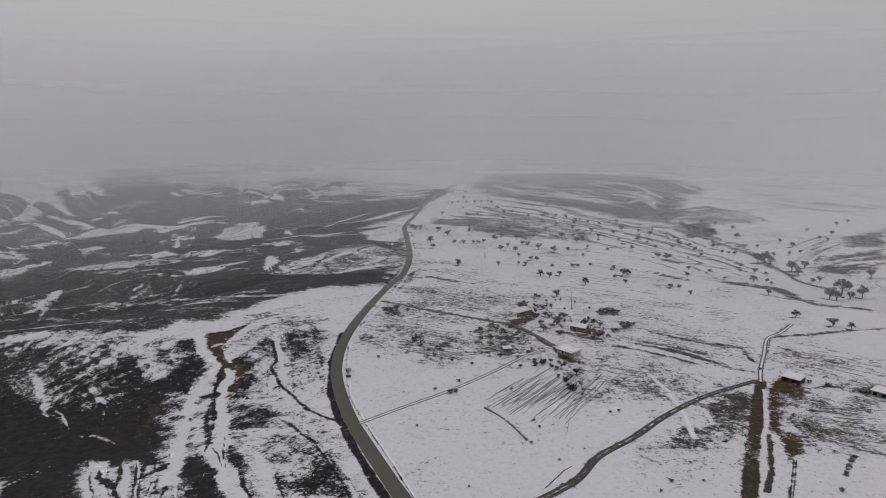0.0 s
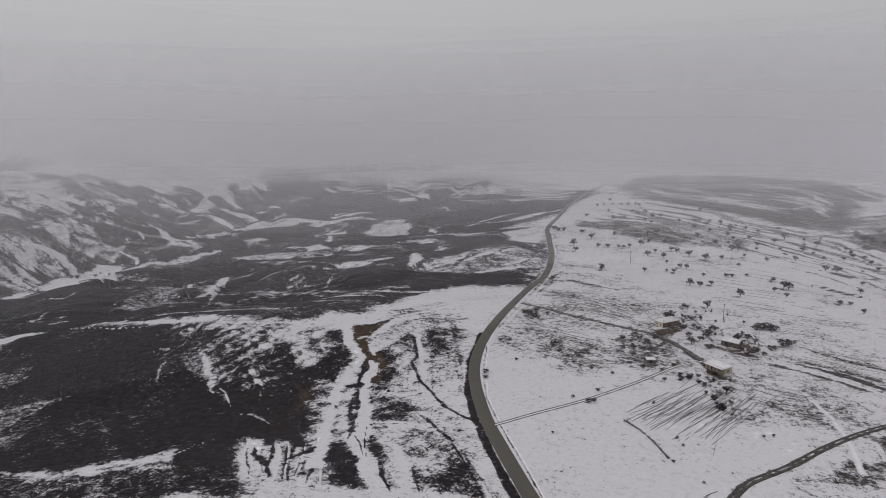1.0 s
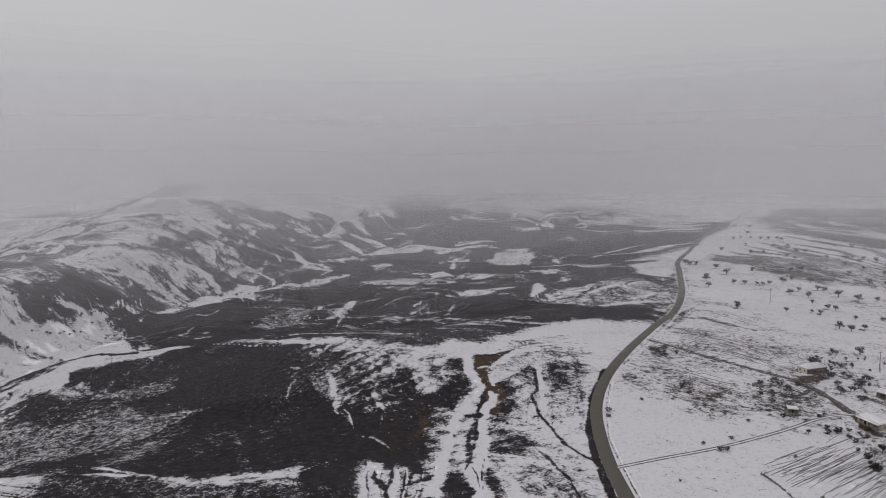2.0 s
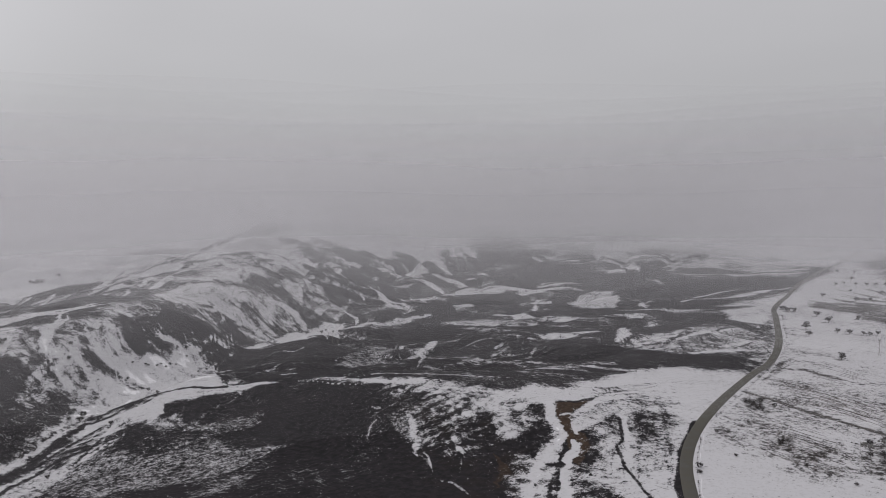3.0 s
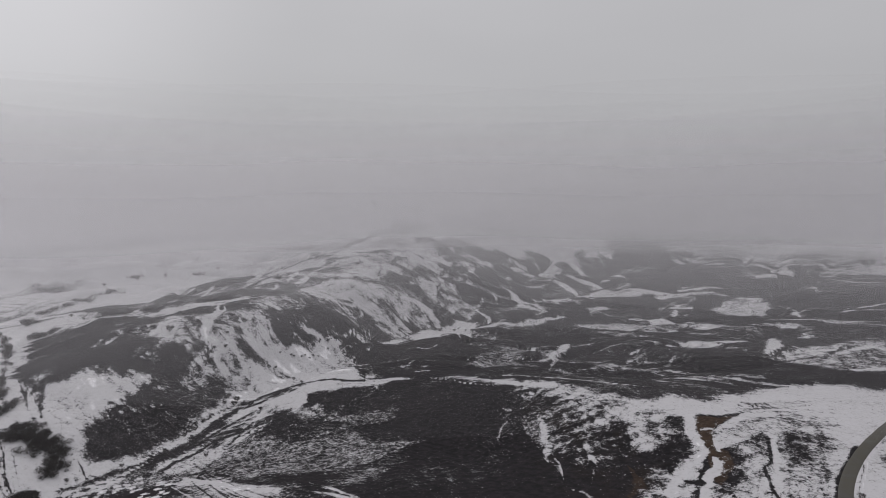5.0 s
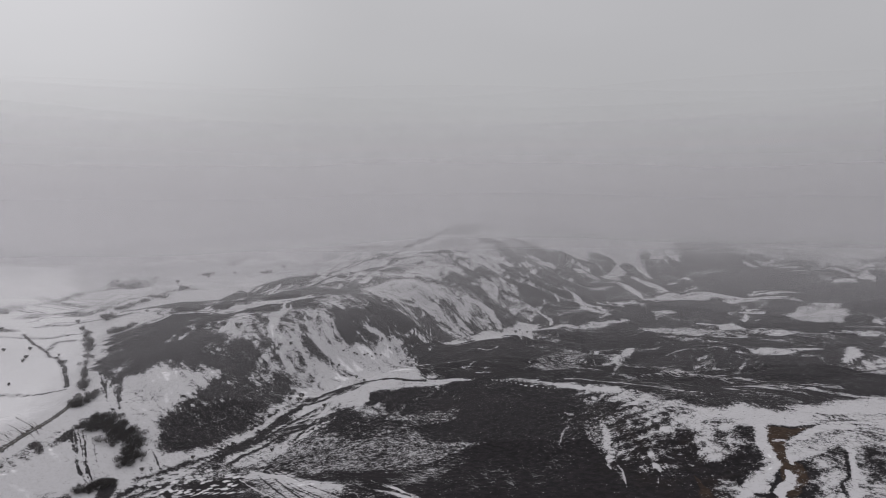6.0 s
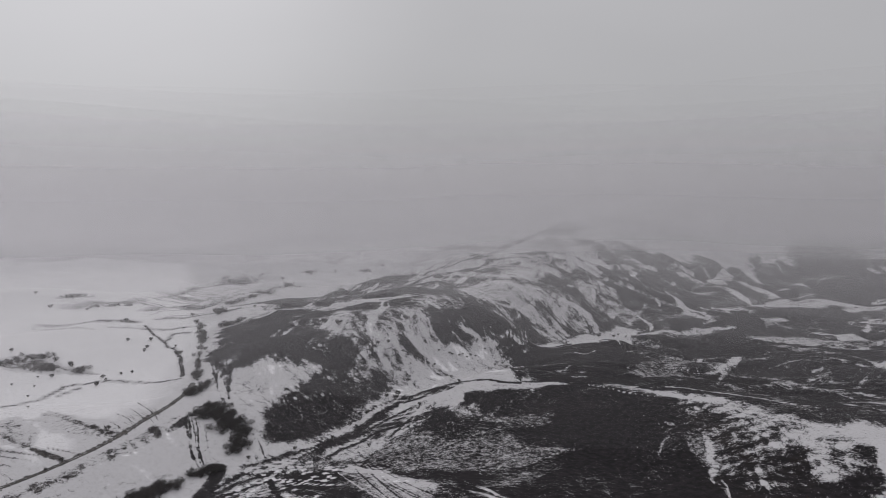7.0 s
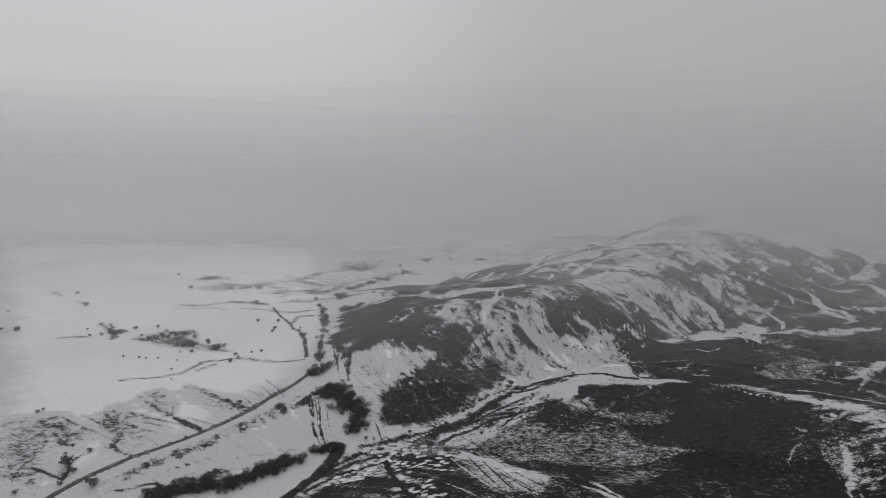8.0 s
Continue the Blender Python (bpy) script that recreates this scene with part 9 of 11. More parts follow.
stroke(BARE, [(-1235.3, 942.3), (-798, 667), (-746, 681)], 9, 0.25, 0.9, True)
stroke(BARE, [(-718, 709), (-717, 764), (-732, 841)], 12, 0.25, 0.9, True)
stroke(BARE, [(-1246.1, 858.0), (-1172, 875), (-790, 638)], 6, 0.25, 0.9, True)
stroke(BARE, [(-757, 637), (-730, 667), (-698, 690)], 9, 0.25, 0.9, True)
stroke(BARE, [(-696, 714), (-688, 762), (-695, 829)], 12, 0.25, 0.9, True)
stroke(BARE, [(-1234.2, 775.0), (-1129, 769), (-843, 620)], 6, 0.25, 0.9, True)
stroke(BARE, [(-688, 612), (-671, 651), (-676, 712)], 9, 0.25, 0.9, True)
stroke(BARE, [(-804, 592), (-710, 568), (-681, 589)], 12, 0.25, 0.9, True)
stroke(BARE, [(-693, 568), (-669, 595), (-657, 633)], 6, 0.25, 0.9, True)
stroke(BARE, [(-643, 661), (-654, 708), (-647, 735)], 9, 0.25, 0.9, True)
# dark spurs of the far hill and the snow in the gullies between them
area(BARE, [(-595, 620), (-560, 631), (-551, 594), (-566, 578), (-584, 580)], 0.98, 5, 6)
area(BARE, [(-582, 656), (-581, 714), (-550, 716), (-523, 681), (-554, 680), (-571, 662)], 0.98, 5, 6)
area(BARE, [(-603, 741), (-607, 826), (-554, 802), (-494, 725), (-501, 682), (-567, 738)], 0.98, 5, 6)
area(BARE, [(-625, 905), (-587, 964), (-547, 869), (-578, 876)], 0.98, 5, 6)
area(BARE, [(-652, 825), (-692, 987), (-658, 1014), (-632, 900), (-628, 818)], 0.98, 5, 6)
area(BARE, [(-677, 693), (-664, 739), (-622, 743), (-628, 703), (-639, 672)], 0.98, 5, 6)
stroke(BARE, [(-606, 628), (-586, 642), (-564, 640), (-544, 635)], 9, 0.08, 0.7, True)
stroke(BARE, [(-596, 701), (-583, 716)], 5, 0.15, 0.7, True)
stroke(BARE, [(-571, 735), (-529, 709), (-499, 672)], 6, 0.1, 0.7, True)
stroke(BARE, [(-628, 875), (-592, 863), (-505, 790), (-476, 762)], 8, 0.08, 0.7, True)
stroke(BARE, [(-600, 818), (-577, 797)], 7, 0.2, 0.7, True)
stroke(BARE, [(-621, 738), (-605, 746)], 10, 0.15, 0.7, True)
stroke(BARE, [(-653, 701), (-618, 716)], 10, 0.2, 0.7, True)
stroke(BARE, [(-624, 1024), (-573, 988), (-538, 963)], 8, 0.1, 0.7, True)
stroke(BARE, [(-646, 1095), (-598, 1083), (-530, 1020)], 10, 0.15, 0.7, True)
stroke(BARE, [(-535, 857), (-508, 882)], 6, 0.1, 0.7, True)
stroke(BARE, [(-620, 543), (-598, 563), (-574, 571), (-548, 571)], 7, 0.1, 0.7, True)
stroke(BARE, [(-573, 619), (-560, 631)], 6, 0.15, 0.7, True)
stroke(BARE, [(-719, 1073), (-656, 1018)], 8, 0.2, 0.7, True)
stroke(BARE, [(-708, 870), (-683, 883)], 10, 0.2, 0.7, True)
stroke(BARE, [(-753, 1025), (-741, 1072)], 12, 0.3, 0.7, True)
stroke(BARE, [(-680, 1172), (-605, 1115)], 12, 0.2, 0.7, True)
area(BARE, [(-540, 587), (-523, 606), (-465, 574), (-517, 672), (-545, 669), (-546, 651), (-536, 603)], 0.05, 5, 6)
stroke(BARE, [(-760, 344), (-705, 365), (-667, 394), (-662, 423), (-660, 447)], 5, -0.05, 0.5, True)
stroke(BARE, [(-663, 402), (-609, 361), (-579, 330)], 7, 0.0, 0.7, True)
area(BARE, [(-635, 322), (-658, 345), (-608, 331), (-594, 315), (-583, 301)], 0.2, 5, 6)
stroke(BARE, [(-976, 516), (-948, 554), (-682, 422)], 6, 0.2, 0.7, True)
stroke(BARE, [(-599, 387), (-574, 377), (-552, 372), (-537, 378)], 10, 0.08, 0.7, True)
stroke(BARE, [(-592, 368), (-553, 347), (-531, 342)], 9, 0.1, 0.7, True)
stroke(BARE, [(-562, 358), (-545, 358), (-532, 360)], 7, 1.0, 0.7, True)
stroke(BARE, [(-594, 409), (-577, 419), (-557, 426), (-539, 434)], 12, 0.95, 0.7, True)
stroke(BARE, [(-568, 434), (-555, 448), (-546, 452)], 6, 0.2, 0.7, True)
stroke(BARE, [(-539, 304), (-551, 322), (-559, 338)], 3, 0.1, 0.7, True)
stroke(BARE, [(-542, 298), (-547, 313), (-556, 327)], 3, 0.8, 0.7, True)
# the dark shoulder above the stream, and its snowy hollow
area(BARE, [(-635.1, 203.2), (-721.8, 257.0), (-716.6, 290.4), (-704.5, 327.7), (-646.1, 323.4), (-565.3, 277.9), (-552.6, 242.4), (-542.3, 201.4), (-541.1, 183.4), (-563.7, 182.3)], 0.98, 5, 8)
area(BARE, [(-830.1, 312.5), (-929.5, 400.3), (-957.2, 470.7), (-992.0, 542.1), (-1005.8, 607.1), (-1111, 743), (-820, 561), (-665.6, 428.2), (-692.9, 398.3), (-712.3, 356.6), (-716.1, 314.4)], 0.92, 5, 6)
stroke(BARE, [(-732.2, 272.5), (-710.3, 311.9), (-706.7, 360.2), (-668.3, 390.6), (-657.0, 432.7)], 5, -0.05, 0.4, True)
stroke(BARE, [(-1010.6, 448.3), (-972.6, 487.0), (-946.1, 543.8), (-935, 555)], 5, 0.1, 0.6, True)
area(BARE, [(-541.1, 183.4), (-537.3, 208.4), (-528.9, 232.0), (-526.9, 263.8), (-505.5, 248.5), (-496.4, 217.6), (-511.6, 177.3)], 0.28, 9, 12)
area(BARE, [(-558.6, 282.1), (-555.6, 296.0), (-530.8, 287.8), (-497.2, 267.3), (-494.7, 234.2), (-522.1, 261.3)], 1.1, 4, 5)
area(BARE, [(-462.4, 177.0), (-483.3, 193.2), (-477.9, 205.3), (-479.1, 235.5), (-484.4, 253.6), (-499.1, 273.0), (-513.5, 295.5), (-481.6, 274.9), (-467.3, 255.7), (-449.8, 229.3), (-437.4, 207.0), (-436.3, 176.1), (-445.9, 170.6)], 1.0, 3, 4)
area(EVEN, [(-462.4, 177.0), (-483.3, 193.2), (-477.9, 205.3), (-479.1, 235.5), (-484.4, 253.6), (-449.8, 229.3), (-437.4, 207.0), (-436.3, 176.1), (-445.9, 170.6)], 1, 3, 4)
area(BARE, [(-552.0, 187.2), (-536.7, 208.2), (-509.2, 236.6), (-494.3, 216.7), (-494.4, 199.8), (-484.0, 187.4), (-440.3, 166.6), (-428.6, 172.9), (-423.5, 156.6), (-435.0, 150.3), (-456.3, 165.2), (-489.8, 165.7)], 0.06, 7, 9)
stroke(BARE, [(-496.9, 202.9), (-497.5, 218.1), (-502.3, 237.8)], 2, 0.8, 0.6, True)
stroke(BARE, [(-483.8, 203.7), (-484.2, 224.9), (-487.1, 248.3)], 2.5, 0.3, 0.6, True)
stroke(BARE, [(-444.9, 167.4), (-434.0, 166.0), (-423.0, 163.5)], 1.2, 0.95, 0.3, True)
stroke(BARE, [(-485.9, 133.2), (-461.3, 127.1), (-441.3, 122.2), (-426.9, 122.1)], 1.4, 0.62, 0.6, True)
stroke(BARE, [(-480.9, 136.7), (-460.4, 132.1), (-443.1, 127.8), (-429.0, 126.1)], 1.2, 0.75, 0.4, True)
stroke(BARE, [(-472.6, 139.3), (-453.3, 136.1), (-436.3, 132.5)], 1.0, 0.45, 0.6, True)
stroke(BARE, [(-579.3, 178.4), (-546.6, 172.4), (-505.9, 161.3)], 2, 0.8, 0.5, True)
stroke(BARE, [(-574.3, 192.6), (-542.3, 180.6), (-501.7, 167.8)], 4, 0.9, 0.5, True)
# the channel, and tussocks under snow on the wet valley floor
stroke(BARE, [(-420.5, 135.0), (-404.5, 123.4), (-386.0, 107.1), (-373.9, 93.7), (-362.8, 82.7)], 7, 1.15, 0.3, False)
stroke(BARE, [(-385.9, 114.5), (-394.6, 136.1), (-396.7, 154.9), (-403.2, 183.6), (-421.0, 214.6), (-438.7, 244.2), (-443.5, 270.7), (-459.2, 291.7)], 5, 1.0, 0.5, False)
stroke(BARE, [(-416.4, 147.1), (-415.9, 171.3), (-416.5, 193.4), (-427.3, 215.8)], 3.5, 0.95, 0.5, False)
stroke(BARE, [(-387.9, 153.0), (-347.5, 141.4), (-298.9, 130.7), (-282.5, 131.0)], 3, 1.1, 0.4, False)
area(BARE, [(-357.7, 94.9), (-366.9, 113.1), (-362.0, 133.6), (-337.2, 135.8), (-294.8, 123.7)], 1.05, 3, 3)
area(BARE, [(-372.1, 156.3), (-370.1, 171.8), (-314.5, 169.1), (-270.1, 163.8), (-281.2, 143.3), (-318.4, 139.2)], 0.95, 3, 4)
area(BARE, [(-406.5, 177.9), (-409.2, 201.1), (-371.0, 194.3), (-363.0, 178.3), (-385.9, 155.5)], 0.75, 3, 4)
stroke(BARE, [(-369.3, 188.2), (-310.4, 172.9), (-273.4, 165.8)], 1.2, 0.1, 0.5, True)
stroke(BARE, [(-374.0, 199.3), (-340.2, 199.4), (-294.2, 193.4)], 5, -0.05, 0.5, True)
stroke(BARE, [(-307.1, 153.7), (-287.1, 154.4), (-270.1, 154.4)], 1.2, 0.1, 0.5, True)
stroke(BARE, [(-379.0, 211.0), (-393.4, 238.3), (-399.2, 259.9), (-402.9, 272.7)], 2.0, -0.1, 0.5, True)
area(BARE, [(-378.0, 212.3), (-393.4, 238.3), (-397.4, 271.1), (-331.9, 228.5), (-321.4, 211.2), (-355.2, 211.7)], 0.62, 3, 4)
area(EVEN, [(-378.0, 212.3), (-393.4, 238.3), (-397.4, 271.1), (-331.9, 228.5), (-321.4, 211.2), (-355.2, 211.7)], 1, 3, 4)
TUSSOCKS = [([(-397.5, 153.5), (-397.5, 184.5), (-369.3, 188.2), (-335.8, 168.0), (-361.3, 158.0)], 70), ([(-370.3, 109.8), (-392.6, 132.2), (-388.8, 151.8), (-361.5, 142.5), (-365.2, 125.8)], 46), ([(-362.7, 150.8), (-333.5, 154.8), (-286.4, 143.3), (-289.4, 134.2), (-315.5, 135.2)], 30)]
# stippled wedges and mounds on the dark slope
area(BARE, [(-324.1, 273.3), (-302.5, 292.7), (-280.4, 309.3), (-280.1, 280.4), (-278.6, 261.0), (-283.0, 239.0)], 0.64, 3, 4)
area(EVEN, [(-324.1, 273.3), (-302.5, 292.7), (-280.4, 309.3), (-280.1, 280.4), (-278.6, 261.0), (-283.0, 239.0)], 1, 3, 3)
area(BARE, [(-272.4, 230.2), (-274.1, 289.3), (-260.0, 260.7), (-251.8, 228.2), (-256.7, 217.0)], 0.78, 3, 4)
area(EVEN, [(-272.4, 230.2), (-274.1, 289.3), (-260.0, 260.7), (-251.8, 228.2), (-256.7, 217.0)], 1, 3, 3)
area(BARE, [(-353.5, 318.9), (-334.1, 348.9), (-326.6, 326.1), (-345.6, 291.2)], 0.8, 3, 4)
area(EVEN, [(-353.5, 318.9), (-334.1, 348.9), (-326.6, 326.1), (-345.6, 291.2)], 1, 3, 3)
area(BARE, [(-362.3, 452.8), (-398.2, 518.9), (-391.1, 567.7), (-384.1, 585.1), (-358.6, 533.9), (-336.5, 461.0)], 0.66, 3, 4)
area(EVEN, [(-362.3, 452.8), (-398.2, 518.9), (-391.1, 567.7), (-384.1, 585.1), (-358.6, 533.9), (-336.5, 461.0)], 1, 3, 3)
stroke(BARE, [(-278.7, 235.4), (-279.2, 256.2), (-279.1, 266.8), (-282.5, 284.7)], 2.0, 1.15, 0.4, True)
stroke(BARE, [(-338.7, 516.7), (-338.9, 545.4), (-342.1, 566.6), (-361.7, 619.8)], 8, 0.2, 0.6, True)
stroke(BARE, [(-383.1, 583.5), (-379.0, 587.5)], 7, 0.1, 0.6, True)
area(BARE, [(-500.2, 490.3), (-441.9, 508.4), (-409.4, 507.9), (-364.2, 446.8), (-398.9, 394.1)], 1.1, 3, 4)
stroke(BARE, [(-484.8, 507.1), (-438.9, 517.7)], 2.5, 0.1, 0.4, True)
stroke(BARE, [(-384.2, 402.6), (-374.1, 425.9)], 3, 0.15, 0.4, True)
stroke(BARE, [(-516.7, 464.4), (-511.3, 484.9), (-500.2, 490.3)], 3, 0.9, 0.4, True)
stroke(BARE, [(-515.6, 463.4), (-436.2, 395.0), (-403.1, 372.7)], 3, 1.0, 0.4, True)
stroke(BARE, [(-319.0, 411.7), (-297.7, 408.6), (-270.8, 404.6), (-235.9, 411.5)], 6, -0.05, 0.5, True)
stroke(BARE, [(-357.1, 401.7), (-320.8, 399.2), (-283.5, 398.8)], 1.2, 0.15, 0.4, True)
area(BARE, [(-293.3, 210.0), (-198.7, 198.4), (-155.7, 210.7), (-133.0, 222.6), (-114.3, 198.2), (-251.8, 179.0)], 0.92, 2, 3)
area(EVEN, [(-293.3, 210.0), (-198.7, 198.4), (-155.7, 210.7), (-133.0, 222.6), (-114.3, 198.2), (-251.8, 179.0)], 1, 2, 3)
# the overgrown bank beside the valley track
stroke(BARE, [(-407.9, -8.8), (-417.6, 6.1), (-423.7, 21.9), (-433.2, 39.1), (-441.7, 57.5), (-457.8, 78.5), (-469.1, 97.1), (-479.4, 111.5)], 6.5, 0.62, 0.7, False)
stroke(BARE, [(-401.1, -8.8), (-403.5, 10.5), (-405.4, 25.7)], 3.0, 0.9, 0.5, True)
stroke(BARE, [(-412.6, 21.1), (-418.7, 37.5), (-423.1, 51.9)], 1.2, 0.7, 0.5, True)
stroke(BARE, [(-399.0, 0.6), (-404.4, 15.5)], 2.0, 0.85, 0.5, True)
# furrowed ground by the farmyard
area(BARE, [(159.9, 296.8), (195.3, 283.9), (174.8, 241.2), (142.5, 245.0), (145.0, 271.9)], 0.42, 5, 8)
area(BARE, [(176.8, 342.2), (201.9, 334.2), (208.1, 304.0), (190.0, 303.8), (170.8, 318.4)], 0.3, 5, 8)


def tussock_tops(corners, count, seed):
    """Rounded caps of snow on tussocks that stand in wet ground."""
    rng = random.Random(seed)
    p = np.array(corners)
    while count:
        u = rng.choices(range(len(p)), k=3)
        w = np.array([rng.random() for _ in u]); w /= w.sum()
        x, y = (p[u] * w[:, None]).sum(0)
        rx, ry = rng.uniform(0.9, 2.1), rng.uniform(1.2, 2.6)
        i = np.where((np.abs(GX - x) < 2 * rx) & (np.abs(GY - y) < 2 * ry))[0]
        d = np.hypot((GX[i] - x) / rx, (GY[i] - y) / ry) + 0.15 * FINE[i]
        blend(BARE, i, 1 - ease(d, 0.75, 1.1), -0.25)
        count -= 1


for seed, (corners_, many) in enumerate(TUSSOCKS):
    tussock_tops(corners_, many, seed)


def side_patch(trees_, rate):
    """Raises bareness in a patch stretched along x, offset by each plant's height."""
    for x, y, h in trees_:
        r = 0.30 * h * rate
        i = np.where((np.abs(GX - x + 0.35 * h) < 2.4 * r) & (np.abs(GY - y) < 2.4 * r))[0]
        d = np.hypot((GX[i] - x + 0.35 * h) * 0.55, GY[i] - y)
        blend(BARE, i, 1 - ease(d, r * 0.3, r * 1.2), 0.9)


side_patch(PASTURE_TREES + GULLY_TREES + PASTURE_BUSHES + VILLAGE_BUSHES, 1.0)
side_patch([(p[0], p[1], q) for line_, w, dp, n, q in THICKETS for p in line_], 1.0)

# runnels hold the snow on the far hill; drifts lie in streaks on the dark slopes; the cover varies everywhere by itself
run, reach = rills(GX, GY)
BARE += reach * (BARE > 0.3) * np.clip((0.56 - run) * 2.0, -0.30, 0.3) * (1 - EVEN)
fine_run = grain(GX * 0.9 + GY * 0.45 + WARP_X * 9, (GY - GX * 0.5) * 0.25 + WARP_Y * 6, 12, 61, 3)
BARE -= reach * (BARE > 0.3) * 0.45 * ease(fine_run, 0.54, 0.70) * (1 - EVEN)
drift = grain(GX * 0.30 + WARP_X * 8, GY * 1.05 + 0.35 * GX + WARP_Y * 8, 34, 62, 2, 0.6)
BARE -= 0.35 * (1 - ease(np.hypot(GX, GY), 750, 1150)) * ease(drift, 0.55, 0.78) * ease(BARE, 0.75, 0.9) * ease(GY + 0.1 * GX, 380, 470) * ease(-GX, 20, 120)


def slopes(field):
    """The fall of a field over the sheet, in x and y."""
    f = field.reshape(len(GROUND_R), len(GROUND_AZ))
    out = np.gradient(f, GROUND_R, axis=0)
    turn = np.gradient(f, GROUND_AZ, axis=1) / GROUND_R[:, None]
    sn, cs = np.sin(GROUND_AZ)[None, :], np.cos(GROUND_AZ)[None, :]
    return (-sn * out - cs * turn).ravel(), (cs * out - sn * turn).ravel()


def downhill():
    """Streaks drawn out along the fall of the ground, about -1 to 1, and how steep it is."""
    sx, sy = slopes(GZ)
    steep = np.hypot(sx, sy) + 1e-6
    sx, sy = sx / steep, sy / steep
    total = 0.0
    for k in range(-3, 4):
        total = total + grain(GX + sx * k * 6.0, GY + sy * k * 6.0, 6, 71, 2, 0.65)
    return np.clip((total / 7 - 0.5) * 4.6, -1, 1), steep


# snow lies in the lee of knolls and in the heads of gullies
lie_x, lie_y = slopes(relief(GX, GY) - 5.0 * reach * run)
lee = 0.75 * lie_x + 0.45 * lie_y + 0.12 * (grain(GX, GY, 60, 91, 4, 0.6) - 0.5) + 0.10 * CRISP_X * 0.5
patch = ease(grain(GX, GY, 210, 92, 3, 0.5), 0.40, 0.62)
on_hill = ease(-GX - 0.25 * GY, 300, 420)
BARE -= (0.10 + 0.35 * patch * (1 - on_hill) + 0.72 * on_hill) * ease(lee, 0.09, 0.22) * ease(BARE, 0.35, 0.7) * ease(np.hypot(GX, GY), 560, 720) * (1 - EVEN)
streak, steep = downhill()
near = 1 - ease(np.hypot(GX, GY), 700, 1250)  # far off, only the broad changes show
part_bare = ease(BARE, -0.12, 0.22) * (1 - 0.75 * ease(BARE, 0.95, 1.15)) * (1 - 0.75 * EVEN)
BARE += streak * 0.75 * (1 - ease(np.hypot(GX, GY), 650, 1050)) * ease(steep, 0.04, 0.20) * part_bare
BARE += ((grain(GX, GY, 45, 51, 5, 0.65) - 0.5) * near + (grain(GX, GY * 0.8, 70, 51, 3, 0.6) - 0.5) * (1 - near)) * 0.9 * part_bare
BARE += (grain(GX, GY, 7, 52, 3, 0.65) - 0.5) * 0.75 * (1 - ease(np.hypot(GX, GY), 550, 950)) * part_bare
mottle = ease(grain(GX, GY, 110, 53, 5, 0.62), 0.47, 0.66) * ease(GX + 0.25 * GY, 20, 90) * ease(GY + 0.2 * GX, 320, 420)
BARE += mottle * (0.12 + 0.5 * (grain(GX * 0.5, GY * 1.2 + 0.4 * GX, 16, 54, 3, 0.6) - 0.3)) * (1 - ease(BARE, 0.1, 0.4))
BARE = np.clip(BARE, -0.5, 1.35)


def ground_mesh():
    rows_, cols = len(GROUND_R), len(GROUND_AZ)
    a = np.arange(rows_ - 1)[:, None] * cols + np.arange(cols)[None, :]
    b = np.arange(rows_ - 1)[:, None] * cols + (np.arange(cols)[None, :] + 1) % cols
    quads = np.stack([a, b, b + cols, a + cols], -1).reshape(-1, 4).astype(np.int32)
    me = bpy.data.meshes.new("ground")
    me.vertices.add(len(GX))
    me.vertices.foreach_set("co", np.stack([GX, GY, GZ], 1).astype(np.float32).ravel())
    me.loops.add(quads.size); me.loops.foreach_set("vertex_index", quads.ravel())
    me.polygons.add(len(quads)); me.polygons.foreach_set("loop_start", np.arange(0, quads.size, 4, dtype=np.int32))
    me.polygons.foreach_set("use_smooth", np.ones(len(quads), bool))
    me.update(calc_edges=True)
    for name, field in (("bare", BARE), ("earth", EARTH), ("olive", OLIVE), ("straw", STRAW)):
        me.attributes.new(name, "FLOAT", "POINT").data.foreach_set("value", field.astype(np.float32))
    me.materials.append(LAND)
    return tagged(new("ground", me), "rolling upland pasture under thin patchy melting snow", "ground", kind="structure")


ground_mesh()


def plain(name, bm, material, smooth=False):
    me = bpy.data.meshes.new(name)
    bm.to_mesh(me); bm.free()
    me.materials.append(material)
    if smooth:
        me.polygons.foreach_set("use_smooth", np.ones(len(me.polygons), bool))
    return new(name, me)


def part(name, bm, material, parent, label="", smooth=False):
    ob = plain(name, bm, material, smooth)
    ob.parent = parent
    return tagged(ob, label)


def glide(points, step):
    """A smooth line through the points, in even steps."""
    p = np.array(points, float)
    p = np.vstack([2 * p[0] - p[1], p, 2 * p[-1] - p[-2]])
    out = []
    for a, b, c, d in zip(p, p[1:], p[2:], p[3:]):
        for t in np.linspace(0, 1, max(2, int(np.hypot(*(c - b)) / step)), endpoint=False):
            out.append(0.5 * (2 * b + (c - a) * t + (2 * a - 5 * b + 4 * c - d) * t ** 2 + (3 * b - a - 3 * c + d) * t ** 3))
    return np.array(out + [p[-2]])


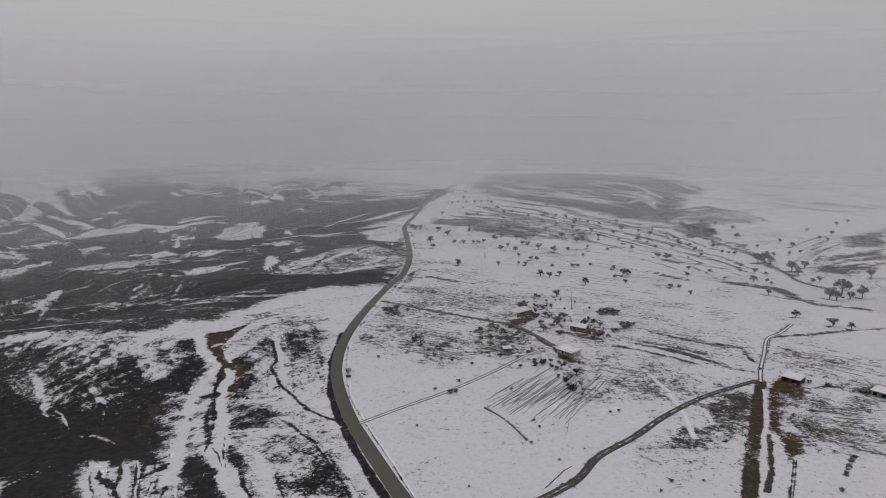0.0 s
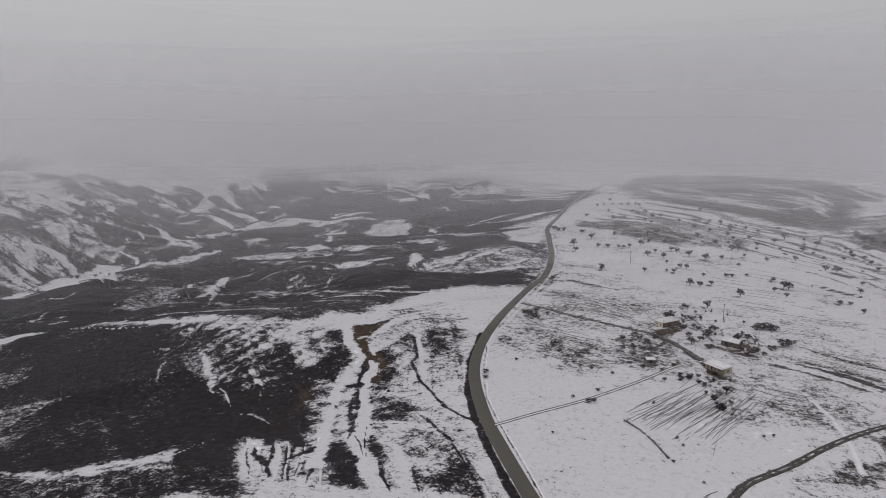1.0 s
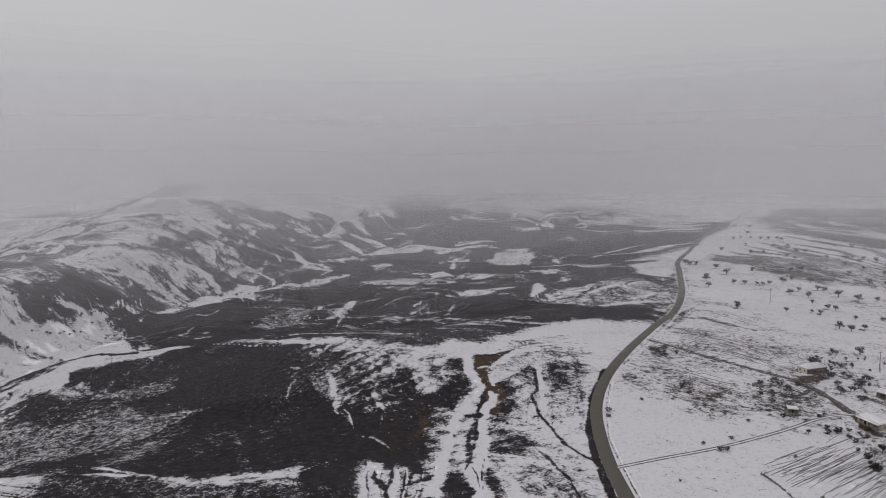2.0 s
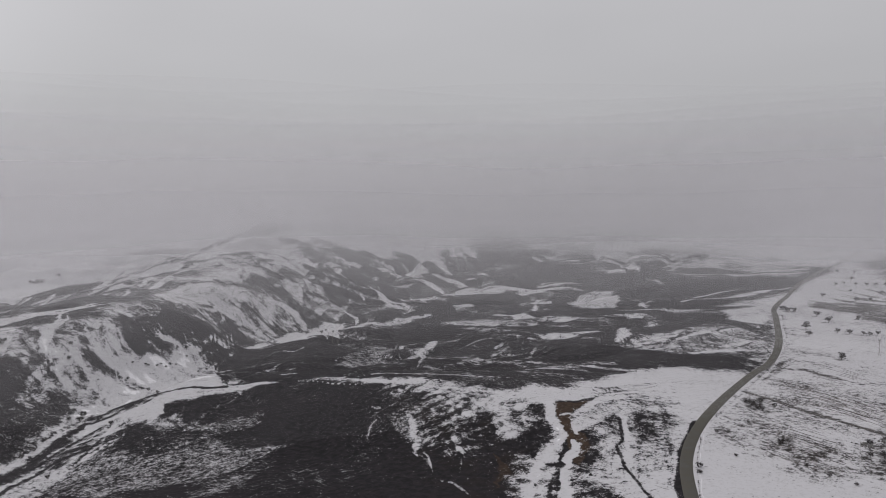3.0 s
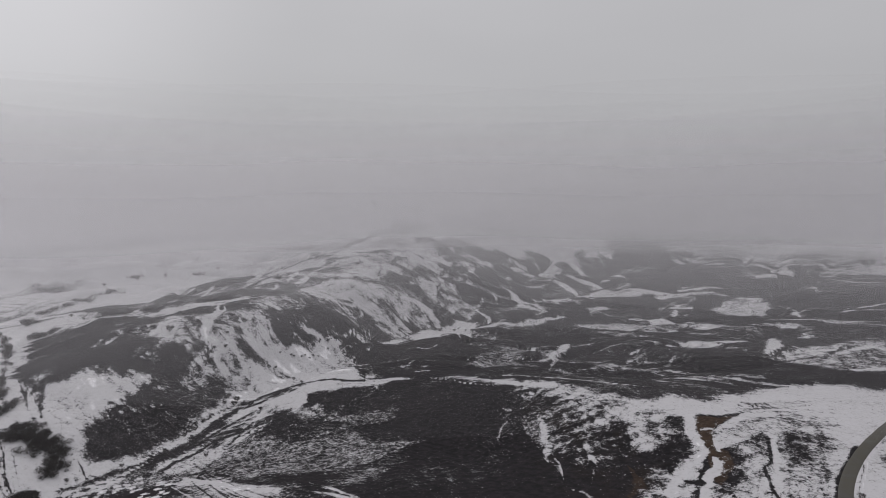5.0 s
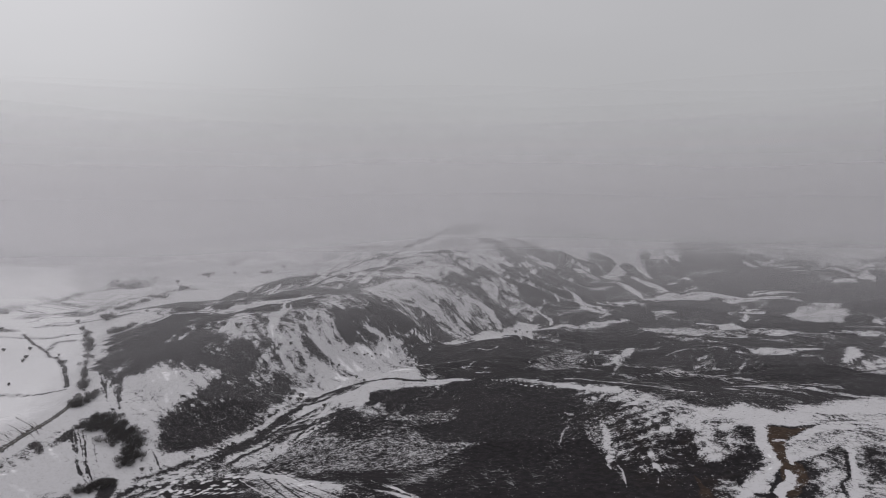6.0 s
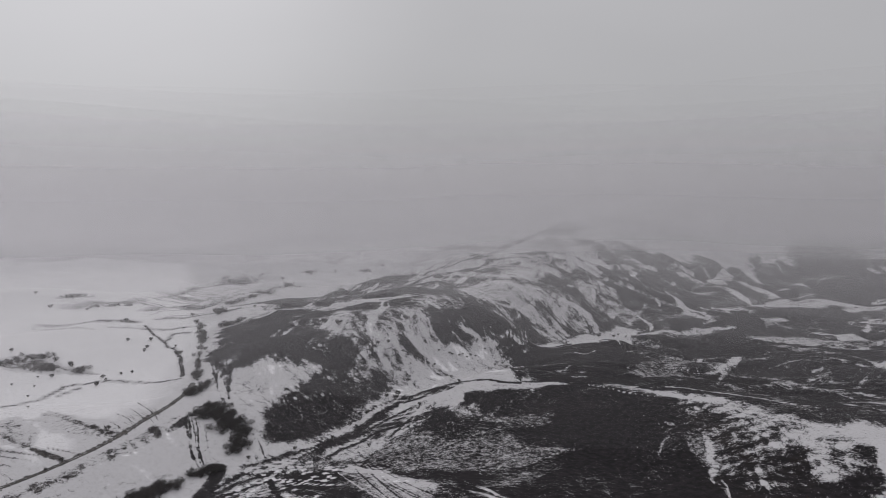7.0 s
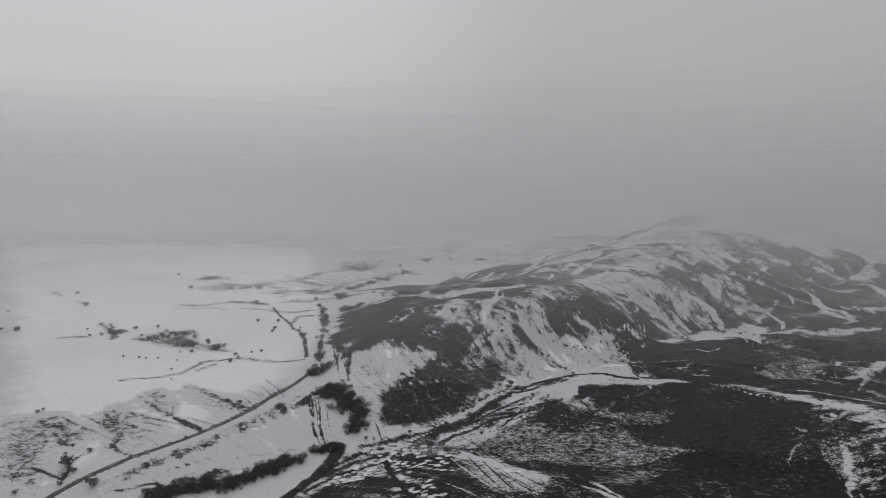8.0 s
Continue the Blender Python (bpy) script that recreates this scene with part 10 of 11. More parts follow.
def ribbon(name, points, width, lift, material, sections, step=3.0):
    """A band laid along a line; sections: places across, from -1 to 1, with their height over the lift."""
    c = glide(points, step)
    t = np.gradient(c, axis=0)
    t /= np.linalg.norm(t, axis=1)[:, None]
    side = np.stack([t[:, 1], -t[:, 0]], 1)
    wob = 1 + 0.10 * (grain(c[:, 0], c[:, 1], 14, 41, 3) - 0.5)
    mid = height(c[:, 0], c[:, 1])
    bm = bmesh.new(); uv = bm.loops.layers.uv.new("UVMap")
    grid = []
    across = []
    for s, up in sections:
        q = c + side * (s * width / 2 * wob)[:, None]
        across.append(np.column_stack([q, 0.5 * mid + 0.5 * height(q[:, 0], q[:, 1]) + lift + up]))
    for k in range(len(c)):
        grid.append([bm.verts.new(row[k]) for row in across])
    for k in range(len(c) - 1):
        for j in range(len(sections) - 1):
            f = bm.faces.new((grid[k][j], grid[k][j + 1], grid[k + 1][j + 1], grid[k + 1][j])); f.smooth = True
            for lp, (a, b) in zip(f.loops, ((j, k), (j + 1, k), (j + 1, k + 1), (j, k + 1))):
                lp[uv].uv = (a / (len(sections) - 1), b * step / width)
    bmesh.ops.recalc_face_normals(bm, faces=bm.faces)
    return plain(name, bm, material)


def haze_shell(name, radius, foot, top, material, seed):
    """An uneven ring centred under the camera, standing in for the haze of distance."""
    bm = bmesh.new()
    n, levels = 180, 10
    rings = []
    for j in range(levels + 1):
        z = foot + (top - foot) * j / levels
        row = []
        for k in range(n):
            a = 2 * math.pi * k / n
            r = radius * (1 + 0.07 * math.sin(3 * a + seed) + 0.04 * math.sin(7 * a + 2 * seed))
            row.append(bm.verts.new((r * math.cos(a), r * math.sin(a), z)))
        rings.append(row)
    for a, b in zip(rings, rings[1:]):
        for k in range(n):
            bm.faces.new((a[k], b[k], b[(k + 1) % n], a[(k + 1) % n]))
    return tagged(plain(name, bm, material, True), "see-through grey shell standing in for mist round the snowy hills", "fog", kind="stuff")


# nested shells round the camera's spot stand in for fog in depth
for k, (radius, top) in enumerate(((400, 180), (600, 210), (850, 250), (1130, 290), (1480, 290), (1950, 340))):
    haze_shell("mist", radius, -75, top, MISTS[k], 1.0 + 1.3 * k)

road = ribbon("road", ROAD, 5.6, 0.12, ASPHALT, [(-1.25, -0.5), (-1, 0.0), (-0.5, 0.06), (0, 0.09), (0.5, 0.06), (1, 0.0), (1.25, -0.5)])
tagged(road, "narrow worn grey-olive asphalt country road, wet and clear of snow", "road", kind="structure")

LANE_SHAPE = [(-1.1, -0.25), (-0.9, 0.02), (-0.5, -0.05), (0, 0.04), (0.5, -0.05), (0.9, 0.02), (1.1, -0.25)]
for points, wide, label in ((HILL_LANE, 2.6, "dark rutted lane climbing into snowy pasture"), (FARM_LANE, 2.6, "straight rutted farm lane half covered with snow"), (VILLAGE_LANE, 3.0, "muddy village lane between snowy fields"),
                            (FIELD_TRACK, 3.3, "dark muddy field track curving through snow"), (TRACK, 3.2, "dark wet valley track edged by snow")):
    tagged(ribbon("track", points, wide, 0.12, LANE if "rutted" in label else MUD, LANE_SHAPE, 2.5), label, "track", kind="structure")


# ---- more materials ----
def coarse(name, a, b, size, rough=0.85, bump=0.4, vary=0.25):
    """A rough natural surface between two colours, each piece a little different."""
    k = Nodes(name)
    c = k.mix(k.ramp(k.noise(size, 4, 0.65), 0.3, 0.7), a, b)
    c = k.mix(k.ramp(k.noise(size * 7, 3, 0.6), 0.45, 0.75, 0, 0.6), c, tuple(0.6 * v for v in a))
    h = k.n.new("ShaderNodeHueSaturation"); k.put(h.inputs["Value"], k.ramp(k.chance(), 0, 1, 1 - vary, 1 + vary, False)); k.l.new(c, h.inputs["Color"])
    return k.surface(h.outputs[0], rough, k.bump(k.noise(size * 0.4, 3), bump, size * 0.2), specular=0.2)


TWIG = coarse("bare_twigs", (0.034, 0.030, 0.030), (0.070, 0.061, 0.058), 0.8)
BARK = coarse("dark_bark", (0.045, 0.038, 0.032), (0.085, 0.072, 0.060), 0.3)
SNOW = coarse("settled_snow", (0.58, 0.57, 0.57), (0.70, 0.69, 0.69), 1.5, 0.6, 0.2, 0.02)
PLASTER = coarse("stained_cream_plaster", (0.42, 0.37, 0.29), (0.56, 0.51, 0.42), 1.2)
RUBBLE = coarse("brown_rubble_stone", (0.10, 0.075, 0.055), (0.19, 0.15, 0.115), 0.7)
FIELDSTONE = coarse("grey_fieldstone", (0.10, 0.095, 0.09), (0.22, 0.21, 0.20), 0.5)
TIMBER = coarse("weathered_timber", (0.09, 0.075, 0.06), (0.17, 0.145, 0.12), 0.25)
DARKWOOD = coarse("dark_boards", (0.035, 0.028, 0.024), (0.07, 0.056, 0.046), 0.3)
SHEETING = coarse("dull_roof_sheeting", (0.20, 0.19, 0.19), (0.33, 0.31, 0.30), 0.8, 0.6)
CERAMIC = coarse("glazed_ceramic", (0.30, 0.28, 0.26), (0.40, 0.38, 0.35), 0.1, 0.3)


def glass_material():
    k = Nodes("window_glass")
    m = k.surface((0.9, 0.92, 0.92), 0.05, specular=0.5)
    for nd in k.n:
        if nd.type == "BSDF_PRINCIPLED":
            nd.inputs["Transmission Weight"].default_value = 1.0
    return m


GLASS = glass_material()


def box(bm, x0, y0, z0, x1, y1, z1, m=None):
    v = [bm.verts.new(p) for p in ((x0, y0, z0), (x1, y0, z0), (x1, y1, z0), (x0, y1, z0), (x0, y0, z1), (x1, y0, z1), (x1, y1, z1), (x0, y1, z1))]
    for f in ((3, 2, 1, 0), (4, 5, 6, 7), (0, 1, 5, 4), (1, 2, 6, 5), (2, 3, 7, 6), (3, 0, 4, 7)):
        bm.faces.new([v[k] for k in f])
    if m is not None:
        bmesh.ops.transform(bm, matrix=m, verts=v)
    return v


def limb(bm, a, b, ra, rb, sides=5):
    """A tapered round piece from a to b."""
    a, b = Vector(a), Vector(b)
    turn = (b - a).to_track_quat("Z", "Y").to_matrix()
    rings = []
    for c, r in ((a, ra), (b, rb)):
        rings.append([bm.verts.new(c + turn @ Vector((r * math.cos(2 * math.pi * k / sides), r * math.sin(2 * math.pi * k / sides), 0))) for k in range(sides)])
    for k in range(sides):
        bm.faces.new((rings[0][k], rings[0][(k + 1) % sides], rings[1][(k + 1) % sides], rings[1][k]))
    bm.faces.new(rings[1])


# ---- furrows and grass baulks ----
BAULK = coarse("dead_grass", (0.085, 0.075, 0.071), (0.180, 0.160, 0.148), 1.2)


def hatching(rows_a, rows_b, count, wide, jitter, seed):
    """Broken low ridges of dead grass that run side by side between two lines."""
    rng = random.Random(seed)
    a, b = np.array(rows_a), np.array(rows_b)
    bm = bmesh.new()
    count = int(count * 2.6)
    for k in range(count):
        u = (k + rng.uniform(-0.35, 0.35)) / max(1, count - 1)
        p = a + (b - a) * u + np.array([[rng.uniform(-jitter, jitter), rng.uniform(-jitter, jitter)] for _ in a])
        c = glide(p, 2.2)
        ground_z = height(c[:, 0], c[:, 1])
        t = np.gradient(c, axis=0); t /= np.linalg.norm(t, axis=1)[:, None] + 1e-9
        start = rng.uniform(0, 0.55)
        last, sway = start + rng.uniform(0.25, 0.6), 0.0
        prev = None
        gap = 0
        for j, (q, s) in enumerate(zip(c, t)):
            f = j / (len(c) - 1)
            if rng.random() < 0.10:
                gap = rng.randint(1, 4)
            gap -= 1
            if f < start or f > last or gap > 0:
                prev = None
                continue
            w = wide * rng.uniform(0.15, 0.6) * 0.5
            sway += rng.gauss(0, wide * 0.35)
            q = q + np.array([s[1], -s[0]]) * sway
            row, z = [], ground_z[j]
            for o, up in ((-1, -0.05), (0, 0.16), (1, -0.05)):
                x, y = q[0] + s[1] * o * w, q[1] - s[0] * o * w
                row.append(bm.verts.new((x, y, z + up)))
            if prev:
                for o in (0, 1):
                    bm.faces.new((prev[o], prev[o + 1], row[o + 1], row[o]))
            prev = row
    bmesh.ops.recalc_face_normals(bm, faces=bm.faces)
    return tagged(plain("furrows", bm, BAULK), "thin dark furrows of dead grass showing through snow", "furrows", kind="stuff")


for row in HATCHES:
    hatching(*row)


# ---- trees and bushes ----
def spray(bm, rng, centre, radius, count, size):
    """Twig clumps scattered through a lobe of the crown."""
    for _ in range(count):
        v = Vector((rng.gauss(0, 1), rng.gauss(0, 1), rng.gauss(0, 1))).normalized() * rng.uniform(0.45, 1.05)
        c = Vector(centre) + Vector((v.x * radius[0], v.y * radius[0], v.z * radius[1]))
        u = Vector((rng.gauss(0, 1), rng.gauss(0, 1), rng.gauss(0, 0.7))).normalized()
        w = u.cross(Vector((rng.gauss(0, 1), rng.gauss(0, 1), rng.gauss(0, 1)))).normalized()
        s = size * rng.uniform(0.5, 1.3)
        a, b, d, e = c - u * s, c + w * s * 0.6, c + u * s, c - w * s * 0.45 + u * s * 0.2
        bm.faces.new([bm.verts.new(p) for p in (a, b, d, e)])


def tree_model(seed):
    """A tree one metre high, with a low rounded winter crown."""
    rng = random.Random(seed)
    root = new("tree")
    bm, crown = bmesh.new(), bmesh.new()
    fork = Vector((rng.uniform(-0.03, 0.03), rng.uniform(-0.03, 0.03), rng.uniform(0.24, 0.34)))
    limb(bm, (0, 0, -0.05), fork, 0.045, 0.032, 6)
    for k in range(7):
        a = 2 * math.pi * k / 7 + rng.uniform(-0.4, 0.4)
        out = rng.uniform(0.14, 0.34)
        tip = Vector((out * math.cos(a), out * math.sin(a), rng.uniform(0.40, 0.80)))
        mid = fork.lerp(tip, 0.5) + Vector((0, 0, -0.04))
        limb(bm, fork, mid, 0.022, 0.014, 4); limb(bm, mid, tip, 0.014, 0.005, 4)
        spray(crown, rng, tip, (rng.uniform(0.12, 0.20), rng.uniform(0.11, 0.17)), 46, 0.055)
    spray(crown, rng, (0, 0, 0.63), (0.30, 0.28), 120, 0.06)
    part("trunk", bm, BARK, root); part("crown", crown, TWIG, root)
    return tagged(root, "small dark bare-twigged tree standing in snow", "tree")


def bush_model(seed):
    """A bush one metre high: several stems from the ground under a broad tangle of twigs."""
    rng = random.Random(seed)
    root = new("bush")
    bm, crown = bmesh.new(), bmesh.new()
    for k in range(6):
        a = 2 * math.pi * k / 6 + rng.uniform(-0.4, 0.4)
        tip = Vector((0.34 * math.cos(a), 0.34 * math.sin(a), rng.uniform(0.4, 0.7)))
        limb(bm, (0.05 * math.cos(a), 0.05 * math.sin(a), -0.08), tip, 0.025, 0.006, 4)
        spray(crown, rng, tip, (rng.uniform(0.2, 0.32), rng.uniform(0.18, 0.28)), 30, 0.09)
    spray(crown, rng, (0, 0, 0.45), (0.42, 0.38), 60, 0.1)
    part("stem", bm, BARK, root); part("crown", crown, TWIG, root)
    return tagged(root, "dense dark leafless bush in snow", "bush")


def set_out(models, places, group, label, low=0.85, high=1.2):
    rng = random.Random(len(places))
    feet = height([p[0] for p in places], [p[1] for p in places])
    for k, (x, y, h) in enumerate(places):
        wide = rng.uniform(low, high)
        m = pose(x, y, feet[k] - 0.02 * h, 0, 0, rng.uniform(0, 360)) @ Matrix.Diagonal((h * wide, h * wide, h, 1))
        size = "tall" if h > 7 else "low" if h < 3 else "mid-sized"
        tagged(copy_thing(models[k % len(models)], m), f"{size} {label}", group=group)


TREES = [tree_model(s) for s in range(5)]
BUSHES = [bush_model(s + 20) for s in range(5)]
set_out(TREES, PASTURE_TREES, "pasture trees", "dark bare-twigged tree on a snowy pasture", 0.95, 1.35)
set_out(TREES, GULLY_TREES, "pasture trees", "dark bare-twigged tree beside a snowy gully", 0.95, 1.35)
set_out(BUSHES, (PASTURE_BUSHES + VILLAGE_BUSHES), "pasture bushes", "dark leafless bush on thin snow", 0.9, 1.5)
set_out(BUSHES, PLATEAU_SHRUBS + VALLEY_SHRUBS_EAST, "valley shrubs", "dark leafless shrub standing singly in snow", 0.8, 1.2)


def more_trees(corners, count, low, high, seed):
    """Further trees strewn over a stretch of pasture."""
    rng, got = random.Random(seed), []
    xs, ys = [p[0] for p in corners], [p[1] for p in corners]
    while len(got) < count:
        x, y = rng.uniform(min(xs), max(xs)), rng.uniform(min(ys), max(ys))
        inside = False
        for (ax, ay), (bx, by) in zip(corners, corners[1:] + corners[:1]):
            if (ay > y) != (by > y) and x < (bx - ax) * (y - ay) / (by - ay) + ax:
                inside = not inside
        if inside:
            got.append((x, y, rng.uniform(low, high)))
    return got


set_out(TREES, more_trees(ORCHARD, 34, 1.8, 3.4, 9), "orchard trees", "small thin bare fruit tree in the snowy orchard", 0.7, 1.0)
set_out(TREES, more_trees(FAR_PASTURE, 22, 3.5, 7.0, 3), "pasture trees", "dark bare-twigged tree on a distant snowy slope", 0.95, 1.3)
set_out(BUSHES, more_trees(FAR_PASTURE, 18, 1.5, 3.5, 4), "pasture bushes", "dark leafless bush on a distant snowy slope", 0.9, 1.4)


def thicket(points, wide, deep, count, tall, seed):
    """A tangle of bushes grown together, too dense to tell apart."""
    rng = random.Random(seed)
    c = glide(points, 2.0)
    root = new("thicket")
    x0, y0 = c[len(c) // 2]
    z0 = float(height(x0, y0))
    root.matrix_world = pose(x0, y0, z0)
    stems, crown = bmesh.new(), bmesh.new()
    spots = []
    for _ in range(count):
        p = c[rng.randrange(len(c))]
        spots.append((p[0] + rng.gauss(0, 0.3) * max(wide, 2), p[1] + rng.gauss(0, 0.3) * max(min(wide * 1.6, deep), 2)))
    spots = np.array(spots)
    feet = height(spots[:, 0], spots[:, 1]) - z0
    for (x, y), z in zip(spots - (x0, y0), feet):
        h = tall * rng.uniform(0.5, 1.15)
        for k in range(3):
            a = rng.uniform(0, 2 * math.pi)
            limb(stems, (x, y, z - 0.1 * h), (x + 0.3 * h * math.cos(a), y + 0.3 * h * math.sin(a), z + h * rng.uniform(0.5, 0.8)), 0.03 * h, 0.008 * h, 4)
        spray(crown, rng, (x, y, z + 0.45 * h), (0.6 * h, 0.40 * h), 230, 0.065 * h)
    part("stem", stems, BARK, root); part("crown", crown, TWIG, root)
    return tagged(root, "dark tangled leafless thicket growing out of snow", "thicket", kind="stuff")


for seed, row in enumerate(THICKETS):
    thicket(*row, seed)
for model in TREES + BUSHES:
    for o in (model, *model.children_recursive):
        bpy.data.objects.remove(o)


# ---- farm buildings ----
def wall(name, length, tall, thick, openings, material, parent, m):
    """A wall along x with its outer face at y = 0; openings: (x0, z0, x1, z1) cut right through."""
    bm = bmesh.new()
    xs = sorted({0.0, length, *[o[0] for o in openings], *[o[2] for o in openings]})
    zs = sorted({-0.8, tall, *[o[1] for o in openings], *[o[3] for o in openings]})
    for a, b in zip(xs, xs[1:]):
        for c, d in zip(zs, zs[1:]):
            x, z = (a + b) / 2, (c + d) / 2
            if not any(o[0] < x < o[2] and o[1] < z < o[3] for o in openings):
                box(bm, a, 0, c, b, thick, d)
    bmesh.ops.remove_doubles(bm, verts=bm.verts, dist=0.001)
    ob = part(name, bm, material, parent)
    ob.matrix_local = m
    return ob


def window(parent, m, x0, z0, x1, z1):
    bm = bmesh.new()
    t = 0.07
    for a in ((x0, z0, x1, z0 + t), (x0, z1 - t, x1, z1), (x0, z0, x0 + t, z1), (x1 - t, z0, x1, z1), ((x0 + x1) / 2 - t / 2, z0, (x0 + x1) / 2 + t / 2, z1)):
        box(bm, a[0], 0.10, a[1], a[2], 0.17, a[3])
    w = part("window", bm, TIMBER, parent); w.matrix_local = m
    bm = bmesh.new(); box(bm, x0 + t, 0.125, z0 + t, x1 - t, 0.14, z1 - t)
    p = part("pane", bm, GLASS, w); p.visible_shadow = False
    bm = bmesh.new(); box(bm, x0 - 0.05, -0.08, z0 - 0.06, x1 + 0.05, 0.1, z0 - 0.003)
    part("sill", bm, FIELDSTONE, w)


def door(parent, m, x0, x1, z1):
    bm = bmesh.new()
    n = max(3, int((x1 - x0) / 0.2))
    for k in range(n):
        a = x0 + 0.03 + (x1 - x0 - 0.06) * k / n
        box(bm, a, 0.1, 0.02, a + (x1 - x0 - 0.06) / n - 0.012, 0.15, z1 - 0.03)
    d = part("door", bm, DARKWOOD, parent, "dark plank door"); d.matrix_local = m
    bm = bmesh.new(); box(bm, x1 - 0.25, 0.05, 0.95, x1 - 0.2, 0.1, 1.1)
    part("handle", bm, SHEETING, d)


def slab_roof(name, pts_low, thick, material, parent, label=""):
    """A roof plane from its four corners, with thickness."""
    bm = bmesh.new()
    lo = [bm.verts.new(p) for p in pts_low]
    hi = [bm.verts.new((p[0], p[1], p[2] + thick)) for p in pts_low]
    bm.faces.new(lo[::-1]); bm.faces.new(hi)
    for k in range(len(lo)):
        bm.faces.new((lo[k], lo[(k + 1) % len(lo)], hi[(k + 1) % len(lo)], hi[k]))
    bmesh.ops.recalc_face_normals(bm, faces=bm.faces)
    return part(name, bm, material, parent, label)


def snow_bed(parent, pts_low, thick):
    """Snow lying on a roof plane, a little short of its edges and uneven on top."""
    a, b, c, d = [Vector(p) for p in pts_low]
    bm = bmesh.new(); n = 9
    rng = random.Random(int(a.x * 10 + c.y))
    top, low = [], []
    for i in range(n + 1):
        rt, rl = [], []
        for j in range(n + 1):
            u, v = 0.012 + 0.976 * i / n, 0.02 + 0.96 * j / n
            p = a.lerp(b, u).lerp(d.lerp(c, u), v)
            edge = i in (0, n) or j in (0, n)
            j2 = Vector((rng.uniform(-0.05, 0.05), rng.uniform(-0.05, 0.05), 0))
            rt.append(bm.verts.new(p + j2 + Vector((0, 0, thick * (0.45 if edge else rng.uniform(0.85, 1.15))))))
            rl.append(bm.verts.new(p + j2))
        top.append(rt); low.append(rl)
    for i in range(n):
        for j in range(n):
            bm.faces.new((top[i][j], top[i + 1][j], top[i + 1][j + 1], top[i][j + 1]))
    ring = [(i, 0) for i in range(n)] + [(n, j) for j in range(n)] + [(n - i, n) for i in range(n)] + [(0, n - j) for j in range(n)]
    for (i, j), (i2, j2) in zip(ring, ring[1:] + ring[:1]):
        bm.faces.new((low[i][j], low[i2][j2], top[i2][j2], top[i][j]))
    bmesh.ops.recalc_face_normals(bm, faces=bm.faces)
    return part("snow_cover", bm, SNOW, parent, "", True)


def building(label, name, corner, along_to, deep, tall, material, front, back=(), side=(), rise=0.6, style="shed", overhang=0.4):
    """A one-storey building. corner, along_to: the two ends of its front; openings are (kind, x0, x1)."""
    (x0, y0), (x1, y1) = corner, along_to
    length = math.hypot(x1 - x0, y1 - y0)
    root = new(name)
    base = min(float(height(x0, y0)), float(height(x1, y1))) + 0.05
    root.matrix_world = pose(x0, y0, base, 0, 0, math.degrees(math.atan2(y1 - y0, x1 - x0)))
    def holes(spec):
        return [(a, 0.0, b, 2.05) if k == "door" else (a, 0.0, b, tall - 0.35) if k == "gate" else (a, 0.95, b, 2.0) for k, a, b in spec]
    back_tall = tall + (rise if style == "shed" else 0)
    t = 0.4
    for spec, m, ln, h in ((front, pose(0, 0, 0), length, tall), (back, pose(length, deep, 0, 0, 0, 180), length, back_tall),
                           (side, pose(length, t, 0, 0, 0, 90), deep - 2 * t, tall), ((), pose(0, deep - t, 0, 0, 0, -90), deep - 2 * t, tall)):
        wall("wall", ln, h, t, holes(spec), material, root, m)
        for k, a, b in spec:
            if k == "door":
                door(root, m, a, b, 2.05)
            elif k == "window":
                window(root, m, a, 0.95, b, 2.0)
    o = overhang
    if style == "shed":
        s = rise / deep
        quad = [(-o, -o, tall - o * s), (length + o, -o, tall - o * s), (length + o, deep + o, tall + rise + o * s), (-o, deep + o, tall + rise + o * s)]
        planes = [quad]
        for x in (0.0, length - t):
            bm = bmesh.new()
            v = [bm.verts.new(p) for p in ((x, t, tall - 0.002), (x, deep - t, tall - 0.002), (x, deep - t, tall + rise * 0.95), (x + t, t, tall - 0.002), (x + t, deep - t, tall - 0.002), (x + t, deep - t, tall + rise * 0.95))]
            for f in ((0, 2, 1), (3, 4, 5), (0, 1, 4, 3), (1, 2, 5, 4), (2, 0, 3, 5)):
                bm.faces.new([v[k] for k in f])
            part("gable", bm, material, root)
    else:
        e = deep / 2 if style == "hip" else -o
        r = tall + rise
        planes = [[(-o, -o, tall), (length + o, -o, tall), (length - e, deep / 2, r), (e, deep / 2, r)],
                  [(length + o, deep + o, tall), (-o, deep + o, tall), (e, deep / 2, r), (length - e, deep / 2, r)]]
        if style == "hip":
            planes += [[(-o, deep + o, tall), (-o, -o, tall), (e, deep / 2, r), (e, deep / 2 + 0.01, r)],
                       [(length + o, -o, tall), (length + o, deep + o, tall), (length - e, deep / 2 + 0.01, r), (length - e, deep / 2, r)]]
        else:
            for x in (0.0, length - t):
                bm = bmesh.new()
                v = [bm.verts.new((x + q, yy, zz)) for q in (0, t) for yy, zz in ((0, tall - 0.002), (deep, tall - 0.002), (deep / 2, r - 0.08))]
                for f in ((0, 2, 1), (3, 4, 5), (0, 1, 4, 3), (1, 2, 5, 4), (2, 0, 3, 5)):
                    bm.faces.new([v[k] for k in f])
                part("gable", bm, material, root)
    for q in planes:
        slab_roof("roof", q, 0.12, SHEETING, root)
        snow_bed(root, [(x, y, z + 0.123) for x, y, z in q], 0.22)
    return tagged(root, label, "house" if "house" in name else "shed")


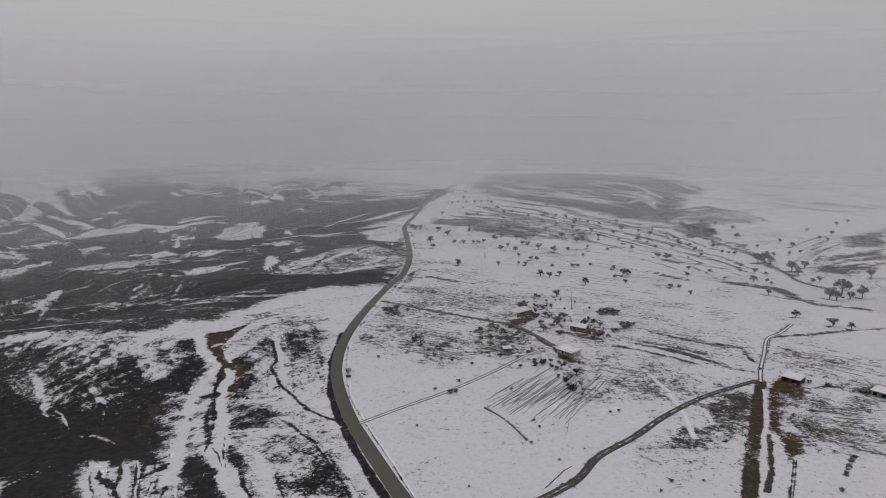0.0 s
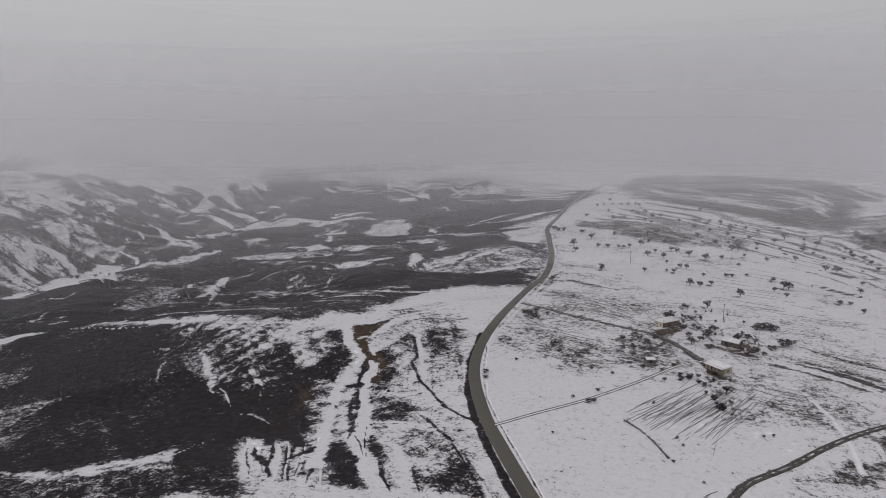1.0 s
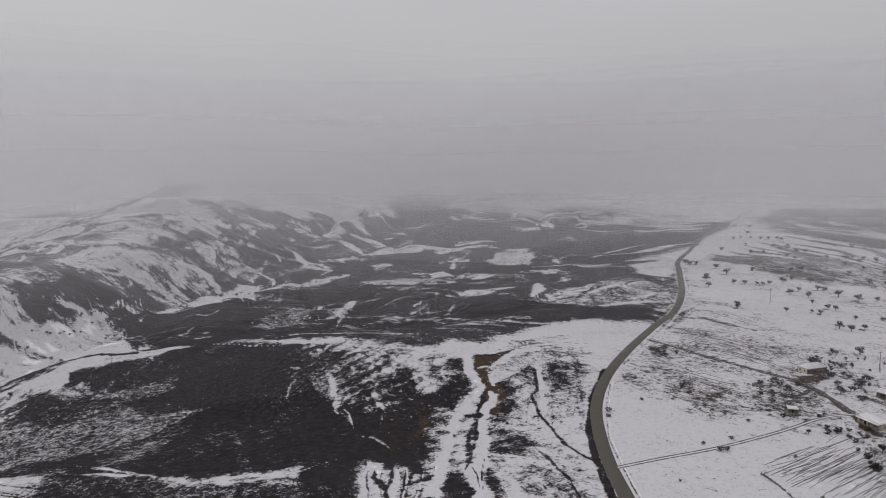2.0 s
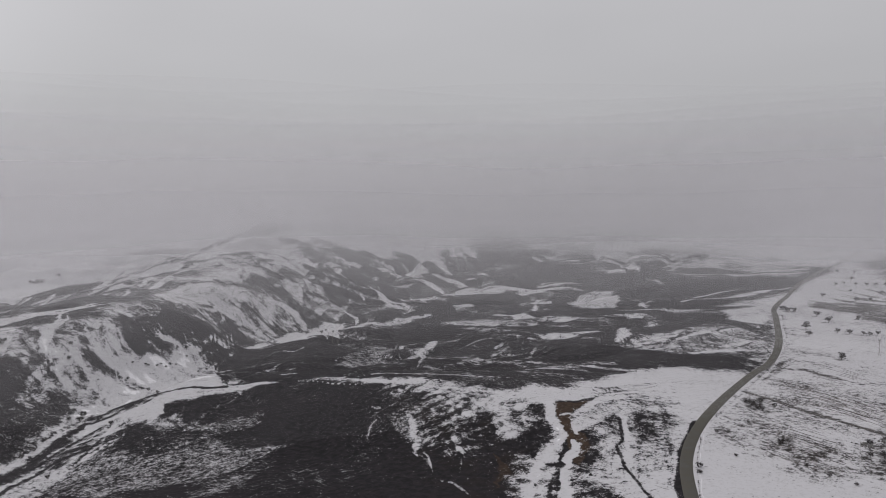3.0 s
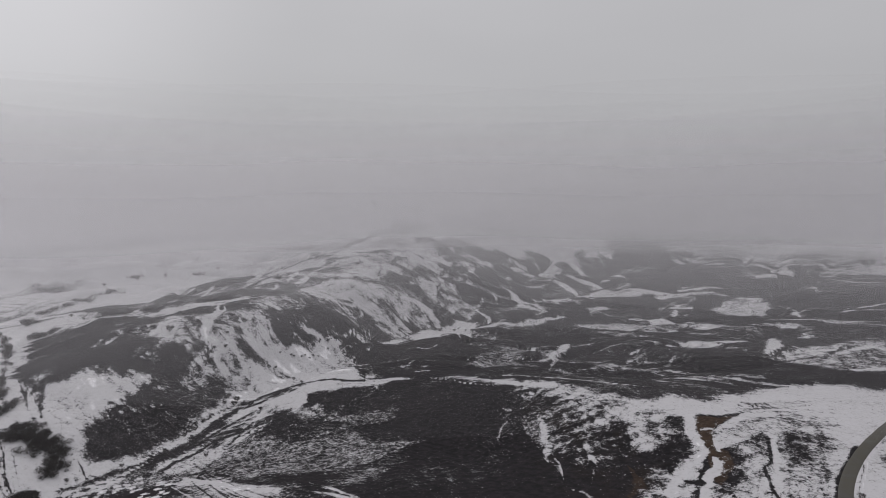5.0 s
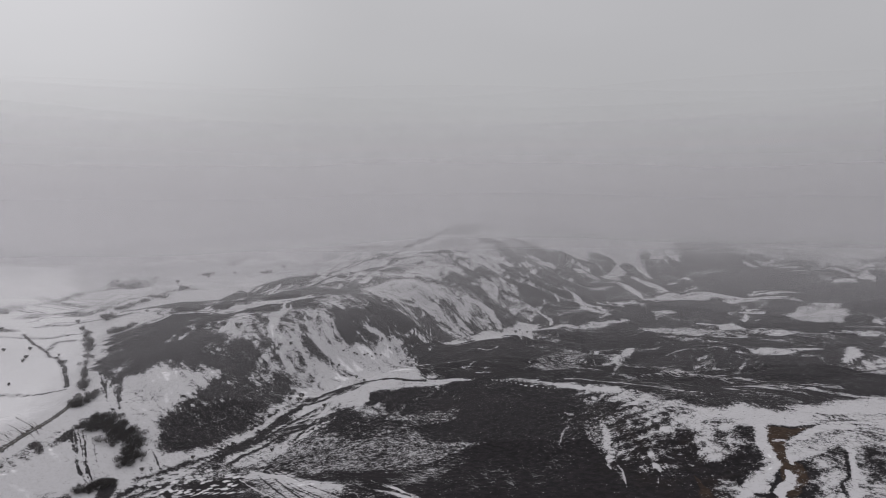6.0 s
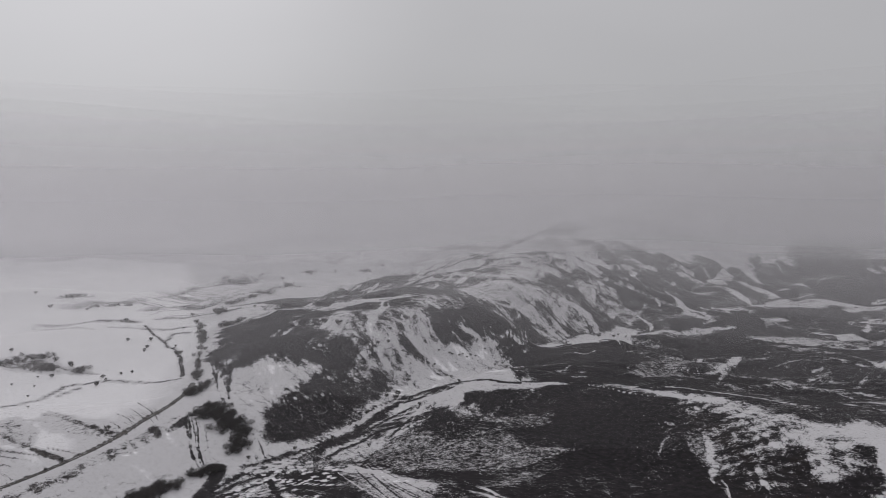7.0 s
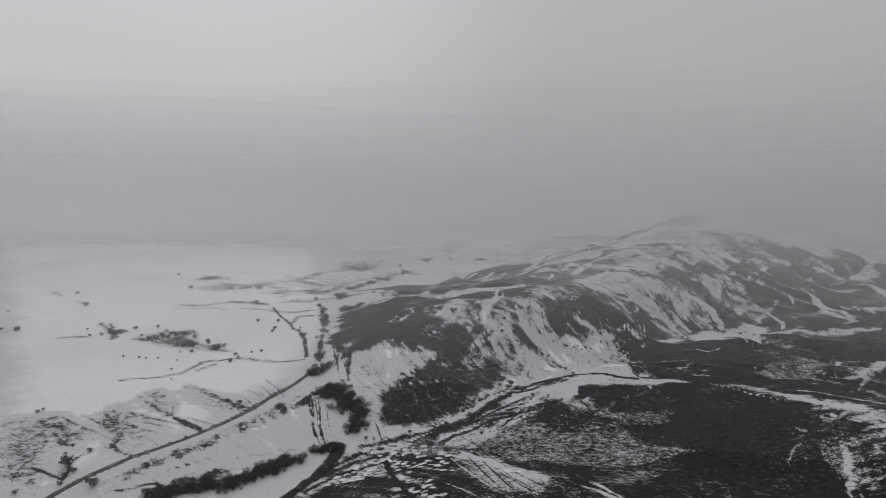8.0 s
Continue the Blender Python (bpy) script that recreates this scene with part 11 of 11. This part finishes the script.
def porch(root, length, depth, tall, posts):
    for k in range(posts):
        bm = bmesh.new(); x = 0.2 + (length - 0.4) * k / (posts - 1)
        box(bm, x - 0.08, -depth + 0.1, -0.6, x + 0.08, -depth + 0.26, tall - 0.04)
        part("porch_post", bm, TIMBER, root)
    bm = bmesh.new(); box(bm, 0, -depth, -0.7, length, -0.02, 0.08)
    part("porch_floor", bm, FIELDSTONE, root)
    q = [(-0.3, -depth - 0.3, tall - 0.12), (length + 0.3, -depth - 0.3, tall - 0.12), (length + 0.3, -0.42, tall + 0.02), (-0.3, -0.42, tall + 0.02)]
    slab_roof("porch_roof", q, 0.08, SHEETING, root)
    snow_bed(root, [(x, y, z + 0.083) for x, y, z in q], 0.2)


home = building("low cream farmhouse with a snow-covered roof and open porch", "farmhouse", (62.5, 358.5), (70.0, 348.8), 5.2, 2.9, PLASTER,
                [("window", 1.2, 2.3), ("door", 3.6, 4.6), ("window", 6.0, 7.1), ("window", 9.2, 10.3)], side=[("window", 1.4, 2.5)], rise=0.5)
porch(home, 12.2, 1.5, 2.75, 6)
hipped = building("cream house with a snowy hipped roof and dark stand-in for a hole", "farmhouse", (48.3, 427.2), (59.0, 436.6), 7.2, 3.0, RUBBLE,
                  [("window", 1.5, 2.6), ("door", 5.2, 6.2), ("window", 8.4, 9.5), ("window", 11.2, 12.3)], rise=2.2, style="hip")
w = wall("wall", 6.4, 2.95, 0.12, [(1.0, 0.95, 2.0, 2.0), (4.2, 0.95, 5.2, 2.0)], PLASTER, hipped, pose(-0.125, 6.8, 0, 0, 0, -90))
# dark panel laid on the roof, standing in for the dark of a hole
bm = bmesh.new()
box(bm, -1.4, -0.9, 0, 1.4, 0.9, 0.05, pose(5.0, 2.6, 4.62, 31.4, 0, 0)); box(bm, -0.9, -0.5, 0.05, 0.8, 0.6, 0.3, pose(5.0, 2.6, 4.62, 31.4, 0, 0))
part("roof_patch", bm, DARKWOOD, hipped, "dark panel laid on the roof in place of a hole")
bm = bmesh.new(); box(bm, 8.2, 3.2, 4.6, 8.9, 3.9, 6.0); box(bm, 8.12, 3.12, 6.0, 8.98, 3.98, 6.12)
part("chimney", bm, RUBBLE, hipped)
barn = building("long low brown stone barn with a snowy roof", "barn", (77.2, 399.4), (85.2, 393.4), 5.5, 2.8, RUBBLE,
                [("gate", 2.0, 4.0), ("window", 6.4, 7.3)], rise=1.5, style="gable")
byre = new("roofless_byre")
byre.matrix_world = pose(85.5, 393.2, float(height(88, 391)) + 0.05, 0, 0, -36.9)
for m, ln, h in ((pose(0, 0, 0), 8.5, 2.3), (pose(8.5, 5.2, 0, 0, 0, 180), 8.5, 1.8), (pose(8.5, 0.4, 0, 0, 0, 90), 4.4, 2.0)):
    wall("wall", ln, h, 0.4, [(3.0, 0, 4.2, 1.9)] if ln > 5 else [], RUBBLE, byre, m)
for k in range(5):
    bm = bmesh.new(); limb(bm, (0.6 + 1.8 * k, -0.2, 2.22), (0.7 + 1.8 * k, 5.4, 1.9), 0.09, 0.07, 6)
    part("rafter", bm, TIMBER, byre)
snow_bed(byre, [(0.3, 0.5, 0.05), (8.0, 0.5, 0.05), (8.0, 4.7, 0.05), (0.3, 4.7, 0.05)], 0.25)
tagged(byre, "roofless brown stone byre with bare rafters", "ruin")
stable = building("broad shed under a smooth snow roof beside a muddy yard", "shed", (164.8, 316.0), (170.2, 309.4), 6.4, 2.1, DARKWOOD,
                  [("gate", 1.0, 3.2), ("gate", 5.0, 7.4)], rise=0.8)
lodge = building("small shed with snowy roof and dark open doorways", "shed", (196.6, 297.2), (202.2, 289.0), 6.0, 2.5, FIELDSTONE,
                 [("gate", 1.0, 2.6), ("gate", 4.6, 6.4)], rise=0.8)
hut = building("tiny stone hut with a snow-capped roof among rubble", "hut", (33.2, 357.2), (37.6, 357.8), 3.4, 2.2, FIELDSTONE,
               [("door", 1.6, 2.5)], rise=0.4, overhang=0.25)
coop = building("little grey hutch beside the farm lane", "hutch", (45.6, 357.6), (47.4, 357.2), 1.6, 1.5, TIMBER, [("gate", 0.5, 1.2)], rise=0.2, overhang=0.15)


# ---- stones: rubble heaps and a dry wall ----
def stone_mesh(seed):
    rng = random.Random(seed)
    bm = bmesh.new()
    v = box(bm, -0.5, -0.5, -0.5, 0.5, 0.5, 0.5)
    bmesh.ops.bevel(bm, geom=bm.edges[:], offset=0.16, segments=1, affect="EDGES")
    for q in bm.verts:
        q.co += Vector((rng.uniform(-0.09, 0.09), rng.uniform(-0.09, 0.09), rng.uniform(-0.09, 0.09)))
    me = bpy.data.meshes.new("stone"); bm.to_mesh(me); bm.free()
    me.materials.append(FIELDSTONE)
    return me


STONES = [stone_mesh(s) for s in range(6)]


def heap(label, name, cx, cy, wide, deep, count, size, rng):
    root = new(name)
    z = float(height(cx, cy))
    root.matrix_world = pose(cx, cy, z)
    for _ in range(count):
        x, y = rng.gauss(0, wide / 3), rng.gauss(0, deep / 3)
        s = size * rng.uniform(0.5, 1.4)
        up = max(0.0, 1 - math.hypot(x / wide, y / deep) * 1.6) * size * 1.2
        o = new("stone", rng.choice(STONES)); o.parent = root
        ground_z = float(height(cx + x, cy + y)) - z
        o.matrix_local = pose(x, y, ground_z + up * rng.uniform(0.2, 0.8) + s * 0.25, rng.uniform(-25, 25), rng.uniform(-25, 25), rng.uniform(0, 360)) @ Matrix.Diagonal((s, s * rng.uniform(0.6, 1), s * 0.7, 1))
    return tagged(root, label, "rubble")


rng = random.Random(12)
heap("dark tumbled stone rubble round a small hut", "stone_heap", 35.0, 354.6, 7.5, 3.5, 46, 0.9, rng)
heap("scattered stones of a fallen pen in snow", "stone_heap", 20.5, 396.0, 7.0, 6.0, 36, 0.9, rng)
heap("scattered stones of a fallen pen in snow", "stone_heap", 31.0, 408.0, 6.0, 6.0, 30, 0.9, rng)
heap("dark rubble bank beside a field", "stone_heap", 196.0, 302.0, 6.0, 3.0, 30, 1.0, rng)
heap("loose stones at the end of a farmhouse", "stone_heap", 71.0, 345.5, 3.0, 2.0, 14, 0.6, rng)


def dry_wall(points, label):
    c = glide(points, 0.75)
    root = new("dry_stone_wall")
    root.matrix_world = pose(c[0][0], c[0][1], float(height(*c[0])))
    r = random.Random(4)
    for k, (x, y) in enumerate(c):
        if r.random() < 0.12:
            continue
        for lift in ((0.2, 0.55) if r.random() < 0.6 else (0.2,)):
            s = r.uniform(0.5, 0.85)
            o = new("stone", r.choice(STONES)); o.parent = root
            o.matrix_local = pose(x - c[0][0] + r.uniform(-0.1, 0.1), y - c[0][1] + r.uniform(-0.1, 0.1), float(height(x, y)) - float(height(*c[0])) + lift, r.uniform(-12, 12), r.uniform(-12, 12), r.uniform(0, 360)) @ Matrix.Diagonal((s, s * 0.8, s * 0.65, 1))
    return tagged(root, label, "wall")


dry_wall(FIELD_WALL, "low broken dry stone wall across a snowy field")


# ---- power poles ----
def power_pole(x, y, tall):
    root = new("power_pole")
    root.matrix_world = pose(x, y, float(height(x, y)), 0, 0, 35)
    bm = bmesh.new(); limb(bm, (0, 0, -0.6), (0, 0, tall), 0.17, 0.11, 8); part("pole", bm, TIMBER, root)
    bm = bmesh.new(); box(bm, -1.0, -0.06, tall - 0.9, 1.0, 0.06, tall - 0.75)
    arm = part("crossarm", bm, TIMBER, root)
    for k in (-0.85, 0.0, 0.85):
        bm = bmesh.new(); limb(bm, (k, 0, tall - 0.75), (k, 0, tall - 0.5), 0.06, 0.04, 6); part("insulator", bm, CERAMIC, arm)
    bm = bmesh.new(); limb(bm, (1.5, 0.2, -0.4), (0.05, 0.02, tall * 0.55), 0.1, 0.08, 6); part("brace", bm, TIMBER, root)
    return tagged(root, "weathered wooden power pole with a crossarm", "pole", "power poles")


for x, y, tall in POLES:
    power_pole(x, y, tall)
